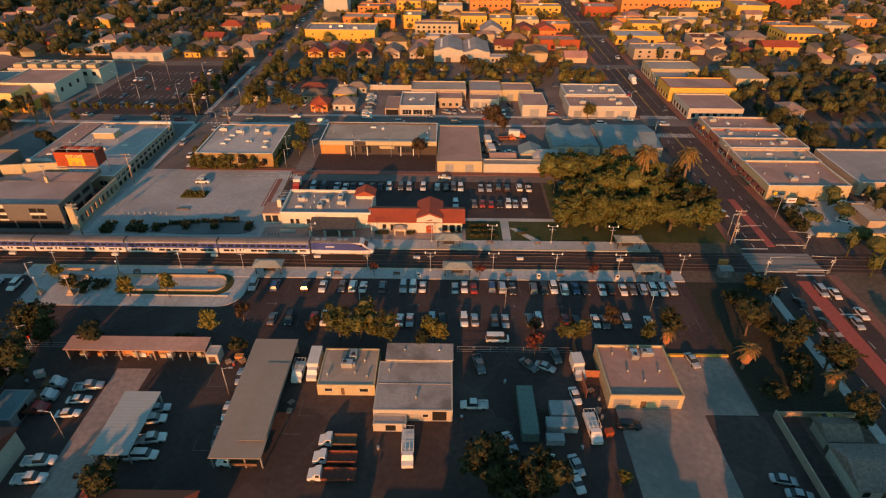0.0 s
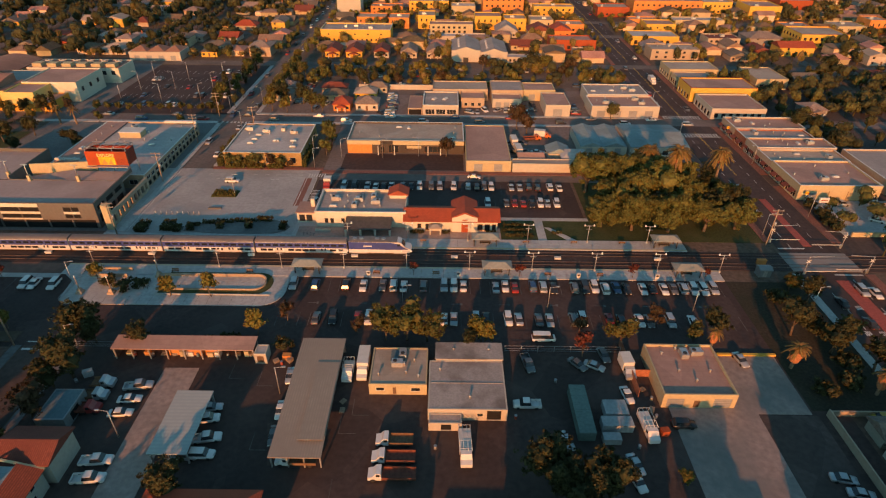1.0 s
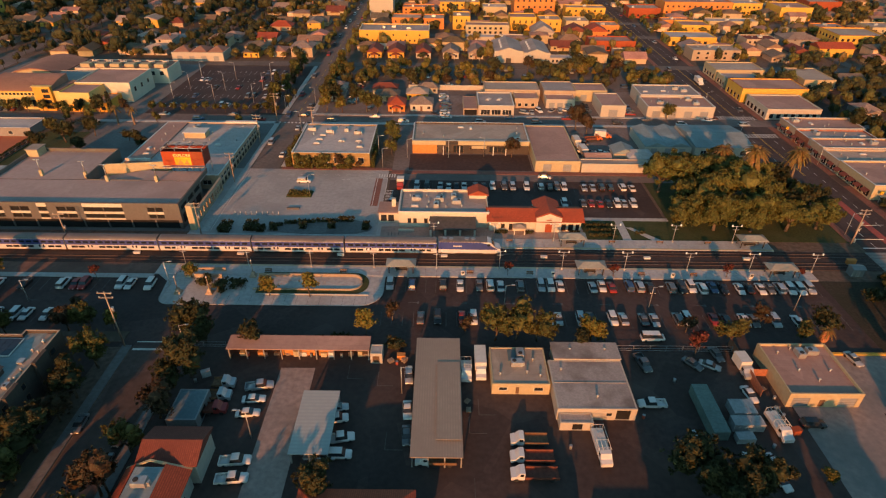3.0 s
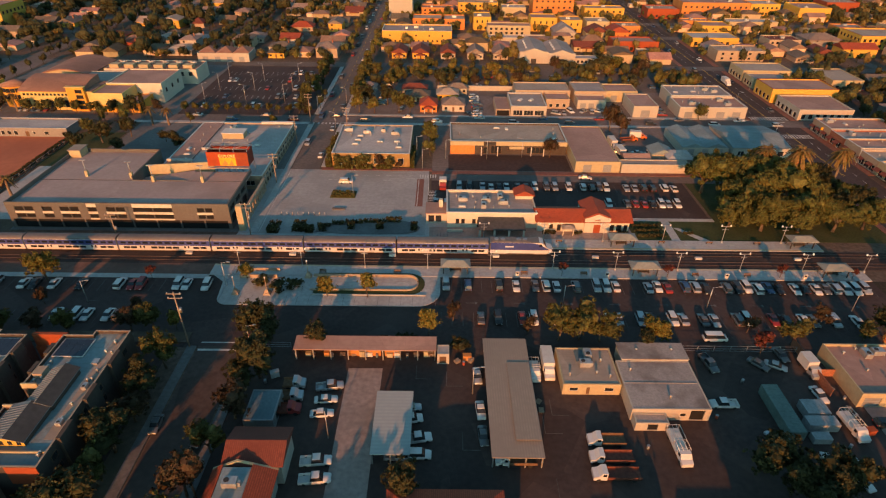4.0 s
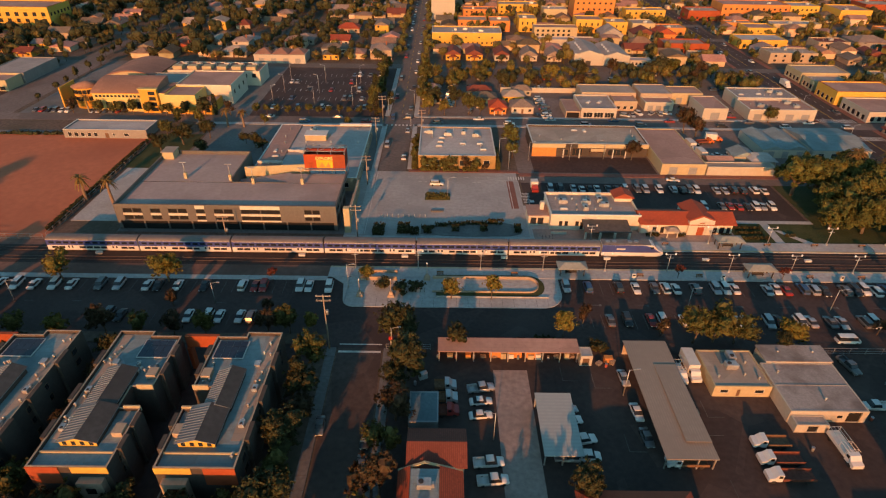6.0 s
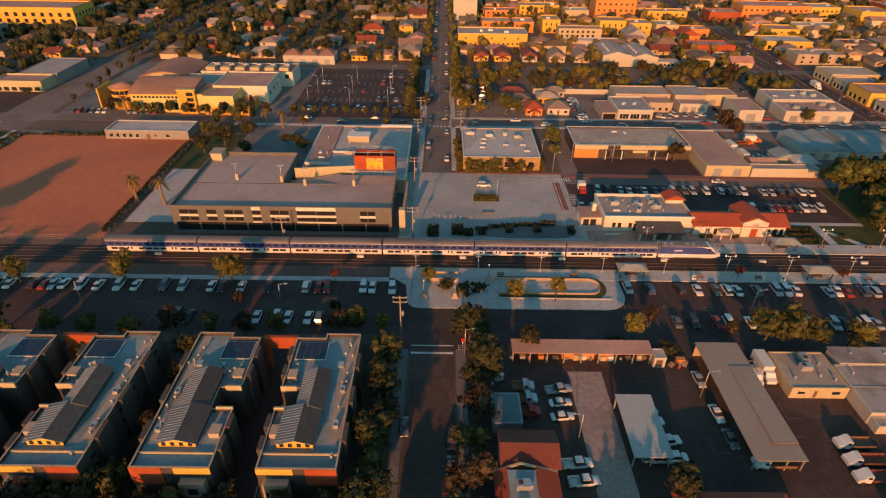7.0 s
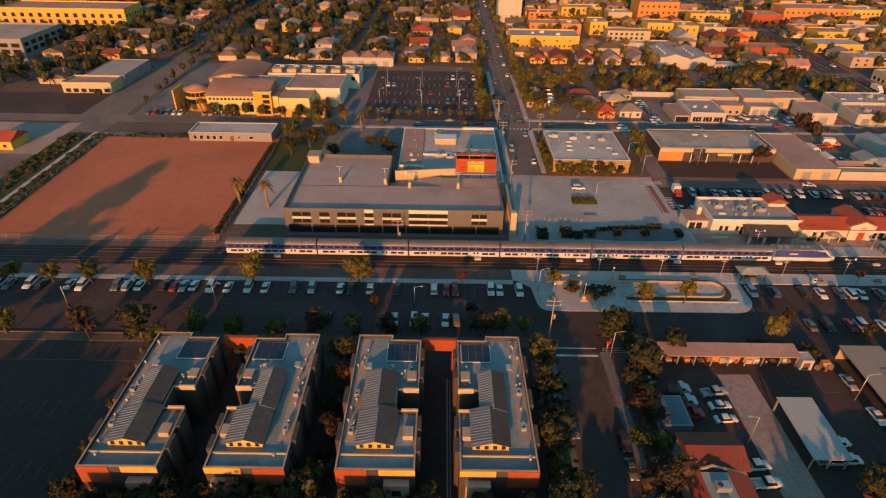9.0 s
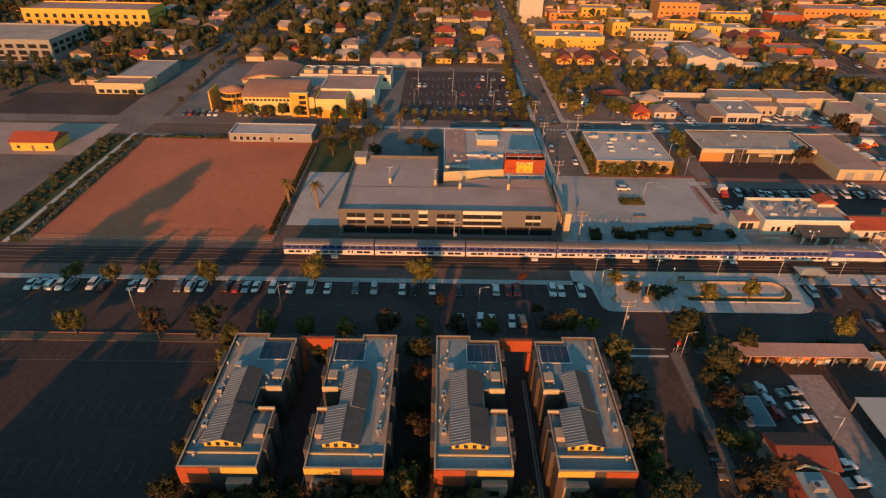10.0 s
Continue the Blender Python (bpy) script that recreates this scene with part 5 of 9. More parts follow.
def obelisk(x, y):
    ob = thing("plaza_lamp", pose(x, y, 0.17), "pale slender plaza lamp on a stepped base", "lamp post", "plaza lamps")
    part("base", Build().box(-0.9, 0.9, -0.9, 0.9, 0, 0.5, 0.15).box(-0.6, 0.6, -0.6, 0.6, 0.5, 1.4, 0.25), stucco_tan, ob)
    part("pole", Build().tube((0, 0, 1.4), (0, 0, 4.8), 0.13, 0.07, 6), stucco_tan, ob)
    part("globe", Build().tube((0, 0, 4.8), (0, 0, 5.2), 0.2, 0.14, 8), lamp_white, ob)


for x, y in ((-77.5, 124.5), (-94.5, 117), (-86.5, 117)):
    obelisk(x, y)


# low dark planted strip in the forecourt beside the far track
solid("court_planter", Build().prism([(-80, 147.4), (-68, 146.2), (-53, 146.8), (-49.8, 148.2), (-48.8, 150.4), (-50.2, 152.8), (-54.3, 154.4), (-60, 154.9), (-72, 153), (-80, 151)], 0, 0.25), concrete_dark, "kerbed planting bed beside the track", "planting bed", kind="structure")
solid("court_island", Build().box(-79.4, -71, 169.2, 173.8, 0, 0.25, 0.1), lawn, "small planted traffic island", "traffic island", kind="structure")
hedge(-79, -71.4, 169.6, 173.4, 0.8, leaf_olive, "low shrubs on the traffic island")
for a, c, y in ((-80, -76, 150.2), (-75.8, -72, 151.6), (-71.8, -66.4, 152.4), (-66.2, -59.6, 153.0), (-59.4, -54.6, 153.4)):
    hedge(a, c, y, y + 1.1, 1.0 if a < -66 else 1.5, leaf_dark, "low dark hedge along the curved bed")
for a, c, y0, y1 in ((-94.4, -91, 146.6, 151.6), (-87, -83.4, 147.6, 152), (-83.2, -80.6, 147, 149.4), (-51.6, -49.6, 148.6, 152)):
    hedge(a, c, y0, y1, 1.5, leaf_dark, "dark rounded shrub bed in the forecourt")
for x, y in ((-78, 148.6), (-69.6, 149.8), (-61, 150)):
    hedge(x - 1.1, x + 1.1, y - 0.9, y + 0.9, 1.7, leaf_dark, "dark rounded shrub in the curved bed")
solid("bench_slab", Build().box(-77.2, -73.2, 161.0, 161.9, 0.03, 0.5), concrete_dark, "long dark stone bench in the forecourt", "bench")


def bollard(x, y):
    ob = thing("bollard", pose(x, y, 0.03), "slim pale steel bollard in the forecourt", "bollard", "forecourt bollards")
    part("post", Build().tube((0, 0, 0), (0, 0, 1.0), 0.12, 0.11, 8), galvanised, ob)
    part("cap", Build().tube((0, 0, 1.0), (0, 0, 1.1), 0.13, 0.05, 8), white_paint, ob)


for k in range(9):
    bollard(-92.5 + 1.7 * k, 157.6)


def bike_rack(x, y, n):
    ob = thing("bike_rack", pose(x, y, 0.1), "dark tubular bicycle rack", "bicycle rack", "bicycle racks")
    for k in range(n):
        part("hoop", Build().tube((k, 0, 0), (k, 0, 0.85), 0.04, n=5).tube((k, 0.8, 0), (k, 0.8, 0.85), 0.04, n=5).tube((k, 0, 0.85), (k, 0.8, 0.85), 0.04, n=5), dark_paint, ob)


for x, y, n in ((-90, 142.2, 6), (-66, 141.5, 5), (-43.6, 145.6, 4), (-82, 118.6, 5)):
    bike_rack(x, y, n)


def bench(x, y, z, rot=0.0):
    ob = thing("bench", pose(x, y, z, 0, 0, rot), "dark slatted platform bench", "bench", "benches")
    for k in range(3):
        part("slat", Build().box(-0.9, 0.9, -0.25 + 0.18 * k, -0.12 + 0.18 * k, 0.42, 0.46), wood_brown, ob)
    part("backrest", Build().box(-0.9, 0.9, 0.3, 0.35, 0.5, 0.9), wood_brown, ob)
    for s in (-0.75, 0.75):
        part("leg", Build().box(s - 0.04, s + 0.04, -0.22, 0.33, 0, 0.42), dark_paint, ob)


for x in (-92, -74, -54, -20, -4, 26, 40):
    bench(x, 126.4, 0.28)
for x in (-36, -8, 22, 36, 50):
    bench(x, 142.9, 0.28, 180)


# ---- the train ----
def wheel_mesh(b, x, y, r, w):
    b.tube((x, y - w / 2, r), (x, y + w / 2, r), r, n=12)


def coach_section(hw=1.55, top=4.9):
    return [(-hw, 0.95), (-hw * 0.97, 0.55), (hw * 0.97, 0.55), (hw, 0.95), (hw, 4.25), (hw * 0.86, 4.68), (hw * 0.45, 4.88), (-hw * 0.45, 4.88), (-hw * 0.86, 4.68), (-hw, 4.25)]


def coach_proto():
    L = 25.5
    ob = thing("passenger_coach", pose(0, 0, 0), "double-deck silver passenger coach with a blue upper band", "train coach", "coaches of the train")
    low = [(-1.55, 0.95), (-1.5, 0.55), (1.5, 0.55), (1.55, 0.95), (1.55, 4.25), (-1.55, 4.25)]
    part("body", Build().loft([[(x, y, z) for y, z in low] for x in (-L / 2, L / 2)], False), train_steel, ob)
    arch = [(-1.57, 4.2), (-1.35, 4.62), (-0.7, 4.86), (0.7, 4.86), (1.35, 4.62), (1.57, 4.2)]
    part("roof", Build().loft([[(x, y, z) for y, z in arch] for x in (-L / 2, L / 2)], False), train_roof, ob, "grey ribbed roof")
    for s in (-1, 1):
        y0, y1 = (s * 1.55, s * 1.575) if s > 0 else (s * 1.575, s * 1.55)
        part("blue_band", Build().box(-L / 2, L / 2, y0, y1, 2.3, 4.14), train_blue, ob, "blue stripe")
        part("pale_stripe", Build().box(-L / 2, L / 2, y0 - 0.004, y1 + 0.004, 4.12, 4.22), white_paint, ob)
    for i in range(12):
        x = -11.2 + 22.4 * i / 11
        part("upper_window", Build().box(x - 0.72, x + 0.72, -1.60, -1.576, 2.95, 3.65), glass_dark, ob)
    for x in (-6.2, 6.2):
        for d in (-0.5, 0.5):
            dr = part("door", Build().box(x + d - 0.42, x + d + 0.42, -1.58, -1.552, 0.75, 2.4), train_steel, ob)
            part("door_pane", Build().box(x + d - 0.22, x + d + 0.22, -1.6, -1.581, 1.4, 2.2), glass_dark, dr)
    for x in (-10.6, -8.6, -2.9, -0.9, 1.1, 3.1, 8.8, 10.8):
        part("lower_window", Build().box(x - 0.85, x + 0.85, -1.59, -1.552, 1.2, 1.95), glass_dark, ob)
    for x in (-9.2, 9.2):
        t = part("bogie", Build().box(x - 1.7, x + 1.7, -1.2, 1.2, 0.25, 0.75), dark_paint, ob)
        for dx in (-1.25, 1.25):
            b = Build()
            for y in (-0.75, 0.75):
                wheel_mesh(b, x + dx, y, 0.45, 0.14)
            part("wheelset", b, grey_metal, t)
    part("gangway", Build().box(-L / 2 - 0.25, -L / 2, -0.8, 0.8, 0.9, 3.9), rubber, ob, "black gangway bellows")
    part("gangway", Build().box(L / 2, L / 2 + 0.25, -0.8, 0.8, 0.9, 3.9), rubber, ob, "black gangway bellows")
    return ob


def locomotive(x, y):
    ob = thing("locomotive", pose(x, y, 0.24), "white and blue diesel locomotive with a sloping nose", "locomotive")
    hw = 1.55
    prof = [(-8.7, 0.8), (8.1, 0.8), (8.8, 1.3), (8.6, 2.2), (7.2, 2.7), (6.0, 4.3), (5.2, 4.65), (-8.7, 4.65)]
    part("body", Build().loft([[(px, s * hw, pz * 0.92) for px, pz in prof] for s in (-1, 1)], False), train_steel, ob)
    part("roof_skin", Build().box(-8.75, 4.9, -1.57, 1.57, 4.24, 4.34), train_roof, ob, "dark grey roof")
    part("roof_hatch", Build().box(-8.2, -3, -1.2, 1.2, 4.34, 4.5), train_roof, ob)
    part("roof_hatch", Build().box(-2.4, 2.6, -1.2, 1.2, 4.34, 4.46), train_roof, ob)
    for k in (-7, -5.2, -0.8, 1.0):
        part("roof_fan", Build().tube((k, 0, 4.46), (k, 0, 4.62), 0.65, n=12), grey_metal, ob)
    bl = [(-8.7, 1.9), (3.0, 1.8), (8.0, 1.9), (6.9, 2.5), (5.4, 3.6), (3.0, 4.15), (-8.7, 4.2)]
    for s in (-1, 1):
        part("blue_flash", Build().loft([[(px, s * (hw + d), pz) for px, pz in bl] for d in (0.004, 0.02)], False), train_blue, ob, "blue side flash")
        part("side_window", Build().box(4.9, 5.7, s * hw - 0.03, s * hw + 0.03, 3.0, 3.7), glass_dark, ob)
        part("emblem", Build().box(-4.6, -2.2, s * (hw + 0.035) - 0.01, s * (hw + 0.035) + 0.01, 2.75, 3.15), white_paint, ob)
    part("windscreen", Build().add([(6.95, -1.3, 2.8), (6.95, 1.3, 2.8), (6.18, 1.25, 3.77), (6.18, -1.25, 3.77), (7.03, -1.3, 2.8), (7.03, 1.3, 2.8), (6.26, 1.25, 3.77), (6.26, -1.25, 3.77)], [(4, 5, 6, 7), (0, 3, 2, 1)]), glass_dark, ob)
    for yy in (-0.5, 0.5):
        part("headlight", Build().tube((8.6, yy, 1.8), (8.85, yy, 1.8), 0.16, n=8), lamp_white, ob)
    part("fuel_tank", Build().box(-2.6, 2.6, -1.3, 1.3, 0.15, 0.8), dark_paint, ob)
    for c in (-5.8, 5.6):
        t = part("bogie", Build().box(c - 1.9, c + 1.9, -1.25, 1.25, 0.3, 0.8), grey_metal, ob)
        for dx in (-1.35, 1.35):
            b = Build()
            for yy in (-0.75, 0.75):
                wheel_mesh(b, c + dx, yy, 0.5, 0.14)
            part("wheelset", b, grey_metal, t)


NOSE = -11.0
coach = coach_proto()
for k in range(6):
    copy_thing(coach, pose(NOSE - 17.9 - 13.0 - 25.95 * k, TRACKS[1], 0.24)).scale = (1, 1, 0.9)
hide_proto(coach)
locomotive(NOSE - 8.9, TRACKS[1])

# ---- the apartment blocks ----
AH = 9.0


def apartment(xc, side):
    """Side +1: the court recess is on the east, -1: on the west."""
    W, y0, y1 = 13.2, 58.5, 91.5
    D = y1 - y0
    taken(xc - 8, xc + 8, y0 - 2, y1 + 2)
    ob = thing("apartment_block", pose(xc, y0, 0), "three-storey apartment block with orange ends and a grey roof terrace", "apartment block", "apartment blocks")
    s = side
    # outline with a court recess
    e, i = -s * W / 2, s * W / 2
    pts = [(e, 0), (i, 0), (i, 12.5), (s * 2.6, 12.5), (s * 2.6, 17.5), (i, 17.5), (i, 31.6), (i - s * 6, 31.6), (i - s * 6, D), (e, D)]
    if s < 0:
        pts = pts[::-1]
    n = len(pts)
    b = Build()
    top = AH + 0.7
    inset = []
    for k in range(n):
        p, q, r = Vector(pts[k - 1]), Vector(pts[k]), Vector(pts[(k + 1) % n])
        d0, d1 = (q - p).normalized(), (r - q).normalized()
        n0, n1 = Vector((-d0.y, d0.x)), Vector((-d1.y, d1.x))
        inset.append(q + 0.3 * (n0 + n1))
    for k in range(n):
        a, c, ia, ic = pts[k], pts[(k + 1) % n], inset[k], inset[(k + 1) % n]
        b.add([(*a, -0.1), (*c, -0.1), (*c, top), (*a, top), (*ic, top), (*ia, top), (*ic, AH - 0.1), (*ia, AH - 0.1)], [(0, 1, 2, 3), (3, 2, 4, 5), (5, 4, 6, 7)])
    part("wall", b, stucco_brown, ob, "dark brown stucco walls")
    part("roof", Build().add([(*p, AH) for p in inset], [tuple(range(n))]), roof_teal, ob, "blue-grey flat roof")
    cp = Build()
    for k in range(n):
        a, c, ia, ic = pts[k], pts[(k + 1) % n], inset[k], inset[(k + 1) % n]
        cp.add([(*a, top + 0.004), (*c, top + 0.004), (*ic, top + 0.004), (*ia, top + 0.004), (*a, top + 0.07), (*c, top + 0.07), (*ic, top + 0.07), (*ia, top + 0.07)], [(4, 5, 6, 7), (0, 1, 5, 4), (2, 3, 7, 6)])
    part("coping", cp.weld(), stucco_tan, ob, "pale tan parapet coping")
    # tan walkway along the outer edge, with sunlight put into its colour
    x0, x1 = sorted((e + s * 0.35, e + s * 2.6))
    part("roof_walk", Build().box(x0, x1, 6, D - 0.5, AH, AH + 0.05), roof_tan, ob, "dusty tan roof strip with sunlight in its colour")
    # standing-seam gable roof along the block
    ga, gb = (-3.6, 2.7) if s > 0 else (-4.3, 1.9)
    ridge = -0.4 if s > 0 else -1.0
    for y0g, y1g, z0 in ((4.6, 12.3, AH), (12.3, 21.5, AH)):
        g0, g1 = (ga, gb) if y0g < 10 else ((ga + 0.3, 2.0) if s > 0 else (-2.4, gb + 0.2))
        rd = ridge if y0g < 10 else (g0 + g1) / 2
        vb = Build().add([(g0, y0g, z0), (g1, y0g, z0), (g1, y0g, z0 + 1.5), (rd, y0g, z0 + 2.3), (g0, y0g, z0 + 1.5), (g0, y1g, z0), (g1, y1g, z0), (g1, y1g, z0 + 1.5), (rd, y1g, z0 + 2.3), (g0, y1g, z0 + 1.5)], [(0, 1, 2, 3, 4), (9, 8, 7, 6, 5), (1, 6, 7, 2), (5, 0, 4, 9)])
        part("clerestory", vb, stucco_brown, ob, "dark clerestory wall")
        if y0g < 10:
            face = [(g0, z0), (g1, z0), (g1, z0 + 1.5), (rd, z0 + 2.3), (g0, z0 + 1.5)]
            part("clerestory_front", Build().add([(x, y0g - d, z) for d in (0.03, 0.004) for x, z in face], [(0, 1, 2, 3, 4), (9, 8, 7, 6, 5)] + [(k, 5 + k, 5 + (k + 1) % 5, (k + 1) % 5) for k in range(5)]), stucco_yellow, ob, "ochre clerestory front")
        rb = Build()
        for xa, xb2, za, zb in ((g0 - 0.35, rd, z0 + 1.36, z0 + 2.4), (rd, g1 + 0.35, z0 + 2.4, z0 + 1.36)):
            rb.add([(xa, y0g - 0.4, za), (xb2, y0g - 0.4, zb), (xb2, y1g + 0.2, zb), (xa, y1g + 0.2, za), (xa, y0g - 0.4, za - 0.12), (xb2, y0g - 0.4, zb - 0.12), (xb2, y1g + 0.2, zb - 0.12), (xa, y1g + 0.2, za - 0.12)], [(0, 1, 2, 3), (7, 6, 5, 4), (0, 4, 5, 1), (1, 5, 6, 2), (2, 6, 7, 3), (3, 7, 4, 0)])
        rf = part("metal_roof", rb, metal_ribbed, ob, "pale standing-seam metal roof")
        # a dark sheet covers the east slope only
        part("dark_slope", Build().add([(rd + 0.02, y0g - 0.38, z0 + 2.43), (g1 + 0.33, y0g - 0.38, z0 + 1.40), (g1 + 0.33, y1g + 0.18, z0 + 1.40), (rd + 0.02, y1g + 0.18, z0 + 2.43)], [(0, 1, 2, 3)]), roof_dark, ob, "dark brown sheet over the east roof slope")
        seams = Build()
        for k in range(int((y1g - y0g) / 0.6)):
            y = y0g + 0.2 + 0.6 * k
            for xa, xb2, za, zb in ((g0 - 0.35, rd, z0 + 1.37, z0 + 2.41),):
                seams.add([(xa, y, za), (xb2, y, zb), (xb2, y + 0.09, zb), (xa, y + 0.09, za), (xa, y, za + 0.1), (xb2, y, zb + 0.1), (xb2, y + 0.09, zb + 0.1), (xa, y + 0.09, za + 0.1)], [(4, 5, 6, 7), (0, 1, 5, 4), (2, 3, 7, 6)])
        tagged(part("seam", seams, grey_metal, rf), kind="stuff")
        if y0g < 10:
            for k in range(4):
                x = g0 + 0.9 + (g1 - g0 - 1.8) * k / 3
                part("clerestory_window", Build().box(x - 0.35, x + 0.35, y0g - 0.06, y0g + 0.02, z0 + 0.35, z0 + 1.25), glass_dark, ob)
    # low terrace boxes beside the gable
    for yb in (6.5, 20.0):
        bx0, bx1 = sorted((i - s * 2.4, i - s * 0.6))
        part("roof_box", Build().box(bx0, bx1, yb, yb + 2.2, AH, AH + 1.1), stucco_tan, ob, "tan roof box")
    part("roof_hatch", Build().box(e * 0.55 - 0.6, e * 0.55 + 0.6, 23.6, 25.0, AH, AH + 0.5), galvanised, ob)
    # solar array
    sx0, sx1 = sorted((i - s * 0.9, i - s * 6.8))
    arr = part("solar_rack", Build().box(sx0 - 0.15, sx1 + 0.15, 25.6, 30.8, AH + 0.15, AH + 0.3), white_paint, ob, "pale solar rack")
    for cx in range(4):
        for cy in range(3):
            w, d = (sx1 - sx0) / 4, 4.9 / 3
            part("solar_panel", Build().box(sx0 + cx * w + 0.03, sx0 + (cx + 1) * w - 0.03, 25.75 + cy * d + 0.03, 25.75 + (cy + 1) * d - 0.03, AH + 0.3, AH + 0.36), solar_blue, arr)
    # coloured ends and bays
    xa, xb2 = sorted((e, e + s * 5.2))
    part("end_panel", Build().box(xa - 0.02, xb2, -0.14, 0.0, 5.6, top + 0.02), stucco_rust, ob, "rust-orange end panel")
    xa, xb2 = sorted((i - s * 6.0, i))
    part("end_panel", Build().box(xa, xb2 + 0.02, -0.14, 0.0, 8.3, top + 0.02), stucco_yellow, ob, "ochre end panel")
    xa, xb2 = sorted((i - s * 5.2, i - s * 1.0))
    bay = part("bay", Build().box(xa, xb2, -1.3, -0.003, -0.1, 7.2), stucco_tan, ob, "tan entrance bay")
    part("bay_window", Build().box((xa + xb2) / 2 - 0.8, (xa + xb2) / 2 + 0.8, -1.36, -1.28, 4.6, 6.0), glass_dark, bay)
    part("bay_door", Build().box((xa + xb2) / 2 - 0.6, (xa + xb2) / 2 + 0.6, -1.36, -1.28, 0, 2.3), wood_brown, bay)
    for k in range(6):
        y = 3.0 + 5.0 * k
        for zz in (1.2, 4.2, 6.9):
            for xs in (e, i):
                if xs == i and 11 < y < 19:
                    continue
                if zz < 2 and k % 2:
                    continue
                d = 0.06 if xs > 0 else -0.06
                w = part("window", Build().box(min(xs, xs + d), max(xs, xs + d), y, y + 1.7, zz, zz + 1.4), wood_brown, ob)
                part("pane", Build().box(min(xs, xs + d * 1.5), max(xs, xs + d * 1.5), y + 0.12, y + 1.58, zz + 0.12, zz + 1.28), glass_dark, w)
    # stepped parapet pieces in warm colours
    xa, xb2 = sorted((i - s * 3, i + s * 0.02))
    for yt in (12.3, 17.4):
        part("terrace_wall", Build().box(xa, xb2, yt, yt + 0.3, AH, AH + 1.2), stucco_cream, ob, "cream terrace wall")
    for yt, zt in ((3.1, 0.9),):
        xa, xb2 = sorted((e + s * 0.32, i - s * 0.32))
        part("step_wall", Build().box(xa, xb2, yt, yt + 0.25, AH, AH + zt * 0.5), stucco_cream, ob, "low cream roof step")
    xa, xb2 = sorted((i - s * 0.02, i + s * 0.75))
    for yt in (3.5, 8.2, 20.6, 25.8):
        part("side_bay", Build().box(xa, xb2, yt, yt + 3.0, -0.1, AH + 0.95), stucco_brown, ob, "brown side bay")
    xa, xb2 = sorted((e - s * 0.75, e + s * 0.02))
    for yt in (5.5, 14.0, 23.0):
        part("side_bay", Build().box(xa, xb2, yt, yt + 4.0, -0.1, AH + 0.95), stucco_brown, ob, "brown side bay")
    r = random.Random(int(xc))
    for _ in range(12):
        x = r.uniform(min(e + s * 0.8, e + s * 2.4), max(e + s * 0.8, e + s * 2.4))
        copy_thing(VENT, pose(xc + x, y0 + r.uniform(2, D - 2), AH + 0.05))
    for _ in range(9):
        copy_thing(VENT, pose(xc + i - s * r.uniform(1, 6), y0 + r.uniform(18.5, 24.5), AH))
    for k in range(2):
        copy_thing(UNIT, pose(xc + e + s * 1.6, y0 + 9 + 8 * k + r.uniform(-1, 1), AH + 0.05, 0, 0, 90)).scale = (0.55, 0.6, 0.6)


for xc, s in ((-113.4, -1), (-134.0, 1), (-155.5, -1), (-176.4, 1)):
    apartment(xc, s)
for xc in (-123.7, -165.9):
    ob = thing("gate_bridge", pose(xc, 91.2, 0), "rust-orange bridge wall between two apartment blocks", "bridge wall", "bridge walls")
    part("wall", Build().box(-3.6, 3.6, -0.4, 0.4, 6.0, 9.0), stucco_rust, ob)
    part("leg", Build().box(2.8, 3.6, -0.8, 0.8, -0.1, 6.0), stucco_rust, ob)
    part("leg", Build().box(-3.6, -2.8, -0.8, 0.8, -0.1, 6.0), stucco_rust, ob)
    solid("drive_kerb", Build().box(xc + 1.7, xc + 2.0, 40, 88, 0, 0.5).box(xc + 2.3, xc + 2.5, 40, 88, 0, 0.3), concrete_worn, "worn tan kerb along the drive", "kerb", kind="structure")
solid("verge", Build().box(-262, -190, 99, 101.5, 0, 0.2), earth, "bare planted verge", "verge", kind="structure")
solid("verge_kerb", Build().box(-262, -190, 101.5, 101.75, 0, 0.35), brick_paving, "reddish kerb along the verge", "kerb", kind="structure")
solid("verge", Build().box(-186, -100, 98.5, 102, 0, 0.2), earth, "dark planted verge before the apartment blocks", "verge", kind="structure")

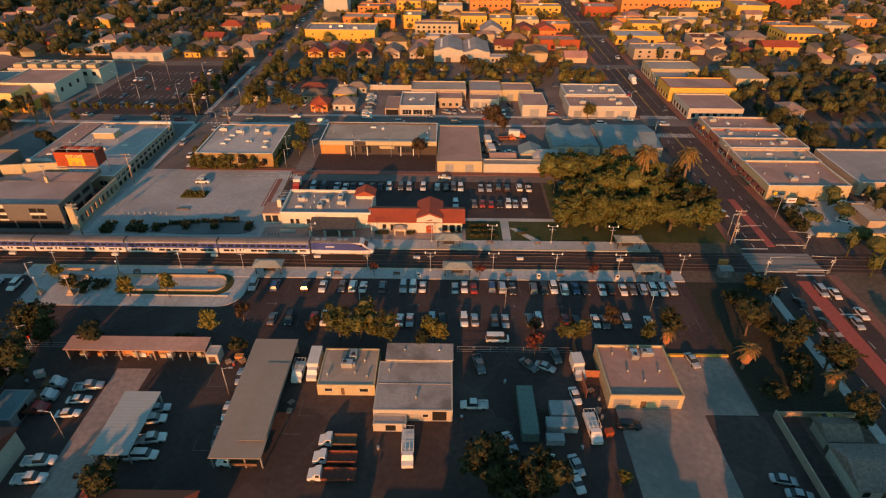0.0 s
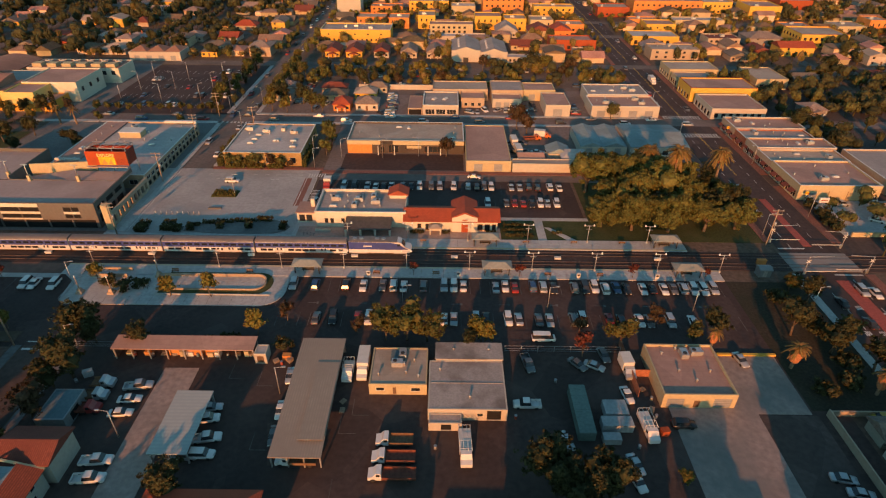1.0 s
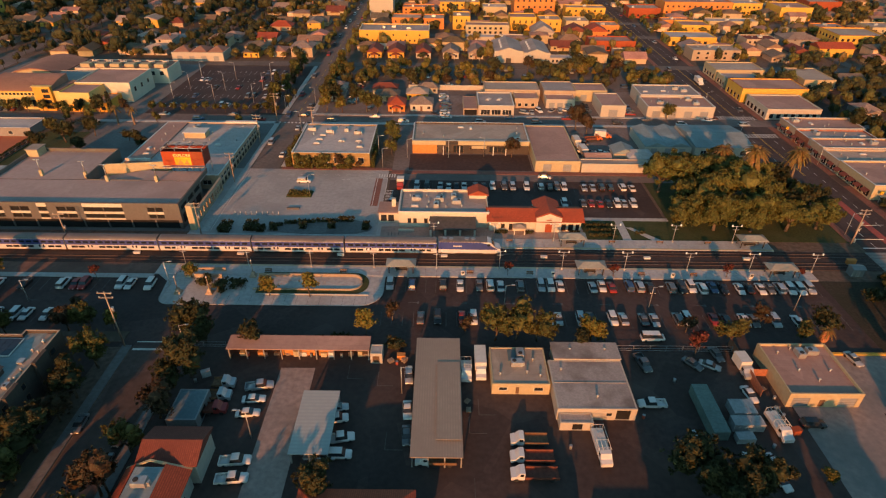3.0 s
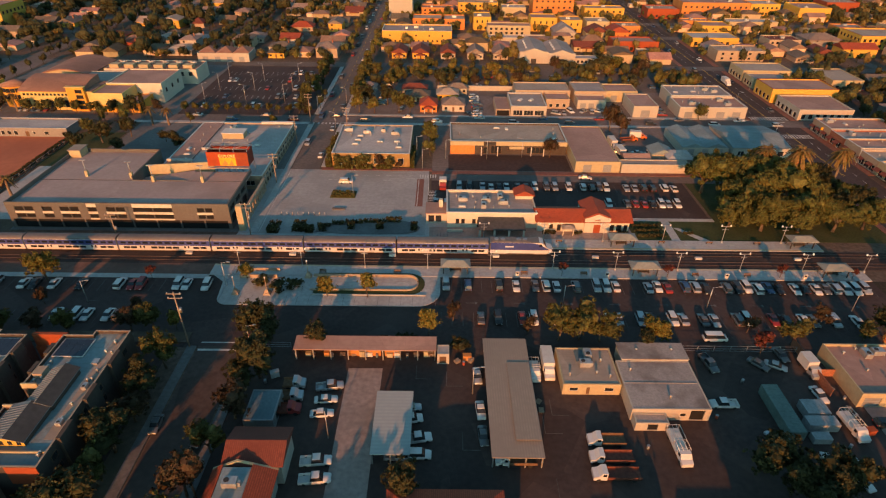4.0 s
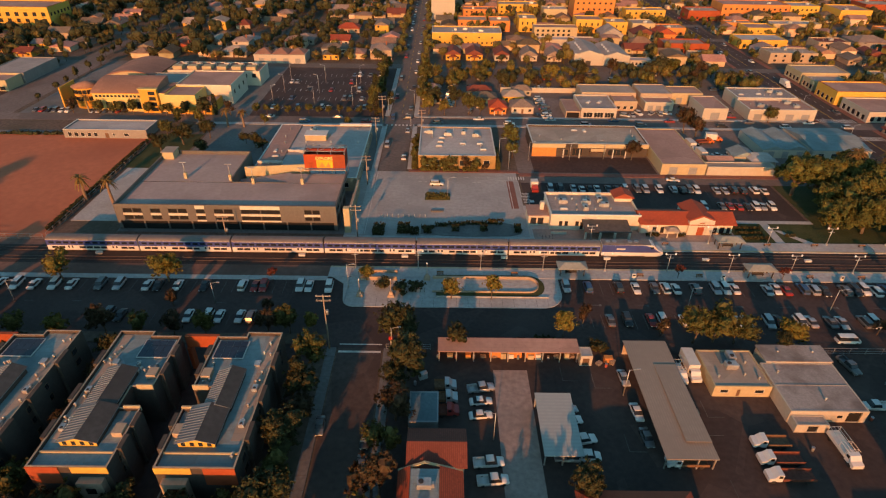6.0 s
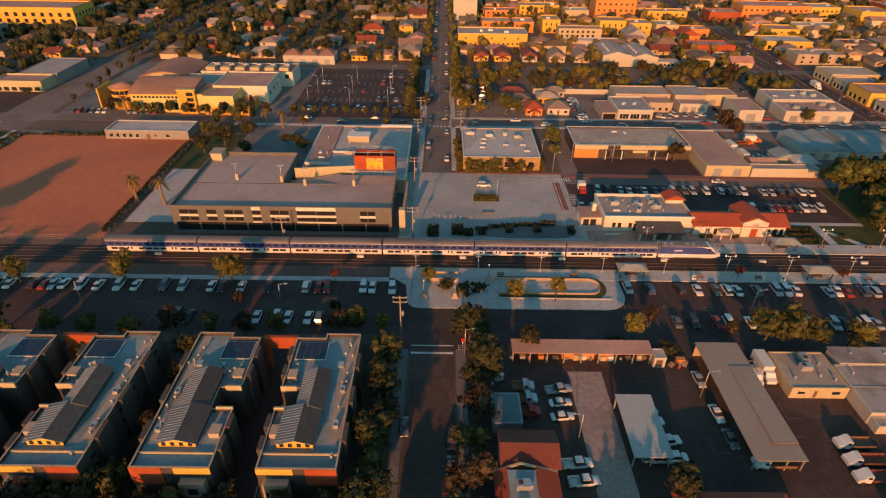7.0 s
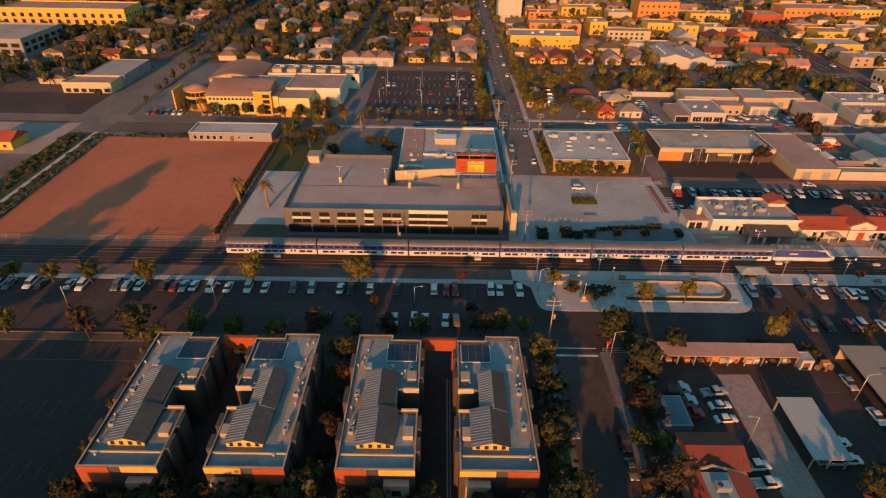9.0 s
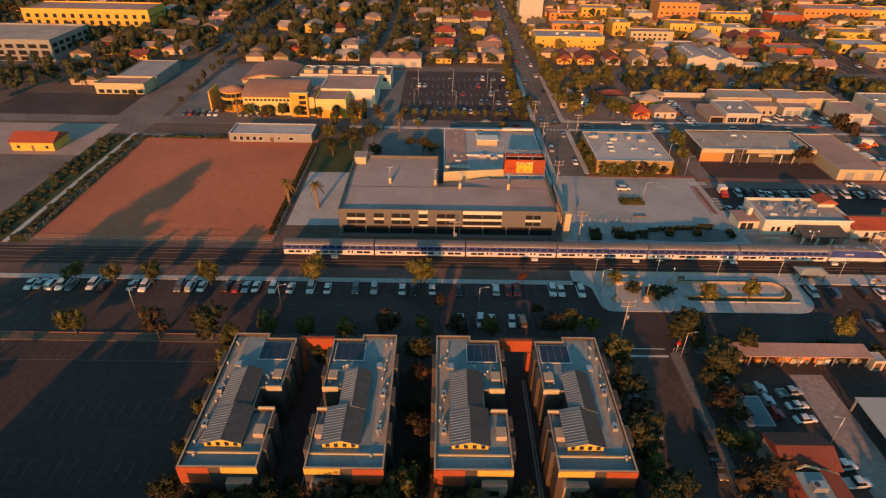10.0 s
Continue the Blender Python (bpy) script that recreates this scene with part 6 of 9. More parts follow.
# ---- workshops and yards ----
def open_shed(x0, x1, y0, y1, h, bays, roof, label, name="open_shed", clad=True, sides=2):
    taken(x0, x1, y0, y1)
    W, D = x1 - x0, y1 - y0
    ob = thing(name, pose((x0 + x1) / 2, (y0 + y1) / 2, 0), label, "shed")
    part("roof", Build().add([(-W / 2 - 0.3, -D / 2 - 0.4, h - 0.15), (W / 2 + 0.3, -D / 2 - 0.4, h - 0.15), (W / 2 + 0.3, D / 2 + 0.3, h + 0.25), (-W / 2 - 0.3, D / 2 + 0.3, h + 0.25), (-W / 2 - 0.3, -D / 2 - 0.4, h - 0.35), (W / 2 + 0.3, -D / 2 - 0.4, h - 0.35), (W / 2 + 0.3, D / 2 + 0.3, h + 0.05), (-W / 2 - 0.3, D / 2 + 0.3, h + 0.05)], [(0, 1, 2, 3), (7, 6, 5, 4), (0, 4, 5, 1), (1, 5, 6, 2), (2, 6, 7, 3), (3, 7, 4, 0)]), roof, ob)
    if clad:
        part("back_wall", Build().box(-W / 2, W / 2, D / 2 - 0.2, D / 2, 0, h), stucco_tan, ob)
        for sx in (-W / 2, W / 2 - 0.2)[:sides]:
            part("side_wall", Build().box(sx, sx + 0.2, -D / 2 + 0.2, D / 2 - 0.2, 0, h - 0.2), stucco_brown, ob)
    for k in range(bays + 1):
        x = -W / 2 + W * k / bays
        part("post", Build().box(x - 0.12, x + 0.12, -D / 2, -D / 2 + 0.25, 0, h - 0.35), galvanised, ob)
        if not clad:
            part("post", Build().box(x - 0.15, x + 0.15, D / 2 - 0.3, D / 2, 0, h), galvanised, ob)
    return ob


roof_stained = mat("roof_stained", (0.34, 0.30, 0.275), 0.9, scale=1.4, spread=0.15, dirt=(0.15, 0.12, 0.105), dirt_amount=0.85, bump=0.15, patches=0.25)
shed_sheet = mat("shed_sheet", (0.36, 0.38, 0.365), 0.6, 0.0, scale=0.5, spread=0.08, dirt=(0.34, 0.34, 0.32), dirt_amount=0.6, wave=("Y", 0.8, 0.1))
row_shed = open_shed(-74.0, -43.5, 93.6, 97.0, 3.5, 8, roof_pink, "long open-fronted storage shed with a dusty roof")
for k in (3, 4, 5):
    part("shelf", Build().box(-15.8 + 4 * k - 0.2, -15.8 + 4 * k + 3, -0.4, 1.6, 0, 1.9), stucco_orange, row_shed, "orange stacked goods")
building("store_cabin", -43.0, -40.4, 92.6, 95.6, 2.8, stucco_white, roof_white, "small white cabin beside the shed", {"S": [(0.5, 2.0, 0.2, 2.2, "door")]}, parapet=0.1)
shed_a = open_shed(-32.7, -23.8, 66.4, 96.6, 3.5, 3, roof_corrugated, "long storage shed with a dusty corrugated roof", sides=0)
part("roof_sheet", Build().box(-0.1, 4.6, -12, 8.0, 3.72, 3.82), roof_corrugated, shed_a, "newer roof sheets")
open_shed(-54.5, -47.9, 66.9, 80.9, 3.4, 2, shed_sheet, "open carport with a pale metal roof", "carport", False)
building("office_annex", -17.1, -5.2, 84.1, 95.0, 2.8, stucco_cream, roof_tan, "cream workshop office with dark windows", {"S": [(1.4, 3.2, 1.0, 2.0), (4.9, 5.6, 0.1, 2.1, "door"), (8.6, 10.6, 0.9, 2.0)]}, parapet=0.2)
on_roof(UNIT, ((-11.6, 89.8), (-10.6, 92.6, 90)), 2.8)
on_roof(VENT, ((-15.3, 86.8), (-8, 91), (-7, 86.4), (-9.6, 87.4)), 2.8)
solid("roof_tarp", Build().box(-13.2, -10.4, 90.8, 94.2, 2.82, 2.95), blue_tarp, "blue-grey tarpaulin on the office roof", "tarpaulin")
hall = building("workshop_hall", -4.8, 10.8, 77.6, 91.0, 3.1, stucco_white, roof_stained, "low white workshop hall with a stained grey roof", {"S": [(9.6, 10.9, 1.0, 2.0), (11.6, 14.4, 0.1, 2.8, "void")], "E": [(4, 8, 0.1, 2.8, "shutter")]}, parapet=0.06)
part("rear_bay", Build().box(-6.4, 7.8, 6.72, 11.6, -0.1, 3.4), stucco_white, hall)
part("rear_roof", Build().box(-6.6, 8.0, 6.7, 11.9, 3.4, 3.6), roof_stained, hall, "stained rear roof")
part("ridge_seam", Build().box(-7.4, 7.4, 0.2, 0.36, 3.1, 3.2), roof_stained, hall)
on_roof(VENT, ((-2.5, 88), (8, 94), (0.4, 94), (3.5, 80.5)), 3.15)
building("lean_to", -4.6, 1.8, 75.0, 77.5, 2.1, stucco_white, roof_stained, "low white lean-to against the hall", {"S": [(2.4, 4.4, 0.1, 1.8, "void")]}, parapet=0.1)
building("auto_shop", 42.4, 57.3, 81.5, 96.3, 3.2, stucco_cream, roof_pink, "cream auto shop with two blue bay doors", {"S": [(0.9, 4.4, 0.1, 2.6, "shutter"), (6.4, 7.6, 0.1, 2.1, "door"), (10.4, 14.0, 0.1, 2.6, "shutter")]}, parapet=0.6)
on_roof(UNIT, ((50.2, 93.2, 90), (53.0, 93.8)), 3.2)
on_roof(VENT, ((45.6, 93.6), (47.6, 88.4), (54.2, 88.4), (50.4, 85.6), (49.0, 95)), 3.2)
solid("red_fence", Build().box(38.4, 38.55, 84, 100, 0, 2.2).box(38.55, 43, 90, 90.12, 0, 2.0), brick_wall, "rust-red board fence beside the yard", "fence")
house(-74.2, 66.4, 9.6, 7.4, 5.4, 1.6, stucco_white, tile_dark, "white two-storey house with a dark red roof", "x", True)
tiled = building("tiled_house", -80.0, -70.4, 40, 62, 4.7, stucco_white, roof_dark, "white two-storey house with a flat roof deck between red tiled slopes", {"E": row(22, 5, 1.2, 3.0, 4.3) + row(22, 4, 1.0, 0.8, 2.0)}, parapet=0.1)
part("deck_wall", Build().box(-3.4, 1.5, -10.6, 10.4, 4.7, 6.3), stucco_white, tiled)
part("roof_deck", Build().box(-3.3, 1.4, -10.5, 10.3, 6.3, 6.38), roof_teal, tiled, "blue-grey roof deck")
for xa, xb, za, zb in ((-5.6, -3.42, 4.9, 6.5), (5.6, 1.52, 4.9, 6.5)):
    part("tile_slope", Build().add([(xa, -11.2, za), (xb, -11.2, zb), (xb, 10.9, zb), (xa, 10.9, za), (xa, -11.2, za - 0.15), (xb, -11.2, zb - 0.15), (xb, 10.9, zb - 0.15), (xa, 10.9, za - 0.15)], [(0, 1, 2, 3) if xa > 0 else (3, 2, 1, 0), (0, 4, 5, 1), (2, 6, 7, 3), (0, 3, 7, 4), (1, 5, 6, 2)]), tile_red, tiled, "red tiled roof slope")
for xa, xb in ((-5.6, -1.0), (5.6, -1.0)):
    part("gable_coping", Build().add([(xa, 10.9, 4.95), (xb, 10.9, 7.2), (xb, 11.3, 7.2), (xa, 11.3, 4.95), (xa, 10.9, 4.6), (xb, 10.9, 6.9), (xb, 11.3, 6.9), (xa, 11.3, 4.6)], [(0, 1, 2, 3), (7, 6, 5, 4), (0, 4, 5, 1), (2, 6, 7, 3), (0, 3, 7, 4), (1, 5, 6, 2)]), stucco_cream, tiled, "pale gable coping")
copy_thing(UNIT, pose(-76.2, 58, 6.38))
copy_thing(UNIT, pose(-76.6, 54.5, 6.38)).scale = (0.6, 0.6, 0.6)
house(-41.3, 52.4, 18.5, 12, 4.4, 2.4, stucco_cream, tile_red, "low house with a red tiled hipped roof", "x", False)
building("tarp_shed", -79.8, -74, 74.2, 82, 2.8, grey_metal, blue_tarp, "low yard shed with a blue-grey roof", {"E": [(2, 5, 0.1, 2.3, "void")]}, parapet=0.05, category="shed")
solid("concrete_drive", Build().box(-62.2, -54.8, 40, 91, 0, 0.05), concrete_worn, "pale concrete drive between the yards", "paving", kind="structure")
solid("shop_drive", Build().box(44, 61.6, 40, 80, 0, 0.05).box(44, 72.5, 80, 97, 0, 0.05), concrete_worn, "pale worn concrete forecourt of the auto shop", "paving", kind="structure")
solid("yard_wall", Build().box(75.2, 75.5, 45, 80, 0, 1.8).box(75.5, 92, 79.7, 80, 0, 1.4), stucco_tan, "tan garden wall beside the drive", "garden wall")
house(85.5, 66, 10, 9, 3.2, 2.2, siding, shingles, "pale house with a brown shingled roof", "x", True)
house(84, 74.5, 6, 5, 2.8, 1.6, siding, shingles, "small garden shed with a shingled roof", "x", True, category="shed")
taken(75, 95, 55, 82)
solid("kerb_strip", Build().box(59, 73, 96.6, 97.2, 0, 0.5), stucco_yellow, "yellow painted low wall at the yard's end", "low wall")


def shipping_container(x, y, L, W, h, material, label, rot=0):
    ob = thing("shipping_container", pose(x, y, 0, 0, 0, rot), label, "container")
    part("shell", Build().box(-W / 2, W / 2, -L / 2, L / 2, 0.1, h), material, ob)
    ribs = Build()
    for k in range(int(L / 0.6)):
        y0 = -L / 2 + 0.2 + 0.6 * k
        ribs.box(-W / 2 - 0.05, W / 2 + 0.05, y0, y0 + 0.25, 0.3, h + 0.04)
    part("ribs", ribs, material, ob)
    part("door", Build().box(-W / 2 + 0.1, W / 2 - 0.1, -L / 2 - 0.06, -L / 2, 0.2, h - 0.1), material, ob)


container_green = mat("container_green", (0.14, 0.19, 0.17), 0.7, spread=0.15)
container_grey = mat("container_grey", (0.33, 0.34, 0.34), 0.7, spread=0.15)
shipping_container(25.6, 79, 12.2, 3.2, 2.5, container_green, "long green-grey storage container")
shipping_container(32.5, 79.8, 4.6, 3.6, 2.0, container_grey, "grey steel tank box in the yard", 90)
shipping_container(32.0, 76.2, 6.0, 2.4, 2.0, container_grey, "pale grey storage box", 90)
shipping_container(30.3, 73, 3.4, 1.8, 1.5, container_grey, "small pale steel storage box", 90)
taken(20, 42, 60, 97)


# ---- large landmarks farther off ----
building("school_hall", -196, -171, 261, 284, 8.6, stucco_bright, roof_pink, "tall cream school hall with a dusty pink roof", {"E": row(22, 3, 2, 4, 6)}, parapet=0.5, category="school", plain=True)
stage = building("school_stage", -196, -182.6, 247.6, 260.9, 8.2, school_cream, roof_pink, "cream front block of the school hall with an orange base", {"S": [(1.2, 2.4, 0.1, 2.3, "door"), (8.6, 10.0, 4.6, 6.0)]}, parapet=0.4, category="school", plain=True)
part("base_band", Build().box(-6.75, -5.6, -6.72, -6.654, 0, 3.4).box(-4.2, 6.75, -6.72, -6.654, 0, 3.4), school_ochre, stage, "orange base band")
building("school_lobby", -182.5, -175.8, 247.2, 260.9, 4.0, school_ochre, roof_pink, "low orange lobby beside the school hall", {"S": [(1.0, 2.4, 0.1, 2.4, "door"), (3.6, 5.6, 1.0, 2.6)]}, parapet=0.3, category="school", plain=True)
school = building("school_wing", -229, -197, 250, 266, 8.4, school_cream, school_roof, "long cream school wing with tall windows and a curved reddish roof", {"S": row(22, 6, 1.9, 1.2, 4.4) + row(22, 12, 1.2, 6.4, 7.4)}, parapet=0.0, category="school", plain=True)
curve = [(-8.7 + 16.2 * k / 10, 8.5 + 3.3 * math.sin(math.pi / 2 * k / 10) ** 0.8) for k in range(11)] + [(7.5, 8.41), (-8.7, 8.41)]
m = len(curve)
part("curved_roof", Build().add([(x, y, z) for x in (-16.4, 12.0) for y, z in curve], [tuple(range(m - 1, -1, -1)), tuple(range(m, 2 * m))] + [(k, (k + 1) % m, m + (k + 1) % m, m + k) for k in range(m)]), school_roof, school, "curved reddish roof rising to the back")
part("stair_tower", Build().box(5.8, 13.4, -9.6, -8.05, 0, 10.6), school_ochre, school, "orange stair tower")
part("tower_cap", Build().box(5.4, 13.8, -10.0, -7.9, 10.604, 10.9), school_cream, school)
for k in range(4):
    part("tower_window", Build().box(9.6, 12.6, -9.68, -9.58, 0.9 + 2.4 * k, 2.5 + 2.4 * k), glass_dark, school)
part("cornice", Build().box(-16.4, 5.7, -8.5, -8.06, 8.0, 8.4), school_ochre, school, "orange eave band")
building("school_link", -229, -197, 266.1, 284, 7.4, stucco_bright, roof_grey, "flat-roofed link behind the school wing", {}, parapet=0.3, category="school", plain=True)


def rotunda(x, y):
    ob = thing("school_rotunda", pose(x, y, 0), "round ochre corner tower with a reddish conical roof", "school tower")
    taken(x - 9, x + 9, y - 9, y + 9)
    part("drum", Build().tube((0, 0, 0), (0, 0, 9.2), 5.8, n=20), school_ochre, ob)
    part("roof", Build().tube((0, 0, 9.2), (0, 0, 11.0), 6.5, 0.3, 20), school_roof, ob)
    for k in range(9):
        a = radians(195 + 18 * k)
        c, s = math.cos(a), math.sin(a)
        for z in (3.6, 6.6):
            w = part("window", Build().box(-0.8, 0.8, -0.12, 0.05, z, z + 1.8), glass_dark, ob)
            w.matrix_basis = pose(5.82 * c, 5.82 * s, 0, 0, 0, math.degrees(a) + 90)
    part("fin_wall", Build().box(-9.5, -8.9, -6, 6, 0, 9.6), school_ochre, ob)


rotunda(-235.4, 258.5)


def barrel_hall(x0, x1, y0, y1, h, rise):
    taken(x0, x1, y0, y1)
    W, D = x1 - x0, y1 - y0
    ob = thing("school_gym", pose((x0 + x1) / 2, (y0 + y1) / 2, 0), "school gym with a pale barrel roof", "school hall")
    part("wall", Build().box(-W / 2, W / 2, -D / 2, D / 2, 0, h), stucco_cream, ob)
    arc = [(-W / 2 - 0.4 + (W + 0.8) * k / 14, h + rise * math.sin(math.pi * k / 14)) for k in range(15)]
    ring = arc + [(x, z - 0.5) for x, z in reversed(arc)]
    part("roof", Build().loft([[(x, y, z) for x, z in ring] for y in (-D / 2 - 0.6, D / 2 + 0.6)], False), school_roof, ob)
    part("gable", Build().add([(x, -D / 2, z - 0.45) for x, z in arc], [tuple(range(15))]), stucco_cream, ob)
    part("gable", Build().add([(x, D / 2, z - 0.45) for x, z in arc], [tuple(reversed(range(15)))]), stucco_cream, ob)


barrel_hall(-238, -214, 280, 306, 7.2, 2.6)
classrooms = building("school_classrooms", -212, -166, 290, 306, 7.0, stucco_bright, school_roof, "back row of the school with monitor roofs", {"S": row(46, 10, 2, 4, 6)}, parapet=0.3, category="school", plain=True)
for k in range(6):
    part("roof_monitor", Build().box(-21 + 7.4 * k, -16.4 + 7.4 * k, -6, -2, 7.0, 8.8), stucco_cream, classrooms)
    copy_thing(UNIT, pose(-189 - 18 + 7.2 * k, 301, 7.0))
building("gas_mart", -309, -285, 276, 288, 4.6, stucco_cream, roof_pink, "cream shop with an orange base band", {"S": row(24, 6, 2.6, 0.4, 2.2)}, parapet=0.7, plain=True)
building("gas_mart_hall", -304, -284, 288.5, 318, 5.0, stucco_grey, roof_grey, "grey hall behind the shop", {}, parapet=0.4, plain=True)
house(-298, 211.6, 16.5, 10.5, 3.6, 2.4, stucco_yellow, tile_red, "ochre hall with a bright orange-red roof", "x", True)
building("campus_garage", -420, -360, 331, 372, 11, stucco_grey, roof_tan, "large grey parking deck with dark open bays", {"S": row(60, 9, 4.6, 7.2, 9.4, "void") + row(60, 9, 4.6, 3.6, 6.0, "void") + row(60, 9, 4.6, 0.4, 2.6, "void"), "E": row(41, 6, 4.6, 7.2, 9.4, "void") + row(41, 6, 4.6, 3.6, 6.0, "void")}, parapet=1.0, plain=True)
building("campus_hall", -420, -336, 404, 430, 14, stucco_yellow, roof_pink, "long ochre campus hall lit by the evening sun", {"S": row(84, 14, 2.6, 9, 11.5) + row(84, 14, 2.6, 5, 7.5), "E": row(26, 6, 2, 9, 11)}, parapet=0.8, coping=tile_red, plain=True)
building("white_tower", -83, -65.5, 456, 472, 32, stucco_white, roof_white, "tall blank white office building", {"W": row(18, 4, 1.4, 10, 12)}, parapet=0.6, plain=True)
building("yellow_block", -81, -37, 378, 397, 7.4, stucco_yellow, roof_grey, "long ochre apartment building with a grey roof", {"S": row(43, 14, 1.0, 1.2, 2.4) + row(43, 5, 1.0, 4.6, 5.6)}, parapet=0.6, coping=white_paint, plain=True)
strew_roof(-79, -39, 380, 395, 7.4, 3, 6, 0, 61)
for a, c, hh in ((1.5, 17.5, 6.0), (18.0, 33.0, 5.2)):
    W = c - a
    taken(a, c, 336, 364)
    ob = thing("arts_hall", pose((a + c) / 2, 350, 0), "white hall with a pale pitched metal roof and a blank front", "hall", "white halls")
    part("wall", Build().box(-W / 2, W / 2, -13.6, 14, 0, hh), stucco_white, ob)
    part("front_wall", Build().prism([(-W / 2 - 0.2, -14.2), (W / 2 + 0.2, -14.2), (W / 2 + 0.2, -13.65), (-W / 2 - 0.2, -13.65)], 0, hh + 0.6), stucco_white, ob)
    part("front_gable", Build().add([(-W / 2 * 0.7, -14.2, hh + 0.6), (W / 2 * 0.7, -14.2, hh + 0.6), (0, -14.2, hh + 2.4), (-W / 2 * 0.7, -13.65, hh + 0.6), (W / 2 * 0.7, -13.65, hh + 0.6), (0, -13.65, hh + 2.4)], [(0, 1, 2), (5, 4, 3), (1, 4, 5, 2), (0, 2, 5, 3)]), stucco_white, ob)
    part("roof", hip_roof(Build(), W, 27.4, hh + 0.05, 2.4, 0.3, True, "y"), roof_grey, ob)
    part("door", Build().box(-1.5, 1.5, -14.26, -14.15, 0, 2.6), dark_paint, ob)
    for k in range(4):
        copy_thing(SKYLIGHT, pose((a + c) / 2 - W / 4, 342 + 5 * k, hh + 1.25, 0, -16, 90))
building("white_strip", 33, 46, 335, 342, 3.2, stucco_white, roof_white, "low white strip building", {"S": row(13, 5, 1.2, 0.8, 2.2)}, parapet=0.2, plain=True)
barn = building("grey_barn", -181, -152, 331.5, 345, 4.4, stucco_white, roof_grey, "white store house with low hipped reddish roofs", {"S": row(29, 4, 3, 0.2, 2.8, "shutter")}, parapet=0.4, plain=True)
for x in (-9.7, 0.0, 9.7):
    top = Build()
    hip_roof(top, 8.4, 10.2, 4.75, 2.3, 0.4, along="y")
    part("hipped_roof", top, school_roof, barn, "low hipped reddish roof").location = (x, 0.8, 0)
building("ochre_offices", 222, 252, 378, 402, 7.4, stucco_yellow, roof_tan, "ochre two-storey offices with dark windows", {"S": row(30, 8, 1.8, 4.4, 6.2) + row(30, 8, 1.8, 1, 2.8), "W": row(24, 6, 1.8, 4.4, 6.2)}, parapet=0.7, coping=tile_red, plain=True)
house(209, 362, 21, 11, 5.2, 2.6, stucco_yellow, tile_red, "ochre mission house with a bright red roof", "x", True)
taken(196, 222, 354, 370)
building("long_store", 116, 146, 380, 397, 5.0, stucco_yellow, roof_white, "ochre store with a long pale roof", {"S": row(26, 6, 2, 0.6, 3)}, parapet=0.5, plain=True)
building("row_store", 62, 88, 365, 378, 5.6, stucco_rust, roof_pink, "orange brick store with a pale base", {"S": row(32, 7, 2, 0.6, 2.8)}, parapet=0.6, plain=True)
building("row_store", -13, 16, 403, 413, 6.2, stucco_cream, roof_pink, "cream two-storey apartment row", {"S": row(26, 7, 1.6, 1, 2.6) + row(26, 7, 1.6, 3.8, 5.2)}, parapet=0.5, plain=True)


# --- the old town beyond the grove: low stores and offices in full evening sun
def town_store(x0, x1, y, depth, h, wall, roof, label, n=0, storeys=1, coping=None, shops=True):
    W = x1 - x0
    holes = []
    for f in range(storeys):
        z = 0.5 + f * (h - 0.4) / storeys
        if n:
            holes += row(W, n, min(1.5, W / n * 0.42), z + 0.7, z + min(2.1, (h - 0.6) / storeys * 0.75))
    building("town_store", x0, x1, y, y + depth, h, wall, roof, label, {"S": holes} if holes else {}, 0.6, coping, plain=True)
    strew_roof(x0 + 1, x1 - 1, y + 1, y + depth - 1, h, 1, 3, 0, int(abs(x0)))


town_store(-13.5, 23.5, 381, 9, 3.4, stucco_white, roof_white, "long low white store behind the gabled houses", 0)
town_store(74, 86.5, 352, 7, 3.0, stucco_white, roof_tan, "small white store with dark openings", 4)
town_store(64, 94, 462, 12, 7.2, stucco_yellow, roof_tan, "bright ochre old-town block", 6, 2)
town_store(26, 57, 470, 22, 13.5, stucco_orange, roof_pink, "tall orange brick block over the old town", 7, 3)
town_store(2, 20, 464, 14, 6.6, stucco_cream, roof_white, "pale stepped hall in the old town", 3)
town_store(-59, -35, 463, 12, 6.0, stucco_orange, roof_pink, "orange two-storey store row", 6, 2)
town_store(-31, 0, 480, 14, 7.0, stucco_yellow, roof_tan, "long ochre store row", 8, 2)
town_store(113, 137, 466, 16, 6.6, stucco_rust, roof_tan, "red-orange brick store with a flat roof", 5, 1)
town_store(128, 148, 432, 9, 5.0, stucco_orange, roof_tan, "low orange store at the corner", 4)
town_store(144, 197, 480, 22, 9.0, stucco_orange, roof_pink, "long orange two-storey store front", 12, 2)
town_store(198, 221, 481, 18, 8.4, stucco_yellow, roof_white, "cream and ochre arcaded block", 6, 2)
town_store(158, 194, 428, 12, 5.4, stucco_cream, roof_white, "low cream store with a crowded white roof", 7)
town_store(226, 250, 462, 24, 9.0, stucco_yellow, roof_pink, "plain ochre block with a dusty roof", 3)
town_store(261, 287, 488, 20, 9.0, stucco_rust, roof_tan, "red brick warehouse in the evening sun", 5)
town_store(161, 181, 372, 13, 6.0, stucco_tan, tile_dark, "tan two-storey apartments with a row of windows", 6, 2)
town_store(118, 146, 345, 14, 5.6, stucco_tan, roof_tan, "tan two-storey shop on the main street", 5, 2)
town_store(98 - 24, 92, 412, 13, 5.0, stucco_orange, roof_tan, "orange garage behind the church hall", 4)
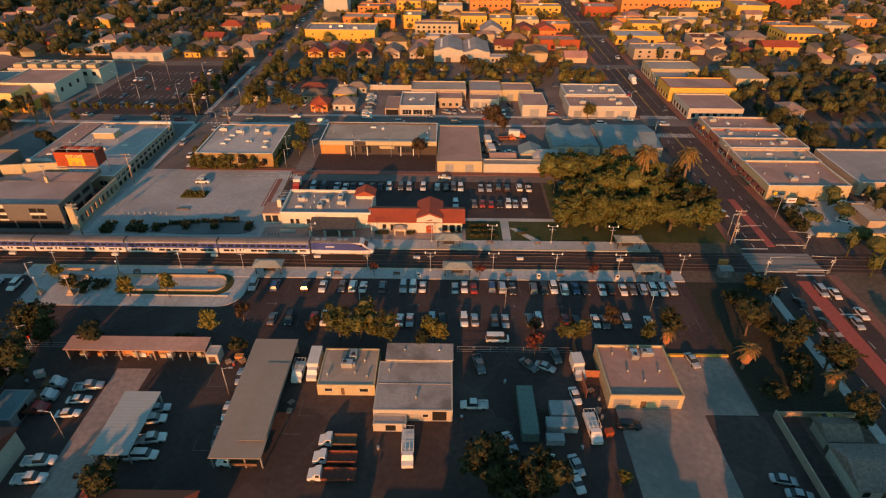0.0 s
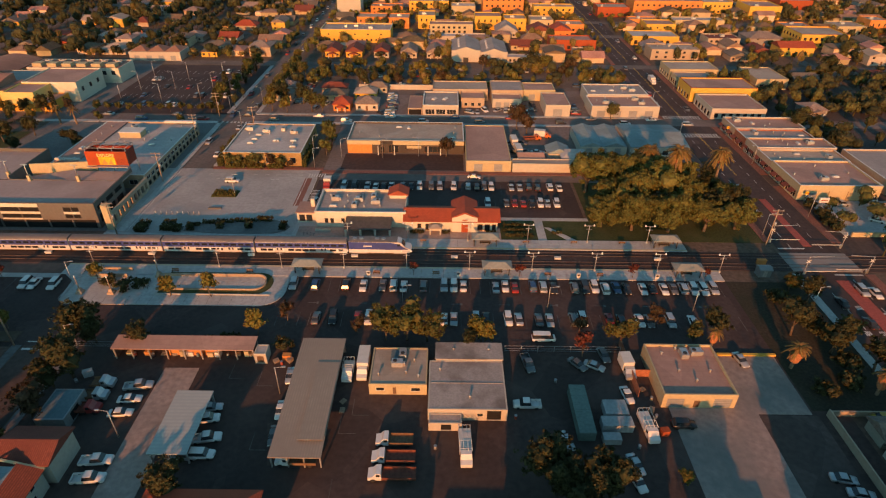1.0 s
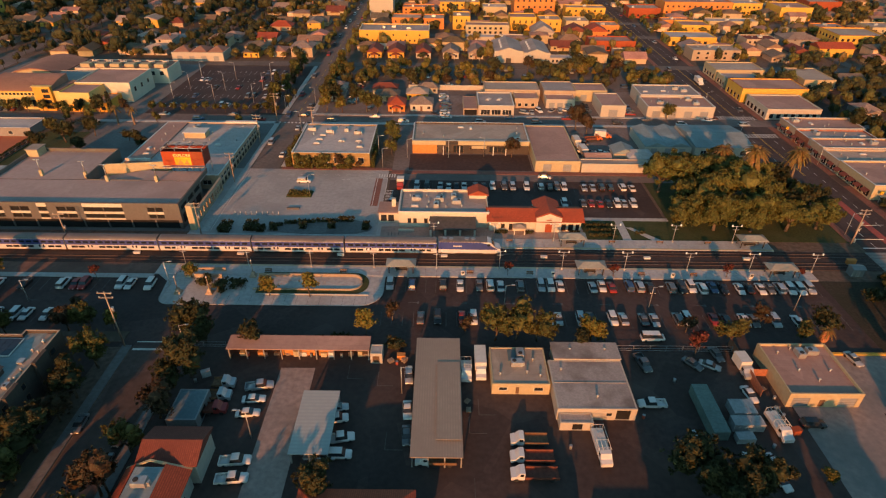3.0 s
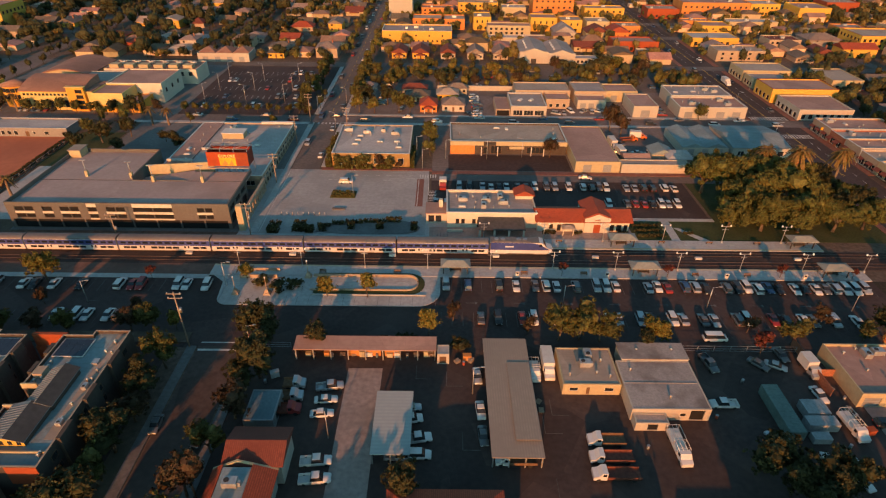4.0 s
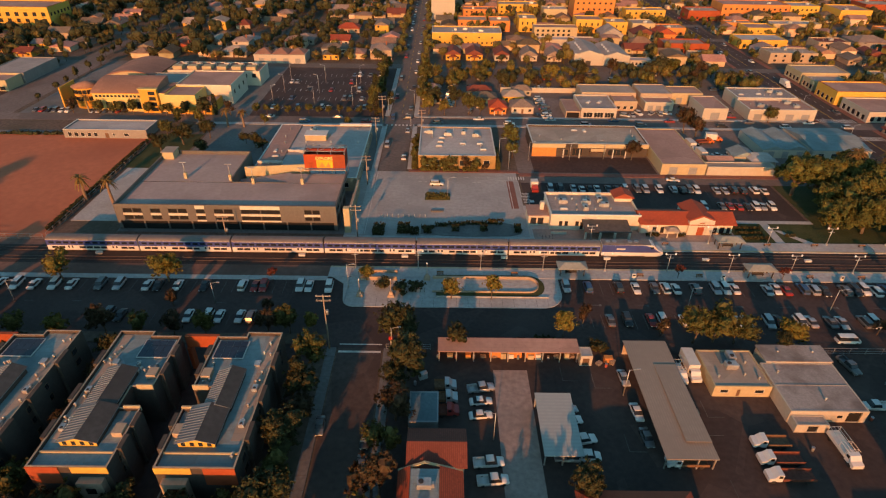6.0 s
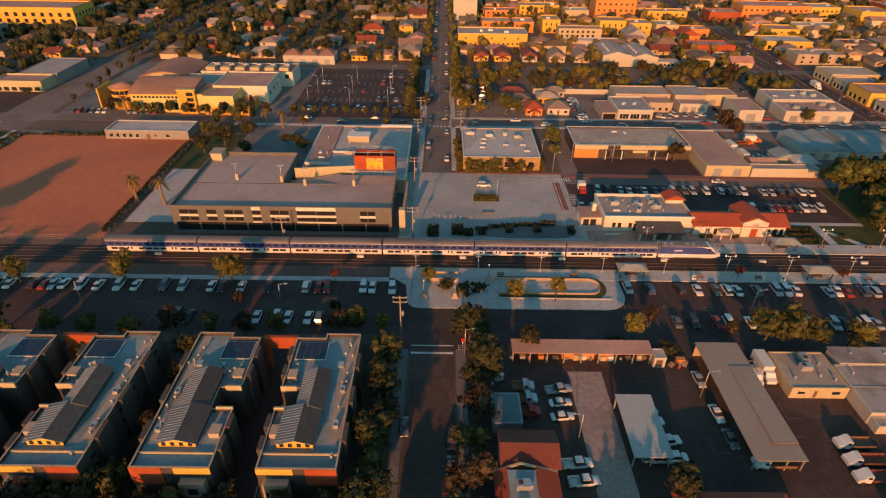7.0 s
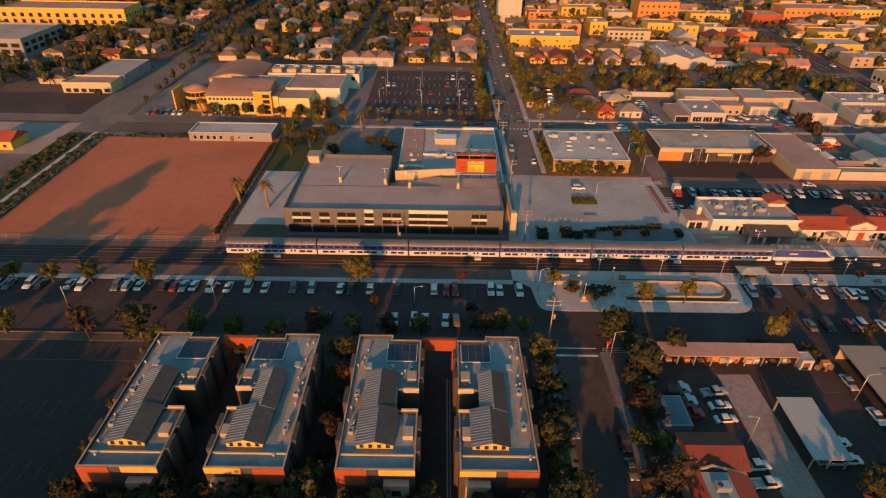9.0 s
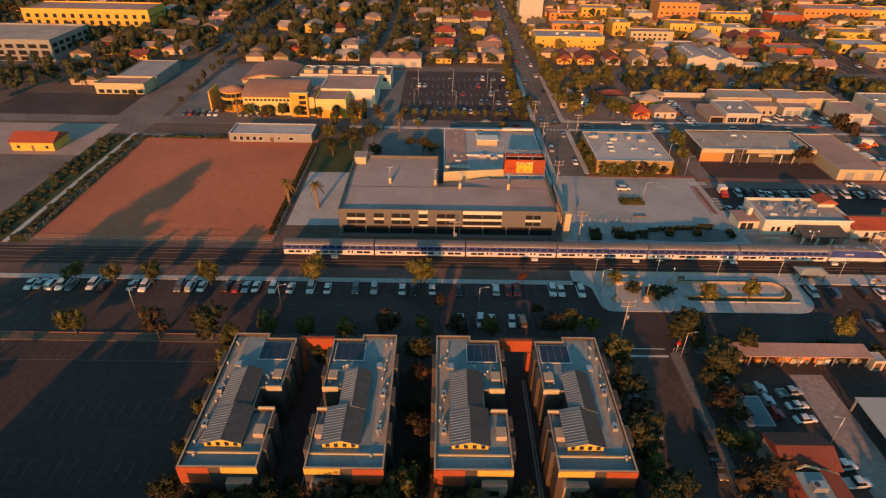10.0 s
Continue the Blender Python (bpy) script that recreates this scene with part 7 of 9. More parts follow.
for x, w in ((-55.5, 9.5), (-39.5, 8.5), (-23.5, 9.2), (-8.8, 8.6), (-68, 8.5)):
    house(x, 349.5, w, 13, 3.4, 2.8, stucco_white if x > -50 else stucco_yellow, shingles if x > -30 else tile_dark, "white gabled cottage facing the street" if x > -50 else "ochre gabled cottage facing the street", "y", True, group="gabled cottages", porch=True)
    taken(x - w / 2, x + w / 2, 342, 357, 0.5)
house(60, 404, 15, 12, 4.2, 3.4, stucco_cream, tile_dark, "cream church hall with a dark red gable roof", "y", True)
house(74, 405, 14, 12, 4.2, 3.4, stucco_orange, tile_red, "orange church hall with a red gable roof", "y", True)
house(38, 404, 14, 16, 4.0, 4.2, stucco_white, roof_grey, "white gabled hall with a pale metal roof", "y", True)
house(202, 389, 22, 16, 4.6, 3.0, stucco_grey, shingles, "grey house with a broad brown roof", "x", False)
for r in ((52, 82, 396, 412), (30, 46, 394, 413), (190, 214, 380, 398)):
    taken(*r)

# ---- vehicles ----
def vehicle_proto(kind, colour, far=False):
    paint = CAR_PAINT[colour]
    names = {"sedan": "sedan", "suv": "sport utility car", "pickup": "pickup truck", "van": "van"}
    ob = thing(kind, pose(0, 0, 0), f"parked {colour} {names[kind]} with dark windows", "car" if kind in ("sedan", "suv") else names[kind].split()[0], "parked cars")
    L, hw, belt, top = {"sedan": (4.7, 0.9, 0.92, 1.44), "suv": (4.8, 0.96, 1.05, 1.74), "pickup": (5.7, 0.98, 1.08, 1.84), "van": (5.4, 1.0, 1.15, 2.1)}[kind]
    f = L / 2

    def ring(y, w, z0, z1):
        c = 0.12
        return [(-w, y, z0 + c), (-w + c, y, z0), (w - c, y, z0), (w, y, z0 + c), (w, y, z1 - c), (w - c, y, z1), (-w + c, y, z1), (-w, y, z1 - c)]

    hood = belt - (0.12 if kind != "van" else 0.0)
    stations = [(-f, hw * 0.86, 0.36, hood - 0.22), (-f + 0.18, hw * 0.96, 0.26, hood - 0.08), (-f + 0.9, hw, 0.24, hood), (-f + 1.5, hw, 0.24, belt), (f - 1.0, hw, 0.24, belt), (f - 0.2, hw * 0.97, 0.26, belt - 0.03), (f, hw * 0.88, 0.38, belt - 0.2)]
    body = Build().loft([ring(*s) for s in stations])
    if kind == "pickup":
        body = Build().loft([ring(*s) for s in stations[:4]] + [ring(f - 2.15, hw, 0.24, belt)])
        body.loft([ring(f - 2.15, hw, 0.24, 0.62), ring(f, hw * 0.97, 0.3, 0.62)])
        body.box(-hw, -hw + 0.1, f - 2.15, f, 0.55, belt).box(hw - 0.1, hw, f - 2.15, f, 0.55, belt).box(-hw + 0.1, hw - 0.1, f - 0.1, f, 0.55, belt)
    body_ob = part("body", body, paint, ob)
    c0, c1, t0, t1 = {"sedan": (-f + 1.25, f - 0.75, -f + 1.95, f - 1.45), "suv": (-f + 1.15, f - 0.12, -f + 1.75, f - 0.45), "pickup": (-f + 1.35, f - 2.1, -f + 1.95, f - 2.35), "van": (-f + 0.5, f - 0.08, -f + 1.25, f - 0.2)}[kind]
    wb, wt = hw * 0.95, hw * 0.76
    part("glazing", Build().loft([[(-wb, c0, belt - 0.02), (wb, c0, belt - 0.02), (wb, c1, belt - 0.02), (-wb, c1, belt - 0.02)], [(-wt, t0, top - 0.04), (wt, t0, top - 0.04), (wt, t1, top - 0.04), (-wt, t1, top - 0.04)]], False), glass_dark, ob)
    roof = Build().loft([[(-wt - 0.02, t0 - 0.03, top - 0.05), (wt + 0.02, t0 - 0.03, top - 0.05), (wt + 0.02, t1 + 0.03, top - 0.05), (-wt - 0.02, t1 + 0.03, top - 0.05)], [(-wt + 0.08, t0 + 0.12, top), (wt - 0.08, t0 + 0.12, top), (wt - 0.08, t1 - 0.12, top), (-wt + 0.08, t1 - 0.12, top)]])
    part("roof", roof, paint, ob)
    for sx in (-1, 1):
        if far:
            continue
        for y in (-f + 0.95, f - 0.95):
            part("wheel", Build().tube((sx * (hw - 0.2), y, 0.34), (sx * (hw + 0.01), y, 0.34), 0.34, n=10), rubber, ob)
        part("headlight", Build().box(sx * hw * 0.62 - 0.18, sx * hw * 0.62 + 0.18, -f - 0.01, -f + 0.12, hood - 0.36, hood - 0.22), lamp_white, ob)
        part("tail_light", Build().box(sx * hw * 0.7 - 0.14, sx * hw * 0.7 + 0.14, f - 0.1, f + 0.012, belt - 0.34, belt - 0.2), lamp_red, ob)
    return ob


PROTO = {}


def park(kind, colour, x, y, rot=0.0, z=0.03):
    """rot 0: the front points to the camera's side of the place (-y)."""
    key = (kind, colour, y > 190)
    if key not in PROTO:
        PROTO[key] = vehicle_proto(*key)
    return copy_thing(PROTO[key], pose(x, y, z - (0.2 if y > 190 else 0), 0, 0, rot))


KINDS, HUES = ("sedan", "suv", "sedan", "suv", "van", "pickup"), ("white", "silver", "grey", "black", "white", "silver", "blue", "red", "grey")
car_rng = random.Random(11)


def car_row(y, xs, rot=0.0):
    """xs: places along the row, each with a letter for the colour."""
    letters = {"w": "white", "s": "silver", "g": "grey", "k": "black", "r": "red", "b": "blue"}
    for item in xs.split():
        x, c = float(item[:-1]), item[-1]
        park(car_rng.choice(KINDS[:4]) if c != "v" else "van", letters.get(c, "white"), x, y + car_rng.uniform(-0.3, 0.3), rot + car_rng.uniform(-2, 2) + (180 if car_rng.random() < 0.4 else 0))


car_row(120.9, "-41s -35.3b -27.3k -22.8w -17.8g -15w -12.3w -7.2g -1.8s .7w 3.2w 11.6s 14.1w 16.5r 21.2b 23.9s 26.6k 32g 34.8k 37.3w 40w 43b 45.6k 49.8w 52.3k 55.3w 57.8g 60.4s 63w 65.6w 68.2s")
car_row(107.9, "-32.6g -28.5k -22.6r -19.9w -14.5w -1.8w .6s 5.9s 8.4k 13.7w 16.3s 21.1g 23.7s 29.5g 31.7w 38.2r 40.8k 45.5w 47.7g 52.8s 58.3w")
car_row(119.9, "-247w -244.5s -241.5w -238.8w -236.2g -230.9w -228k -220.5s -217.2w -208.1g -205.2s -202.2w -196k -193r -190.8s -188.2w -183.6w -179w -173.8w -169.4w -162g -157.2s -149.8w -147k -142w -135k -125.2w -121.9r -119.7r -110.3w -108w -102.8w")
car_row(107.5, "-134.7w -129.9w -127.2w -122.2w -119.6g -151k -154g")
car_row(177.8, "-36.4s -32.9k -28.4s -25.5w -22.8k -20.2w -16.3g -13.4k -10.5w -6.5g -3.6s 1.2w 6.1s 9.1k 11.6g 14w 20.9s 23.8s 26.8k 29.8k 34.1w 37.3w")
car_row(166.3, "-44.2s 12.2w 21r 23.8r 26.6k 29.4w 31.7s 34.7w 18.3g")
for kind, colour, x, y, rot in (
    ("suv", "white", -75.6, 180.4, 90), ("sedan", "white", 8.5, 185.5, 80), ("pickup", "white", 15.2, 81.4, -90), 
    ("pickup", "white", -64.7, 67.0, 95), ("pickup", "white", -64.2, 63.3, 95), ("sedan", "grey", -97.0, 75.0, 4), ("sedan", "grey", -87.9, 66, 0), ("suv", "black", -87.8, 72, 0),
    ("suv", "black", 45.4, 76.8, 90), ("sedan", "silver", 64.2, 95.0, 12), ("sedan", "silver", 69.9, 65.0, 80), ("sedan", "silver", 71.3, 62.0, 80), ("sedan", "yellow", 86, 79.0, 85),
    ("pickup", "silver", -65.2, 85.2, 100), ("sedan", "white", -65.4, 81.6, 96), ("sedan", "white", -65.6, 78.0, 96), ("sedan", "silver", -34.4, 88.6, 4), ("sedan", "white", -34.2, 79.2, 4), ("sedan", "grey", -34.0, 73.0, 4), ("sedan", "white", 36.2, 84.2, 8), ("sedan", "silver", 33.4, 67.5, 15), ("sedan", "white", 32.8, 64.0, 15), ("van", "white", 21.3, 101.3, 90), ("sedan", "silver", 21.6, 72.5, 20),
    ("suv", "white", -48.0, 76.8, 100), ("pickup", "white", -46.6, 72.2, 100), ("suv", "white", -46.2, 68.6, 90), ("sedan", "silver", -48.3, 79.6, 100), ("pickup", "silver", -49.6, 68.3, 90),
    ("sedan", "white", 109.9, 120.0, 0), ("suv", "silver", 107.0, 121, 0), ("sedan", "silver", 108.8, 108.4, 0), ("sedan", "black", 101.2, 108, 180), ("suv", "grey", 98.8, 179.0, 180), ("sedan", "silver", 97.6, 161.9, 180), ("sedan", "black", 99.0, 116, 180),
    ("sedan", "grey", 27.6, 93.0, 40), ("sedan", "silver", 31.2, 92.5, 60), ("pickup", "grey", 16.7, 93.0, 12), ("sedan", "grey", 34, 96, 10), ("suv", "silver", -40.8, 164.6, 0),
    ("sedan", "white", 112.0, 112, 0), ("van", "white", 139.5, 171.5, 90), ("pickup", "silver", 128.5, 168.5, 90), ("van", "white", 152, 171, 0), ("van", "silver", 156, 170.5, 0), ("sedan", "white", 134, 158, 60),
):
    park(kind, colour, x, y, rot)
for k in range(9):
    park(KINDS[k % 4], HUES[(k * 5) % 9], -95.7 if k % 2 else -88.4, 202 + 14.5 * k + car_rng.uniform(-2, 2), 0 if k % 2 else 180)
for k in range(22):
    park(KINDS[k % 4], HUES[(k * 7) % 9], -95.7 if k % 2 else -88.4, 336 + 11.5 * k + car_rng.uniform(-3, 3), 0 if k % 2 else 180)
for k in range(26):
    row_i = k % 5
    park(KINDS[k % 4], HUES[(k * 4) % 9], -154.6 + 2.8 * car_rng.randrange(18), 257.5 + 13 * row_i, 0)
for k in range(10):
    park(KINDS[k % 4], HUES[(k * 4) % 9], -26.5 + car_rng.uniform(-1, 1), 248 + 2.9 * k, 95)
for k in range(14):
    park(KINDS[k % 4], HUES[(k * 5) % 9], 24 + 4.6 * (k % 6) + car_rng.uniform(-1, 1), 200 + 8.5 * (k // 6), car_rng.uniform(60, 120))
for k in range(18):
    park(KINDS[k % 4], HUES[(k * 5 + 1) % 9], -150 + 15 * k + car_rng.uniform(-4, 4), 239.9 if k % 2 else 245.2, 90 if k % 2 else 270)
for k in range(14):
    park(KINDS[k % 4], HUES[(k * 5 + 2) % 9], 98.2 if k % 2 else 109.6, 258 + 22 * k + car_rng.uniform(-4, 4), 0 if not k % 2 else 180)
for k in range(20):
    park(KINDS[k % 4], HUES[(k * 5 + 2) % 9], 146 + 2.9 * (k % 10), 318 - 24 * (k // 10) + car_rng.uniform(-0.4, 0.4), 0)
for k in range(12):
    park(KINDS[k % 4], HUES[(k * 5 + 2) % 9], -256 + 2.9 * k + (8 if k > 5 else 0), 249.5, 0)


for k in range(16):
    park(KINDS[k % 4], HUES[(k * 5 + 3) % 9], -70.6 + 0.1 * k, 262 + 3.1 * k, 80 + car_rng.uniform(-4, 4))
for k in range(26):
    park(KINDS[k % 4], HUES[(k * 7 + 3) % 9], -60 + 6 * k + car_rng.uniform(-2, 2), (292, 306, 318)[k % 3] + car_rng.uniform(-1, 1), car_rng.choice((0, 90)))
for k, (x, y) in enumerate(((22, 255), (25.5, 254.5), (29, 255.5), (34.5, 252), (38, 256), (38.5, 262), (57, 252), (57.5, 256), (58, 261), (9, 252), (12.5, 252.5), (16, 255), (-57, 262), (-61, 255), (-31, 250))):
    park(KINDS[k % 4], HUES[(k * 4 + 1) % 9], x, y, car_rng.uniform(0, 180))


# work trucks
bed_rust = mat("bed_rust", (0.17, 0.055, 0.035), 0.85, spread=0.3)
def box_truck(x, y, rot, L=7.5, colour="white", bed="box", label="white box truck in a yard"):
    ob = thing("truck", pose(x, y, 0.03, 0, 0, rot), label, "truck", "work trucks")
    paint = CAR_PAINT[colour]
    f = L / 2
    cab = Build().loft([[(-1.05, -f, 0.5), (1.05, -f, 0.5), (1.05, -f, 1.3), (-1.05, -f, 1.3)], [(-1.1, -f + 0.9, 0.5), (1.1, -f + 0.9, 0.5), (1.1, -f + 0.9, 1.5), (-1.1, -f + 0.9, 1.5)], [(-1.0, -f + 1.2, 0.5), (1.0, -f + 1.2, 0.5), (1.0, -f + 1.5, 2.3), (-1.0, -f + 1.5, 2.3)], [(-1.05, -f + 2.4, 0.5), (1.05, -f + 2.4, 0.5), (1.05, -f + 2.4, 2.3), (-1.05, -f + 2.4, 2.3)]], False)
    part("cab", cab, paint, ob)
    part("windscreen", Build().add([(-0.9, -f + 1.16, 1.55), (0.9, -f + 1.16, 1.55), (0.9, -f + 1.44, 2.2), (-0.9, -f + 1.44, 2.2)], [(0, 1, 2, 3)]), glass_dark, ob)
    part("side_window", Build().box(-1.08, 1.08, -f + 1.55, -f + 2.2, 1.5, 2.1), glass_dark, ob)
    if bed == "box":
        part("box_body", Build().box(-1.2, 1.2, -f + 2.5, f, 0.9, 3.2), white_paint, ob)
    elif bed == "rack":
        part("bed", Build().box(-1.15, 1.15, -f + 2.5, f, 0.8, 1.5), white_paint, ob)
        r = Build()
        for yy in (-f + 2.6, 0.4, f - 0.1):
            r.tube((-1.1, yy, 1.5), (-1.1, yy, 2.6), 0.05, n=4).tube((1.1, yy, 1.5), (1.1, yy, 2.6), 0.05, n=4).tube((-1.1, yy, 2.6), (1.1, yy, 2.6), 0.05, n=4)
        for xx in (-1.1, -0.4, 0.4, 1.1):
            r.tube((xx, -f + 2.0, 2.65), (xx, f, 2.65), 0.05, n=4)
        part("ladder_rack", r, white_paint, ob)
    else:
        part("flat_bed", Build().box(-1.2, 1.2, -f + 2.5, f, 0.85, 1.05).box(-1.2, -1.1, -f + 2.5, f, 1.05, 1.5).box(1.1, 1.2, -f + 2.5, f, 1.05, 1.5), bed_rust if bed == "rust" else wood_brown, ob)
    for yy in (-f + 0.9, f - 1.2):
        for sx in (-1, 1):
            part("wheel", Build().tube((sx * 0.8, yy, 0.45), (sx * 1.1, yy, 0.45), 0.45, n=10), rubber, ob)


for x, y, r, L, c, b, lab in (
    (-10.9, 72.0, -90, 7, "white", "wood", "white flatbed truck with wooden sides"), (-10.8, 68.2, -90, 8, "white", "rust", "white flatbed truck with a rusty bed"), (-10.8, 64.6, -90, 8.5, "white", "rust", "white flatbed truck with a rusty bed"),
    (2.4, 70.4, 2, 8.0, "white", "rack", "white utility truck with a ladder rack"), (38.0, 75.6, 4, 7.0, "white", "rack", "white utility truck with a ladder rack"), (38.0, 91.4, 4, 6, "silver", "box", "pale box truck with rust stains"),
    (-28.4, 67.4, -90, 7.5, "white", "wood", "white stake truck loaded with boards"), (-22.2, 89.6, 0, 5.5, "white", "rack", "white service truck with a ladder rack"), (-19.1, 91.4, 0, 8.0, "white", "box", "cream and white camper truck"),
        (-72.6, 85.6, 92, 4.6, "silver", "wood", "loaded grey trailer truck"), (-72.4, 82.2, 92, 4.6, "silver", "wood", "loaded grey trailer truck"), (-72.2, 78.8, 92, 4.6, "red", "rust", "loaded rusty trailer truck"),
    (33.5, 221, 100, 7, "orange", "rust", "orange work truck in the yard"), (38, 224, 80, 7, "orange", "box", "orange and white work truck"), (25.5, 215, 5, 8, "silver", "box", "pale box truck in the yard"), (26.5, 206, 5, 8, "silver", "box", "pale box truck in the yard"),
    (-42.0, 177.2, 0, 5.0, "red", "box", "small white and red box truck"), (105.5, 300, 0, 8, "white", "box", "white lorry on the street"),
):
    box_truck(x, y, r, L, c, b, lab)
for p in PROTO.values():
    hide_proto(p)

# ---- trees ----
BALL = []  # unit directions of a coarse ball, and its faces
for _k in range(1, 4):
    for _j in range(7):
        _a, _b = 2 * math.pi * (_j + 0.5 * (_k % 2)) / 7, math.pi * _k / 4
        BALL.append(Vector((math.cos(_a) * math.sin(_b), math.sin(_a) * math.sin(_b), math.cos(_b))))
BALL += [Vector((0, 0, 1)), Vector((0, 0, -1))]
BALL_FACES = [(r0 * 7 + q, r0 * 7 + 7 + q, r0 * 7 + 7 + (q + 1) % 7, r0 * 7 + (q + 1) % 7) for r0 in (0, 1) for q in range(7)]
BALL_FACES += [(21, q, (q + 1) % 7) for q in range(7)] + [(22, 14 + (q + 1) % 7, 14 + q) for q in range(7)]


def lump(b, c, rx, rz, r):
    """One ragged mass of foliage, the inside of a crown."""
    b.add([(c.x + d.x * rx * k, c.y + d.y * rx * k, c.z + d.z * rz * k) for d, k in ((d, r.uniform(0.72, 1.08)) for d in BALL)], BALL_FACES)


def crown_mesh(name, material, w, d, h, z0, clumps, leaves, seed, size=0.3, droop=0.0):
    """A crown of many leaf clumps inside an uneven, lumpy outline with gaps."""
    r = random.Random(seed)
    b = Build()
    lobes = [(Vector((r.uniform(-0.55, 0.55) * w, r.uniform(-0.55, 0.55) * d, z0 + h * r.uniform(0.25, 0.8))), r.uniform(0.35, 0.6)) for _ in range(9)]
    lobes.append((Vector((0, 0, z0 + h * 0.5)), 0.75))
    for c, s in lobes[:-1]:
        lump(b, c, min(w, d) * s * 0.76, h * 0.38 * s, r)
    tufts = [(c, s, Vector((r.gauss(0, 1), r.gauss(0, 1), r.gauss(0.25, 1))).normalized() * r.uniform(0.68, 1.12)) for c, s in lobes for _ in range(17)]
    for _ in range(clumps):
        c, s, v = r.choice(tufts)
        spread = Vector((r.gauss(0, 1), r.gauss(0, 1), r.gauss(0, 0.7))).normalized() * r.uniform(0.5, 1.0) * 0.11 * w
        p = c + Vector((v.x * w * s, v.y * d * s, v.z * h * 0.5 * s - droop * v.length)) + spread
        v = v + spread * (6.0 / w)
        if p.z < z0 * 0.55:
            continue
        for _ in range(leaves):
            leaf(b, p + Vector((r.gauss(0, 0.3), r.gauss(0, 0.3), r.gauss(0, 0.25))) * size * 3, r, size * r.uniform(0.7, 1.4), v.normalized())
    return b.mesh(name, material)


def trunk_mesh(name, h, r0, spread, seed, limbs=5, material=None):
    r = random.Random(seed)
    b = Build()
    lean = Vector((r.uniform(-0.3, 0.3), r.uniform(-0.3, 0.3), 0))
    fork = Vector((0, 0, h * 0.45)) + lean
    b.tube((0, 0, -0.2), fork, r0, r0 * 0.7, 7)
    for k in range(limbs):
        a = 2 * math.pi * (k + r.random() * 0.5) / limbs
        tip = Vector((math.cos(a) * spread * r.uniform(0.5, 0.9), math.sin(a) * spread * r.uniform(0.5, 0.9), h * r.uniform(0.75, 1.05)))
        mid = fork.lerp(tip, 0.5) + Vector((0, 0, h * 0.06))
        b.tube(fork, mid, r0 * 0.5, r0 * 0.32, 5).tube(mid, tip, r0 * 0.32, r0 * 0.1, 5)
    return b.mesh(name, material or bark)


TREES = {}


def tree_kind(key, label, material, w, h, z0, clumps, leaves, size, r0=0.2, n=3, category="tree"):
    TREES[key] = []
    for k in range(n):
        ob = thing("tree", pose(0, 0, 0), label, category, label)
        part("trunk", trunk_mesh("trunk", z0 + h * 0.5, r0, w * 0.7, 31 * k + len(key)), bark, ob)
        part("crown", crown_mesh("crown", material, w * (1 + 0.12 * k), w * (1 - 0.08 * k), h, z0, clumps, leaves, 17 * k + 3 * len(key) + clumps, size), material, ob)
        TREES[key].append(ob)


tree_kind("round", "leafy green street tree with a rounded crown", leaf_green, 2.7, 5.0, 2.0, 460, 9, 0.135)
tree_kind("olive", "olive-green tree catching the evening sun", leaf_olive, 2.6, 4.6, 1.8, 440, 9, 0.135)
tree_kind("dark", "dark green broad garden tree", leaf_dark, 3.6, 6.6, 2.0, 600, 9, 0.16, 0.3)
tree_kind("brown", "bare-looking brown tree with dry leaves", leaf_brown, 2.7, 5.4, 1.8, 380, 9, 0.13)
tree_kind("yellow", "yellow-green tree lit by the low sun", leaf_yellow, 2.6, 4.6, 1.8, 440, 9, 0.135)
tree_kind("red", "small red-leaved platform tree", leaf_red, 1.3, 2.4, 1.4, 120, 5, 0.16, 0.1, 2)
tree_kind("small", "small young street tree", leaf_yellow, 1.5, 2.6, 1.6, 120, 5, 0.18, 0.1, 2)
tree_kind("ficus", "large spreading fig tree with a dense crown", leaf_fig, 6.4, 9.6, 2.4, 2300, 8, 0.2, 0.6, 3)
tree_kind("bush", "low dark garden shrub", leaf_dark, 1.5, 1.8, 0.3, 110, 5, 0.2, 0.08, 2, "shrub")


def cypress_proto(k):
    ob = thing("cypress", pose(0, 0, 0), "slender dark cypress tree", "tree", "cypress trees")
    r = random.Random(90 + k)
    b = Build()
    for _ in range(240):
        z = r.uniform(0.6, 10.0)
        rad = 1.05 * math.sin(math.pi * min(1, (z + 0.8) / 11.4)) ** 0.6
        a = r.uniform(0, 2 * math.pi)
        for _ in range(4):
            leaf(b, Vector((rad * math.cos(a) + r.gauss(0, 0.15), rad * math.sin(a) + r.gauss(0, 0.15), z + r.gauss(0, 0.25))), r, 0.24)
    part("trunk", Build().tube((0, 0, -0.2), (0, 0, 8), 0.18, 0.04, 6), bark, ob)
    part("crown", b, leaf_dark, ob)
    return ob


TREES["cypress"] = [cypress_proto(0), cypress_proto(1)]


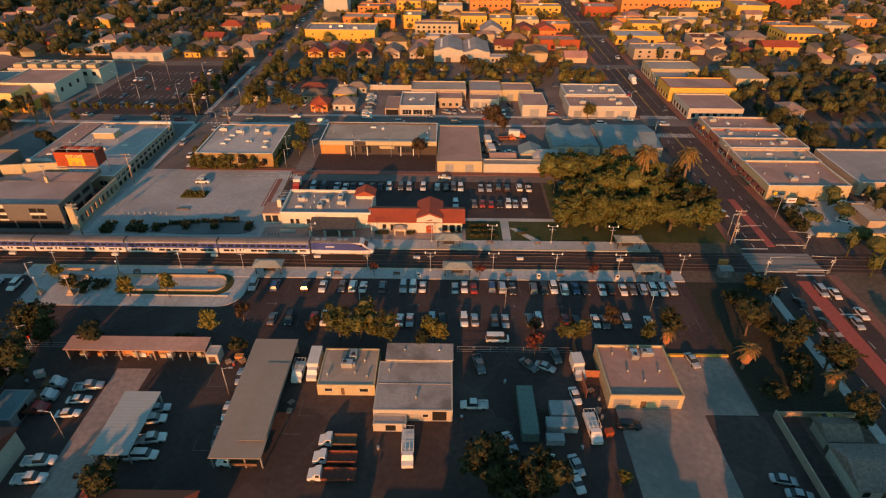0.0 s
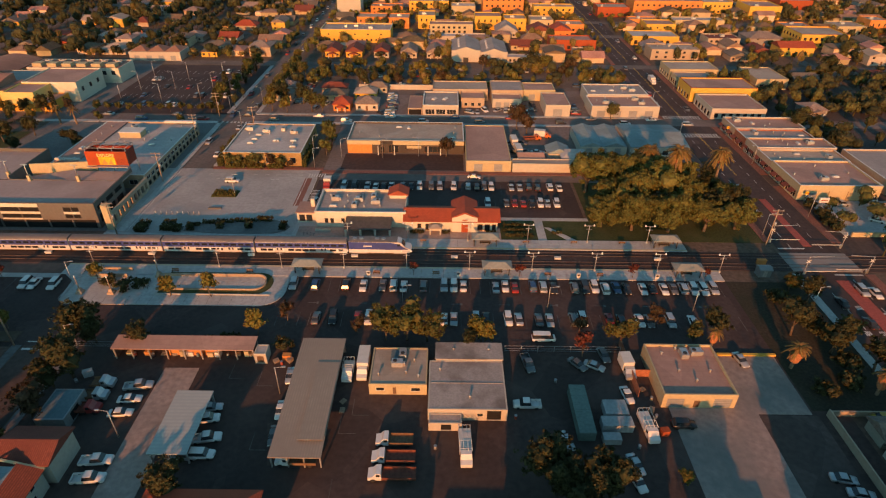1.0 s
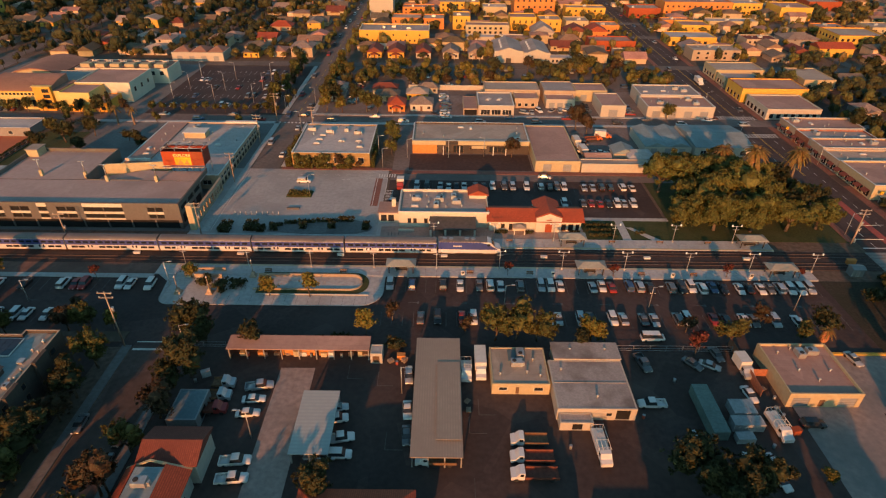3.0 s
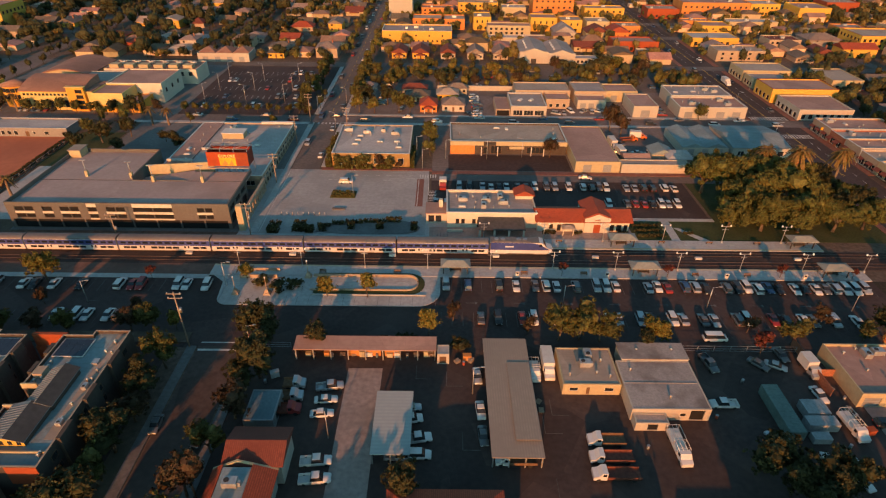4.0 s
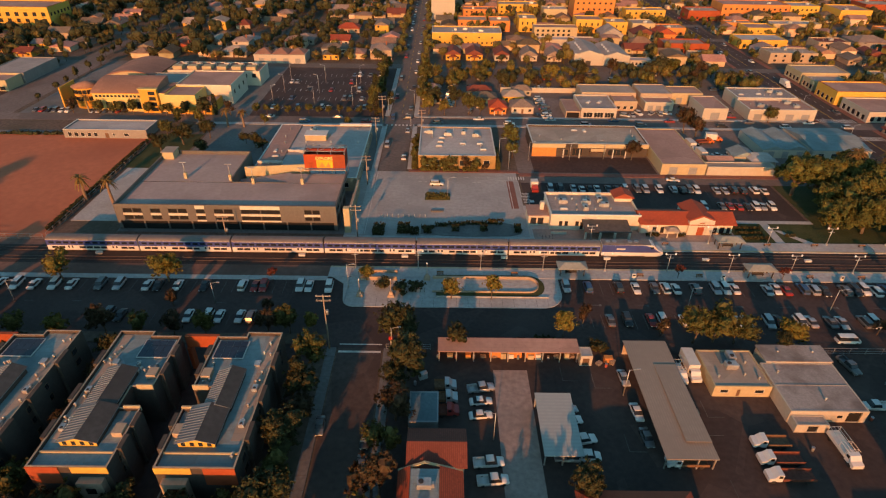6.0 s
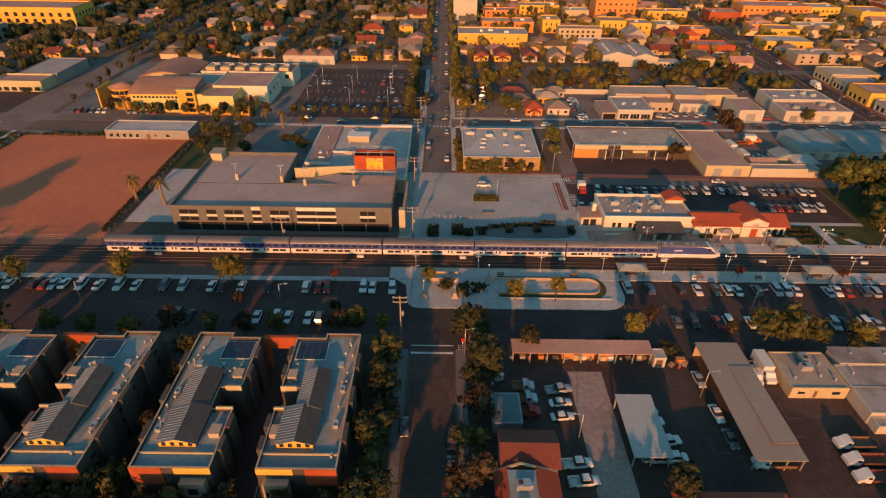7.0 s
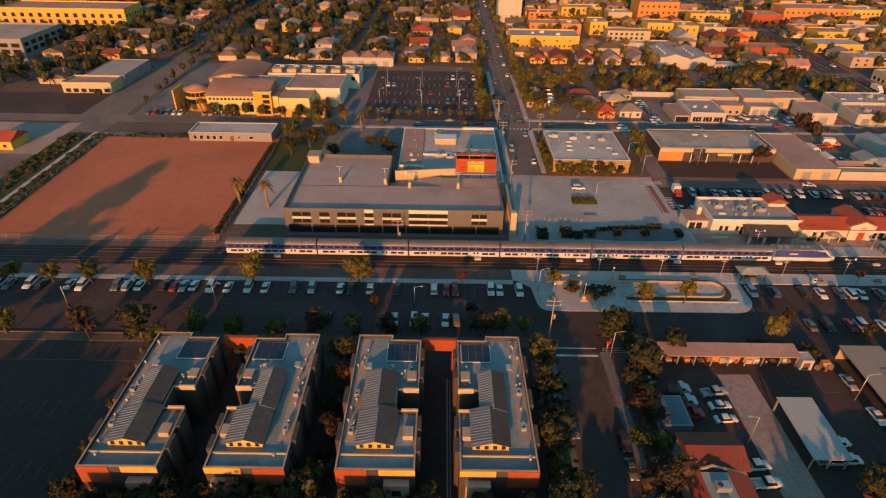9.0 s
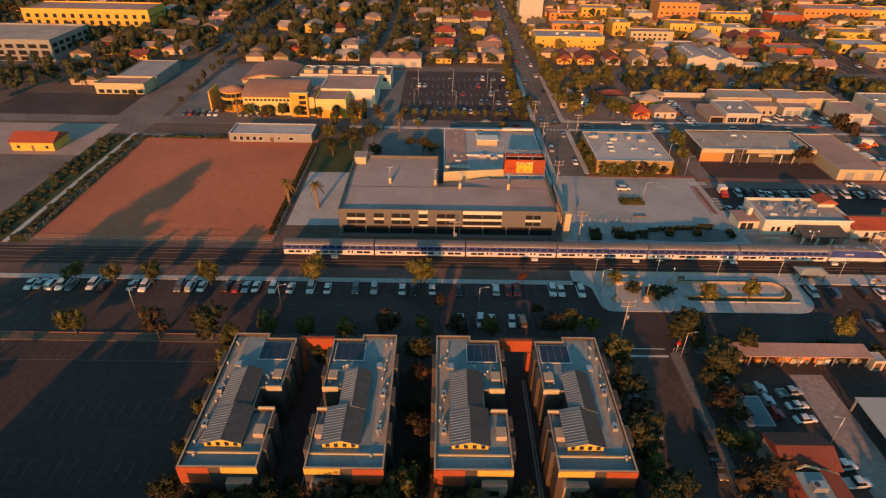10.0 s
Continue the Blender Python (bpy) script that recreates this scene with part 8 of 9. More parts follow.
def palm_proto(h, fan, skirt, label, seed, n=34):
    ob = thing("palm_tree", pose(0, 0, 0), label, "palm tree", label)
    r = random.Random(seed)
    t = Build()
    for k in range(8):
        t.tube((0.15 * math.sin(k * 0.4), 0, h * k / 8 - (0.2 if k == 0 else 0)), (0.15 * math.sin((k + 1) * 0.4), 0, h * (k + 1) / 8), 0.38 - 0.02 * k, 0.36 - 0.02 * k, 8, False)
    part("trunk", t, palm_bark, ob)
    c = Build()
    top = Vector((0.15 * math.sin(3.2), 0, h))
    for k in range(n):
        a, el = 2.4 * k, r.uniform(-0.5, 1.2)
        d = Vector((math.cos(a), math.sin(a), 0))
        L = fan * r.uniform(0.8, 1.1)
        prev = top
        side = Vector((-d.y, d.x, 0))
        for j in range(1, 6):
            s = j / 5
            p = top + d * L * s * math.cos(el * (1 - 0.3 * s)) + Vector((0, 0, L * (math.sin(el) * s - 0.75 * s * s)))
            w0, w1 = 0.42 * (1 - (s - 0.2) * 0.7), 0.42 * (1 - s * 0.75)
            for sg in (-1, 1):
                c.add([prev, p, p + side * sg * w1 * fan * 0.35 - Vector((0, 0, 0.25 * w1)), prev + side * sg * w0 * fan * 0.35 - Vector((0, 0, 0.25 * w0))], [(0, 1, 2, 3)])
            prev = p
    part("fronds", c, leaf_palm, ob)
    if skirt:
        s = Build()
        for k in range(260):
            a, z = r.uniform(0, 2 * math.pi), h - 0.2 - r.random() * skirt
            rad = 0.5 + 0.9 * (1 - abs((h - z) / skirt - 0.35)) * r.uniform(0.5, 1)
            p = Vector((rad * math.cos(a), rad * math.sin(a), z))
            q = Vector((0.4 * math.cos(a), 0.4 * math.sin(a), z + 0.5))
            sd = Vector((-math.sin(a), math.cos(a), 0)) * 0.22
            s.add([q - sd, q + sd, p + sd * 1.3 - Vector((0, 0, 0.5)), p - sd * 1.3 - Vector((0, 0, 0.5))], [(0, 1, 2, 3)])
        part("dry_skirt", s, palm_thatch, ob, "dry brown frond skirt")
    return ob


TREES["palm"] = [palm_proto(6.5, 2.6, 3.8, "stout fan palm with a dry brown skirt", 4)]
TREES["tallpalm"] = [palm_proto(12.5, 3.4, 2.2, "tall date palm with arching fronds", 5, 76), palm_proto(11.5, 3.2, 2.0, "tall date palm with arching fronds", 8, 76)]
TREES["smallpalm"] = [palm_proto(5.5, 2.2, 0, "young palm with a slim trunk", 6, 26)]
tree_rng = random.Random(5)


def plant(key, x, y, s=1.0, z=0.0, name_rot=None):
    ob = copy_thing(tree_rng.choice(TREES[key]), pose(x, y, z, 0, 0, tree_rng.uniform(0, 360)))
    ob.scale = (s * tree_rng.uniform(0.92, 1.08), s * tree_rng.uniform(0.92, 1.08), s * tree_rng.uniform(0.9, 1.12))
    return ob


def plant_all(text):
    for item in text.split():
        key, x, y, s = item.split(",")
        plant(key, float(x), float(y), float(s))


# park of fig trees and date palms beside the depot
plant_all(
    "ficus,46,153,.85 ficus,55,151,1 ficus,66,150.5,1.05 ficus,77,151,.95 ficus,87,152.5,.85 ficus,52,163,1.1 ficus,63,163,1.2 ficus,74,164,1 ficus,46,176,1.1 ficus,56,179,1.25 ficus,66,180,1.2 ficus,77,177,1 dark,90,160,1.1 ficus,87,165,.8 dark,84,173,1.2 dark,88,180,1.1 dark,82,158,1.2"
    " tallpalm,73.4,173,1.4 tallpalm,87.2,173,1.4 tallpalm,67,181,1.15 smallpalm,80,180,1.2"
    # station: platform trees, plaza trees
    " red,-10,126,1 red,18.3,126,1.05 red,48.6,126,1.05 red,68,126,.8 red,-118,122.6,1 small,-93.3,123.4,1.2 small,-71.1,116.0,1.5 small,-60.8,116.0,1.5 bush,-89,121,1.4 bush,-80,120,1.2 bush,-84,119,1.3"
    # car park trees
    " brown,-39.4,107,.7 small,-45,102,1.6 olive,-15.2,100.5,1.4 olive,-10.4,100.9,1.5 olive,-5.6,100.4,1.35 yellow,6.9,100.4,1.15 brown,48.8,106.6,.8 brown,30,104,.7 olive,38.5,100,1.1 dark,61.7,103,.9 olive,56,101.5,.8 brown,-22,103,.6"
    " olive,-225.8,121.5,1 olive,-215.6,121.5,1 olive,-200.6,121.5,1.15 yellow,-172.8,122,1.3 yellow,-145.1,122,1.4 brown,-140,112,.7 olive,-236,121.5,.9 brown,-116,110,.6"
    " olive,-225,101,1.1 brown,-205,99.8,1.2 dark,-193,100,1.1 olive,-179.5,101,1.1 olive,-171,100.5,.9 yellow,-162,101,1.0 brown,-151.5,101.5,1.2 olive,-143.8,102,.9 brown,-135.5,101,1.0 olive,-128,101,.9 brown,-114,102,1.15 olive,-109,102,1.15 small,-104,103,1.2"
    # beside the side street
    " dark,-83.5,100.6,1.3 dark,-81.0,98.6,.8 olive,-101.4,90.5,1.3 dark,-101.5,82,1.1 brown,-101.5,76,1.2 dark,-102,69,1.2 olive,-101.5,62,1.2 brown,-82.5,77,1.4 olive,-84.5,69,1.2 brown,-85.5,60,1.5 olive,-84.5,53,1.3 dark,-80.5,88,1.3 dark,-83,85,.9"
    # between the apartment blocks
    " brown,-144.6,86,.9 bush,-145,80,1.6 brown,-144.2,72,1 bush,-143.8,66,1.6 olive,-145.2,60,1 brown,-144,54,1.2 bush,-166,60,1.6 olive,-133,55,1.2 olive,-153,55.5,1.1 brown,-160,55,1.2 dark,-185.5,84,.7 olive,-186,76,.8 olive,-186,66,.8 yellow,-186,90,.9 yellow,-176,55.5,1.1 dark,-116,54.5,.9 dark,-126,56,.9 dark,-137.5,55.2,.9 dark,-148,57,.9 dark,-156.5,55,.9 dark,-168,56,.9 dark,-180,55,.9 dark,-172,54.6,.9 dark,-145,92,.9 dark,-186.5,58,.75 dark,-165.5,92,.8 olive,-187,96,1 dark,-102,56,1.4 olive,-108,55,1.1"
    # workshops
    " dark,16.5,66,1.25 dark,19,61.5,1.1 dark,26,61.5,1.35 dark,22.5,57.5,1.2 red,29.3,96,1.6 dark,-48.5,60,.9 dark,-70,97.6,.8 bush,-50,98.8,1.3 bush,-38,98,1.2 bush,-56,98.6,1 yellow,41,64,.6 dark,4,98.4,.7"
    # right side garden
    " palm,74.6,93.2,1.05 palm,59.5,99.5,.8 palm,88.8,85.6,.95 dark,80,104,1.1 dark,86,98,1.2 olive,83,110,.9 dark,90,116,.9 bush,78,86,1.4 bush,84,88,1.6 dark,92,92,1.1 olive,92,103,1 bush,90,124,1.4 olive,88,121,.8 bush,82,117,1.5 bush,86,104,1.7 dark,90,78,1 bush,87,94,1.6"
    # left lots
    " smallpalm,-189.8,166,1.45 smallpalm,-180,164,1.45 dark,-147,211,.75 dark,-143.5,208,.7 dark,-152,215,.6 dark,-176,213,1.1 dark,-182,206,.9 dark,-168,220,.9 olive,-186,222,1 dark,-165,203,.8"
    " round,-185,234,1 round,-177,234,.9 smallpalm,-165,233,1.2 smallpalm,-158,233,1.2 round,-150,236,.7 round,-114,234,.7 olive,-196,245.6,.9 olive,-204,246.2,.8 olive,-211,246.6,.9 olive,-218,246.4,.9 olive,-226,246.2,.9 dark,-187,244.9,.8 dark,-178.4,244.8,.9 smallpalm,-231,247.5,1.3 cypress,-174.2,246.4,.9 brown,-238,247,1 brown,-168,246.8,.8"
    # before the olive-brown office and along the field
    " olive,-80.5,193.0,.75 olive,-77.2,192.2,.8 olive,-73.6,193.1,.7 olive,-70.6,192.0,.85 brown,-64.4,192.6,.75 olive,-61.2,192.2,.8 olive,-84,200,.7 olive,-84,207,.7 olive,-84.2,214,.65 brown,-58.2,191.8,.5"
    # middle blocks
    " round,-46.5,213,1.35 round,-47,204,.9 brown,-1.5,203.6,1.15 brown,28.5,232,1.6 brown,32,228,1.4 olive,71.5,246.5,1.1 yellow,-80,252,1.3 yellow,-73,250.5,1.2 olive,-62,251.5,1.3 olive,-57,250.5,1.1 dark,-68,262,1.1 dark,-78,262,1.1 cypress,-83,270,.8"
    " dark,145,232,1.2 dark,150,228,1.2 olive,145,240,1 dark,150,212,1 bush,117,167,1.4 bush,117.4,160,1.5 bush,117.6,157.4,1.5 bush,117.8,154.6,1.5 bush,118,152,1.4"
)
for k in range(11):
    plant("cypress" if k % 3 == 0 else "round", -104 + tree_rng.uniform(-2.5, 1), 249 + 7 * k, tree_rng.uniform(0.9, 1.3))
    plant(("olive", "yellow", "round")[k % 3], -83.2 + tree_rng.uniform(-1, 1.5), 266 + 6.0 * k, tree_rng.uniform(1.0, 1.35))
for k in range(13):
    plant(("olive", "round")[k % 2], -157 + 4.6 * k, 250 + tree_rng.uniform(-1.5, 1), tree_rng.uniform(0.5, 0.75))
# grove behind the far row
for k in range(28):
    x, y = tree_rng.uniform(-80, 92), tree_rng.uniform(288, 322)
    if is_free(x, y, 2):
        plant(tree_rng.choice(("olive", "yellow", "brown", "round", "dark")), x, y, tree_rng.uniform(0.8, 1.3))


# ---- poles and wires ----
def utility_pole(x, y, h=14.0, arms=2):
    ob = thing("utility_pole", pose(x, y, 0), "weathered wooden utility pole with crossarms", "utility pole", "utility poles")
    part("pole", Build().tube((0, 0, -0.2), (0, 0, h), 0.2, 0.13, 8), wood_pale, ob)
    for k in range(arms):
        z = h - 0.5 - 1.2 * k
        a = part("crossarm", Build().box(-1.6, 1.6, -0.16, 0.16, z, z + 0.12), wood_pale, ob)
        for s in (-1.4, 1.4):
            part("insulator", Build().tube((s, 0, z + 0.1), (s, 0, z + 0.4), 0.07, n=5), white_paint, a)
    part("transformer", Build().tube((0.5, 0, h - 5.4), (0.5, 0, h - 4.2), 0.32, n=8), grey_metal, ob)


wood_pale = mat("wood_pale", (0.34, 0.25, 0.18), 0.9, scale=1.5, spread=0.25)
for x, y, h in ((-98.9, 97.2, 15.5), (-98.6, 145, 11), (-99.6, 180, 11), (-99.8, 214, 12), (-99.6, 240, 12), (-136, 141.5, 9), (92.5, 143.5, 12), (-82.5, 232, 9), (-84, 60, 10)):
    utility_pole(x, y, h)


def street_lamp(x, y, h=8.0, rot=0.0, label="slim grey street lamp", group="street lamps"):
    ob = thing("street_lamp", pose(x, y, 0, 0, 0, rot), label, "street lamp", group)
    part("pole", Build().tube((0, 0, 0), (0, 0, h), 0.11, 0.07, 6), galvanised, ob)
    part("arm", Build().tube((0, 0, h - 0.2), (1.6, 0, h + 0.2), 0.05, n=5), galvanised, ob)
    part("lamp_head", Build().box(1.4, 2.2, -0.15, 0.15, h + 0.12, h + 0.28), galvanised, ob)


for x, y in ((-152.4, 297.7), (-134.7, 279.7), (-134.3, 296.4), (-115.8, 262), (-133.4, 260.7), (-151.5, 279.2), (-116.4, 297.1), (-153, 262.4), (-116, 279.5)):
    street_lamp(x, y, 9, tree_rng.choice((0, 180)), "pale car park lamp post", "car park lamps")
for x, y, r in ((-41, 202, 0), (-25.5, 202, 0), (-12, 204, 180), (-49.5, 193, 0), (-52, 205, 0), (94, 149, 0), (94, 224, 0), (113.5, 160, 180), (113.5, 200, 180), (94, 262, 0), (-97.8, 120, 0), (89.5, 113, 0), (-84.6, 96, 0), (-71.8, 170.8, 0), (-87, 230, 180), (-87, 262, 180), (-98, 250, 0), (-35.6, 84, 0), (-63.4, 72.5, 180), (113.5, 290, 180)):
    street_lamp(x, y, 7.5, r)
for x, y in ((60, 112.5), (24, 113), (-12, 113), (-130, 113), (-180, 113), (-216, 111)):
    street_lamp(x, y, 6.5, 0, "slim car park lamp post", "car park lamps")


def crossing_signal(x, y, rot):
    ob = thing("crossing_signal", pose(x, y, 0, 0, 0, rot), "white railway crossing signal with a gate arm", "crossing signal", "crossing signals")
    part("mast", Build().tube((0, 0, 0), (0, 0, 4.6), 0.1, n=6), galvanised, ob)
    part("crossbuck", Build().add([(-0.7, -0.1, 3.8), (-0.5, -0.1, 3.7), (0.7, -0.1, 4.6), (0.5, -0.1, 4.7)], [(0, 1, 2, 3)]).add([(0.7, -0.12, 3.8), (0.5, -0.12, 3.7), (-0.7, -0.12, 4.6), (-0.5, -0.12, 4.7)], [(0, 3, 2, 1)]), white_paint, ob)
    part("lamp_pair", Build().tube((-0.4, -0.2, 3.1), (-0.4, 0, 3.1), 0.2, n=8).tube((0.4, -0.2, 3.1), (0.4, 0, 3.1), 0.2, n=8), dark_paint, ob)
    part("gate_arm", Build().box(0.1, 8.6, -0.3, -0.2, 1.05, 1.2), white_paint, ob, "lowered white and red gate arm")
    part("gate_box", Build().box(-0.3, 0.3, -0.45, -0.1, 0.0, 1.3), galvanised, ob)
    part("signal_arm", Build().tube((0, 0, 5.6), (6.5, 0, 5.9), 0.08, n=5).tube((0, 0, 4.6), (0, 0, 5.7), 0.1, n=5), galvanised, ob)


for x, y, r in ((94.2, 145.2, 0), (96, 129, 0), (113.6, 129.5, 180), (113.6, 142, 180)):
    crossing_signal(x, y, r)
ob = thing("relay_hut", pose(84.5, 128.4, 0), "small pale blue relay hut beside the crossing", "hut")
part("case", Build().box(-1.6, 1.6, -1.2, 1.2, 0, 2.4), metal_ribbed, ob)
part("roof", hip_roof(Build(), 3.2, 2.4, 2.42, 0.5, 0.2, True, "x"), metal_ribbed, ob)
part("door", Build().box(-0.5, 0.5, -1.26, -1.2, 0.1, 2.0), grey_metal, ob)
ob = thing("orange_cabinet", pose(86.4, 133.5, 0.1), "bright orange trackside cabinet", "cabinet")
part("case", Build().box(-1.2, 1.2, -0.5, 0.5, 0, 1.4, 0.04), stucco_orange, ob)
part("lid", Build().box(-1.25, 1.25, -0.55, 0.55, 1.4, 1.5), stucco_orange, ob)


def pole_sign(x, y, w, h, z, material, label):
    ob = thing("pole_sign", pose(x, y, 0), label, "sign", "pole signs")
    part("post", Build().tube((0, 0, 0), (0, 0, z), 0.12, n=6), galvanised, ob)
    part("sign_box", Build().box(-w / 2, w / 2, -0.2, 0.2, z, z + h), material, ob)
    part("lettering_bar", Build().box(-w * 0.35, w * 0.35, -0.22, -0.2, z + h * 0.4, z + h * 0.6), sign_maroon, ob)


pole_sign(118.6, 163, 3.0, 1.6, 4.0, white_paint, "white pole sign before the shops")
pole_sign(117.5, 170.3, 1.0, 1.0, 3.0, sign_yellow, "small yellow roadside sign")
pole_sign(115.0, 228, 0.9, 1.0, 3.2, sign_yellow, "small yellow roadside sign")
pole_sign(-85.0, 97.8, 0.8, 0.8, 2.4, lamp_red, "red stop sign at the street corner")


def fence_line(x0, y0, x1, y1, h, label):
    ob = thing("fence", pose(x0, y0, 0), label, "fence")
    d = Vector((x1 - x0, y1 - y0, 0))
    n = max(2, int(d.length / 3.5))
    for k in range(n + 1):
        p = d * (k / n)
        part("post", Build().tube((p.x, p.y, 0), (p.x, p.y, h), 0.06, n=5), grey_metal, ob)
    nrm = Vector((-d.y, d.x, 0)).normalized() * 0.03
    for z in (h * 0.15, h * 0.5, h * 0.95):
        part("rail", Build().add([(-nrm.x, -nrm.y, z), (d.x - nrm.x, d.y - nrm.y, z), (d.x + nrm.x, d.y + nrm.y, z), (nrm.x, nrm.y, z), (-nrm.x, -nrm.y, z + 0.06), (d.x - nrm.x, d.y - nrm.y, z + 0.06), (d.x + nrm.x, d.y + nrm.y, z + 0.06), (nrm.x, nrm.y, z + 0.06)], [(4, 5, 6, 7), (0, 1, 5, 4), (2, 3, 7, 6)]), grey_metal, ob)


fence_line(-262, 142.2, -190, 142.2, 1.8, "grey chain-link fence between field and track")
fence_line(-189.4, 143, -189.4, 210, 1.8, "grey chain-link fence beside the field")
for k in range(9):
    hedge(-191.8, -190.2, 147 + 7.6 * k, 154.2 + 7.6 * k, 1.3, leaf_dark, "dark hedge along the field fence")
fence_line(-98, 128.4, -98, 113.5, 1.0, "low grey metal plaza railing")
fence_line(-261.2, 143, -261.2, 222, 1.8, "grey chain-link fence along the street")
fence_line(-86, 97.3, -76, 97.3, 1.6, "grey chain-link yard fence")
fence_line(12, 97.3, 38, 97.3, 1.8, "grey chain-link yard fence")

# ---- the town beyond ----
for a, b in FAR_X:
    TAKEN.append((a - 3, b + 3, 330, 1500))
for a, b in CROSS_Y:
    TAKEN.append((-1000, 1000, a - 3, b + 3))
TAKEN.append((LEFT_ST[0] - 3, LEFT_ST[1] + 3, -300, 1500))
TAKEN.append((CHAPMAN[0] - 4, CHAPMAN[1] + 3, -300, 1500))
TAKEN.append((-346, -262, 139, 237))
TAKEN.append((-346, -285, 246, 277))
TAKEN.append((-262, 95, 98, 250))
TAKEN.append((-262, -99, 98, 326))
TAKEN.append((-86, 93, 246, 286))
town = random.Random(21)
HOUSES, DOWNTOWN = [], []
WALLS = (siding, siding, stucco_cream, stucco_white, stucco_tan, stucco_yellow)
ROOFS = (shingles, shingles, shingles, roof_tan, roof_grey, tile_dark, shingles, tile_red, shingles)


def seen(x, y, m=0.0):
    """Whether the camera's flight can see this part of the plan."""
    d = max(0.0, y * 0.84 + 50)
    return -140 - 0.80 * d - m < x < 9 + 0.80 * d + m


def lot_house(x, y, downtown):
    if downtown and len(DOWNTOWN) >= 10:
        return
    if downtown:
        W, D, h = town.uniform(12, 22), town.uniform(12, 18), town.uniform(4.5, 9.5)
        if not all(is_free(x + dx * W / 2, y + dy * D / 2) for dx in (-1, 0, 1) for dy in (-1, 0, 1)):
            return
        DOWNTOWN.append(x)
        wall = town.choice((stucco_yellow, stucco_orange, brick_wall, stucco_cream, stucco_yellow, stucco_white))
        building("town_building", x - W / 2, x + W / 2, y - D / 2, y + D / 2, h, wall, town.choice((roof_tan, roof_pink, roof_grey)), "flat-roofed old-town building lit by the evening sun", {"S": row(W, max(2, int(W / 4)), 1.0, h * 0.58, h * 0.8) + row(W, max(2, int(W / 5)), 1.8, 0.5, 2.5)}, 0.6, plain=True)
        if town.random() < 0.7:
            copy_thing(UNIT, pose(x + town.uniform(-3, 3), y + town.uniform(-3, 3), h))
        return
    if len(HOUSES) >= 130:
        return
    W, D = town.uniform(9, 16), town.uniform(9, 14)
    if not all(is_free(x + dx * W / 2, y + dy * D / 2) for dx in (-1, 0, 1) for dy in (-1, 0, 1)):
        return
    taken(x - W / 2, x + W / 2, y - D / 2, y + D / 2, 0.6)
    HOUSES.append((x, y))
    two = town.random() < 0.25
    wall, roof = town.choice(WALLS), town.choice(ROOFS)
    if y < 330:
        wall, roof = town.choice((stucco_grey, stucco_tan, wood_brown)), town.choice((shingles, tile_dark, shingles, roof_dark))
    tone = {stucco_grey: "grey", wood_brown: "brown wooden", stucco_cream: "cream", stucco_white: "white", stucco_tan: "tan", stucco_yellow: "ochre"}.get(wall, "pale")
    top = {tile_red: "red tiled", tile_dark: "dark red", roof_tan: "tan"}.get(roof, "brown shingled")
    ob = house(x, y, W, D, 5.4 if two else 3.0, town.uniform(1.8, 3.0), wall, roof, f"{tone} {'two-storey' if two else 'one-storey'} house with a {top} roof", town.choice("xy"), town.random() < 0.6, 0, group="houses of the town", windows=y < 420, porch=(not two and town.random() < 0.35), chimney=town.random() < 0.3)


cols = sorted([(a, b) for a, b in FAR_X])
TAKEN.append((-86, 93, 287, 324))
edges = [-620] + [v for ab in cols for v in ab] + [560]
rows_y = [(250, 323), (335, 396), (408, 439), (451, 500), (502, 554), (566, 638)]
for y0, y1 in rows_y:
    for k in range(0, len(edges), 2):
        x0, x1 = edges[k] + 5, edges[k + 1] - 5
        n = max(1, int((x1 - x0) / 17.5))
        for j in range(n):
            x = x0 + (x1 - x0) * (j + 0.5) / n + town.uniform(-4, 4)
            for yy in (y0 + 10, (y0 + y1) / 2 + town.uniform(-4, 4), y1 - 11):
                if seen(x, yy) and town.random() < 0.8:
                    lot_house(x, yy + town.uniform(-10, 10), x > -60 and yy > 405 and x < 330)
# the side right of the main street, and the blocks beside the near streets
for gx in range(13):
    for gy in range(12):
        x, y = 124 + 16 * gx + town.uniform(-2, 2), 66 + 16.5 * gy + town.uniform(-2, 2)
        if seen(x, y, 5) and not (128 < y < 142) and is_free(x, y, 4) and not (x < 200 and 140 < y < 176):
            lot_house(x, y, False)
for gx in range(9):
    for gy in range(15):
        x, y = -284 - 17 * gx + town.uniform(-2, 2), 70 + 17 * gy + town.uniform(-2, 2)
        if seen(x, y, 5) and not (122 < y < 146) and is_free(x, y, 4):
            lot_house(x, y, False)

TAKEN.remove((-86, 93, 287, 324))
# street and garden trees of the town
count = 0
for _ in range(2400):
    y = 66 + 560 * town.random() ** 0.8
    x = town.uniform(-640, 520)
    if count < 14 and seen(x, y, 4) and is_free(x, y, 2.0) and (x > 116 or x < -275 or y > 334):
        plant(town.choice(("dark", "round", "olive", "brown", "yellow", "dark", "round")), x, y, town.uniform(0.8, 1.5) if y < 500 else town.uniform(1.0, 1.7))
        TAKEN.append((x - 1.5, x + 1.5, y - 1.5, y + 1.5))
        count += 1


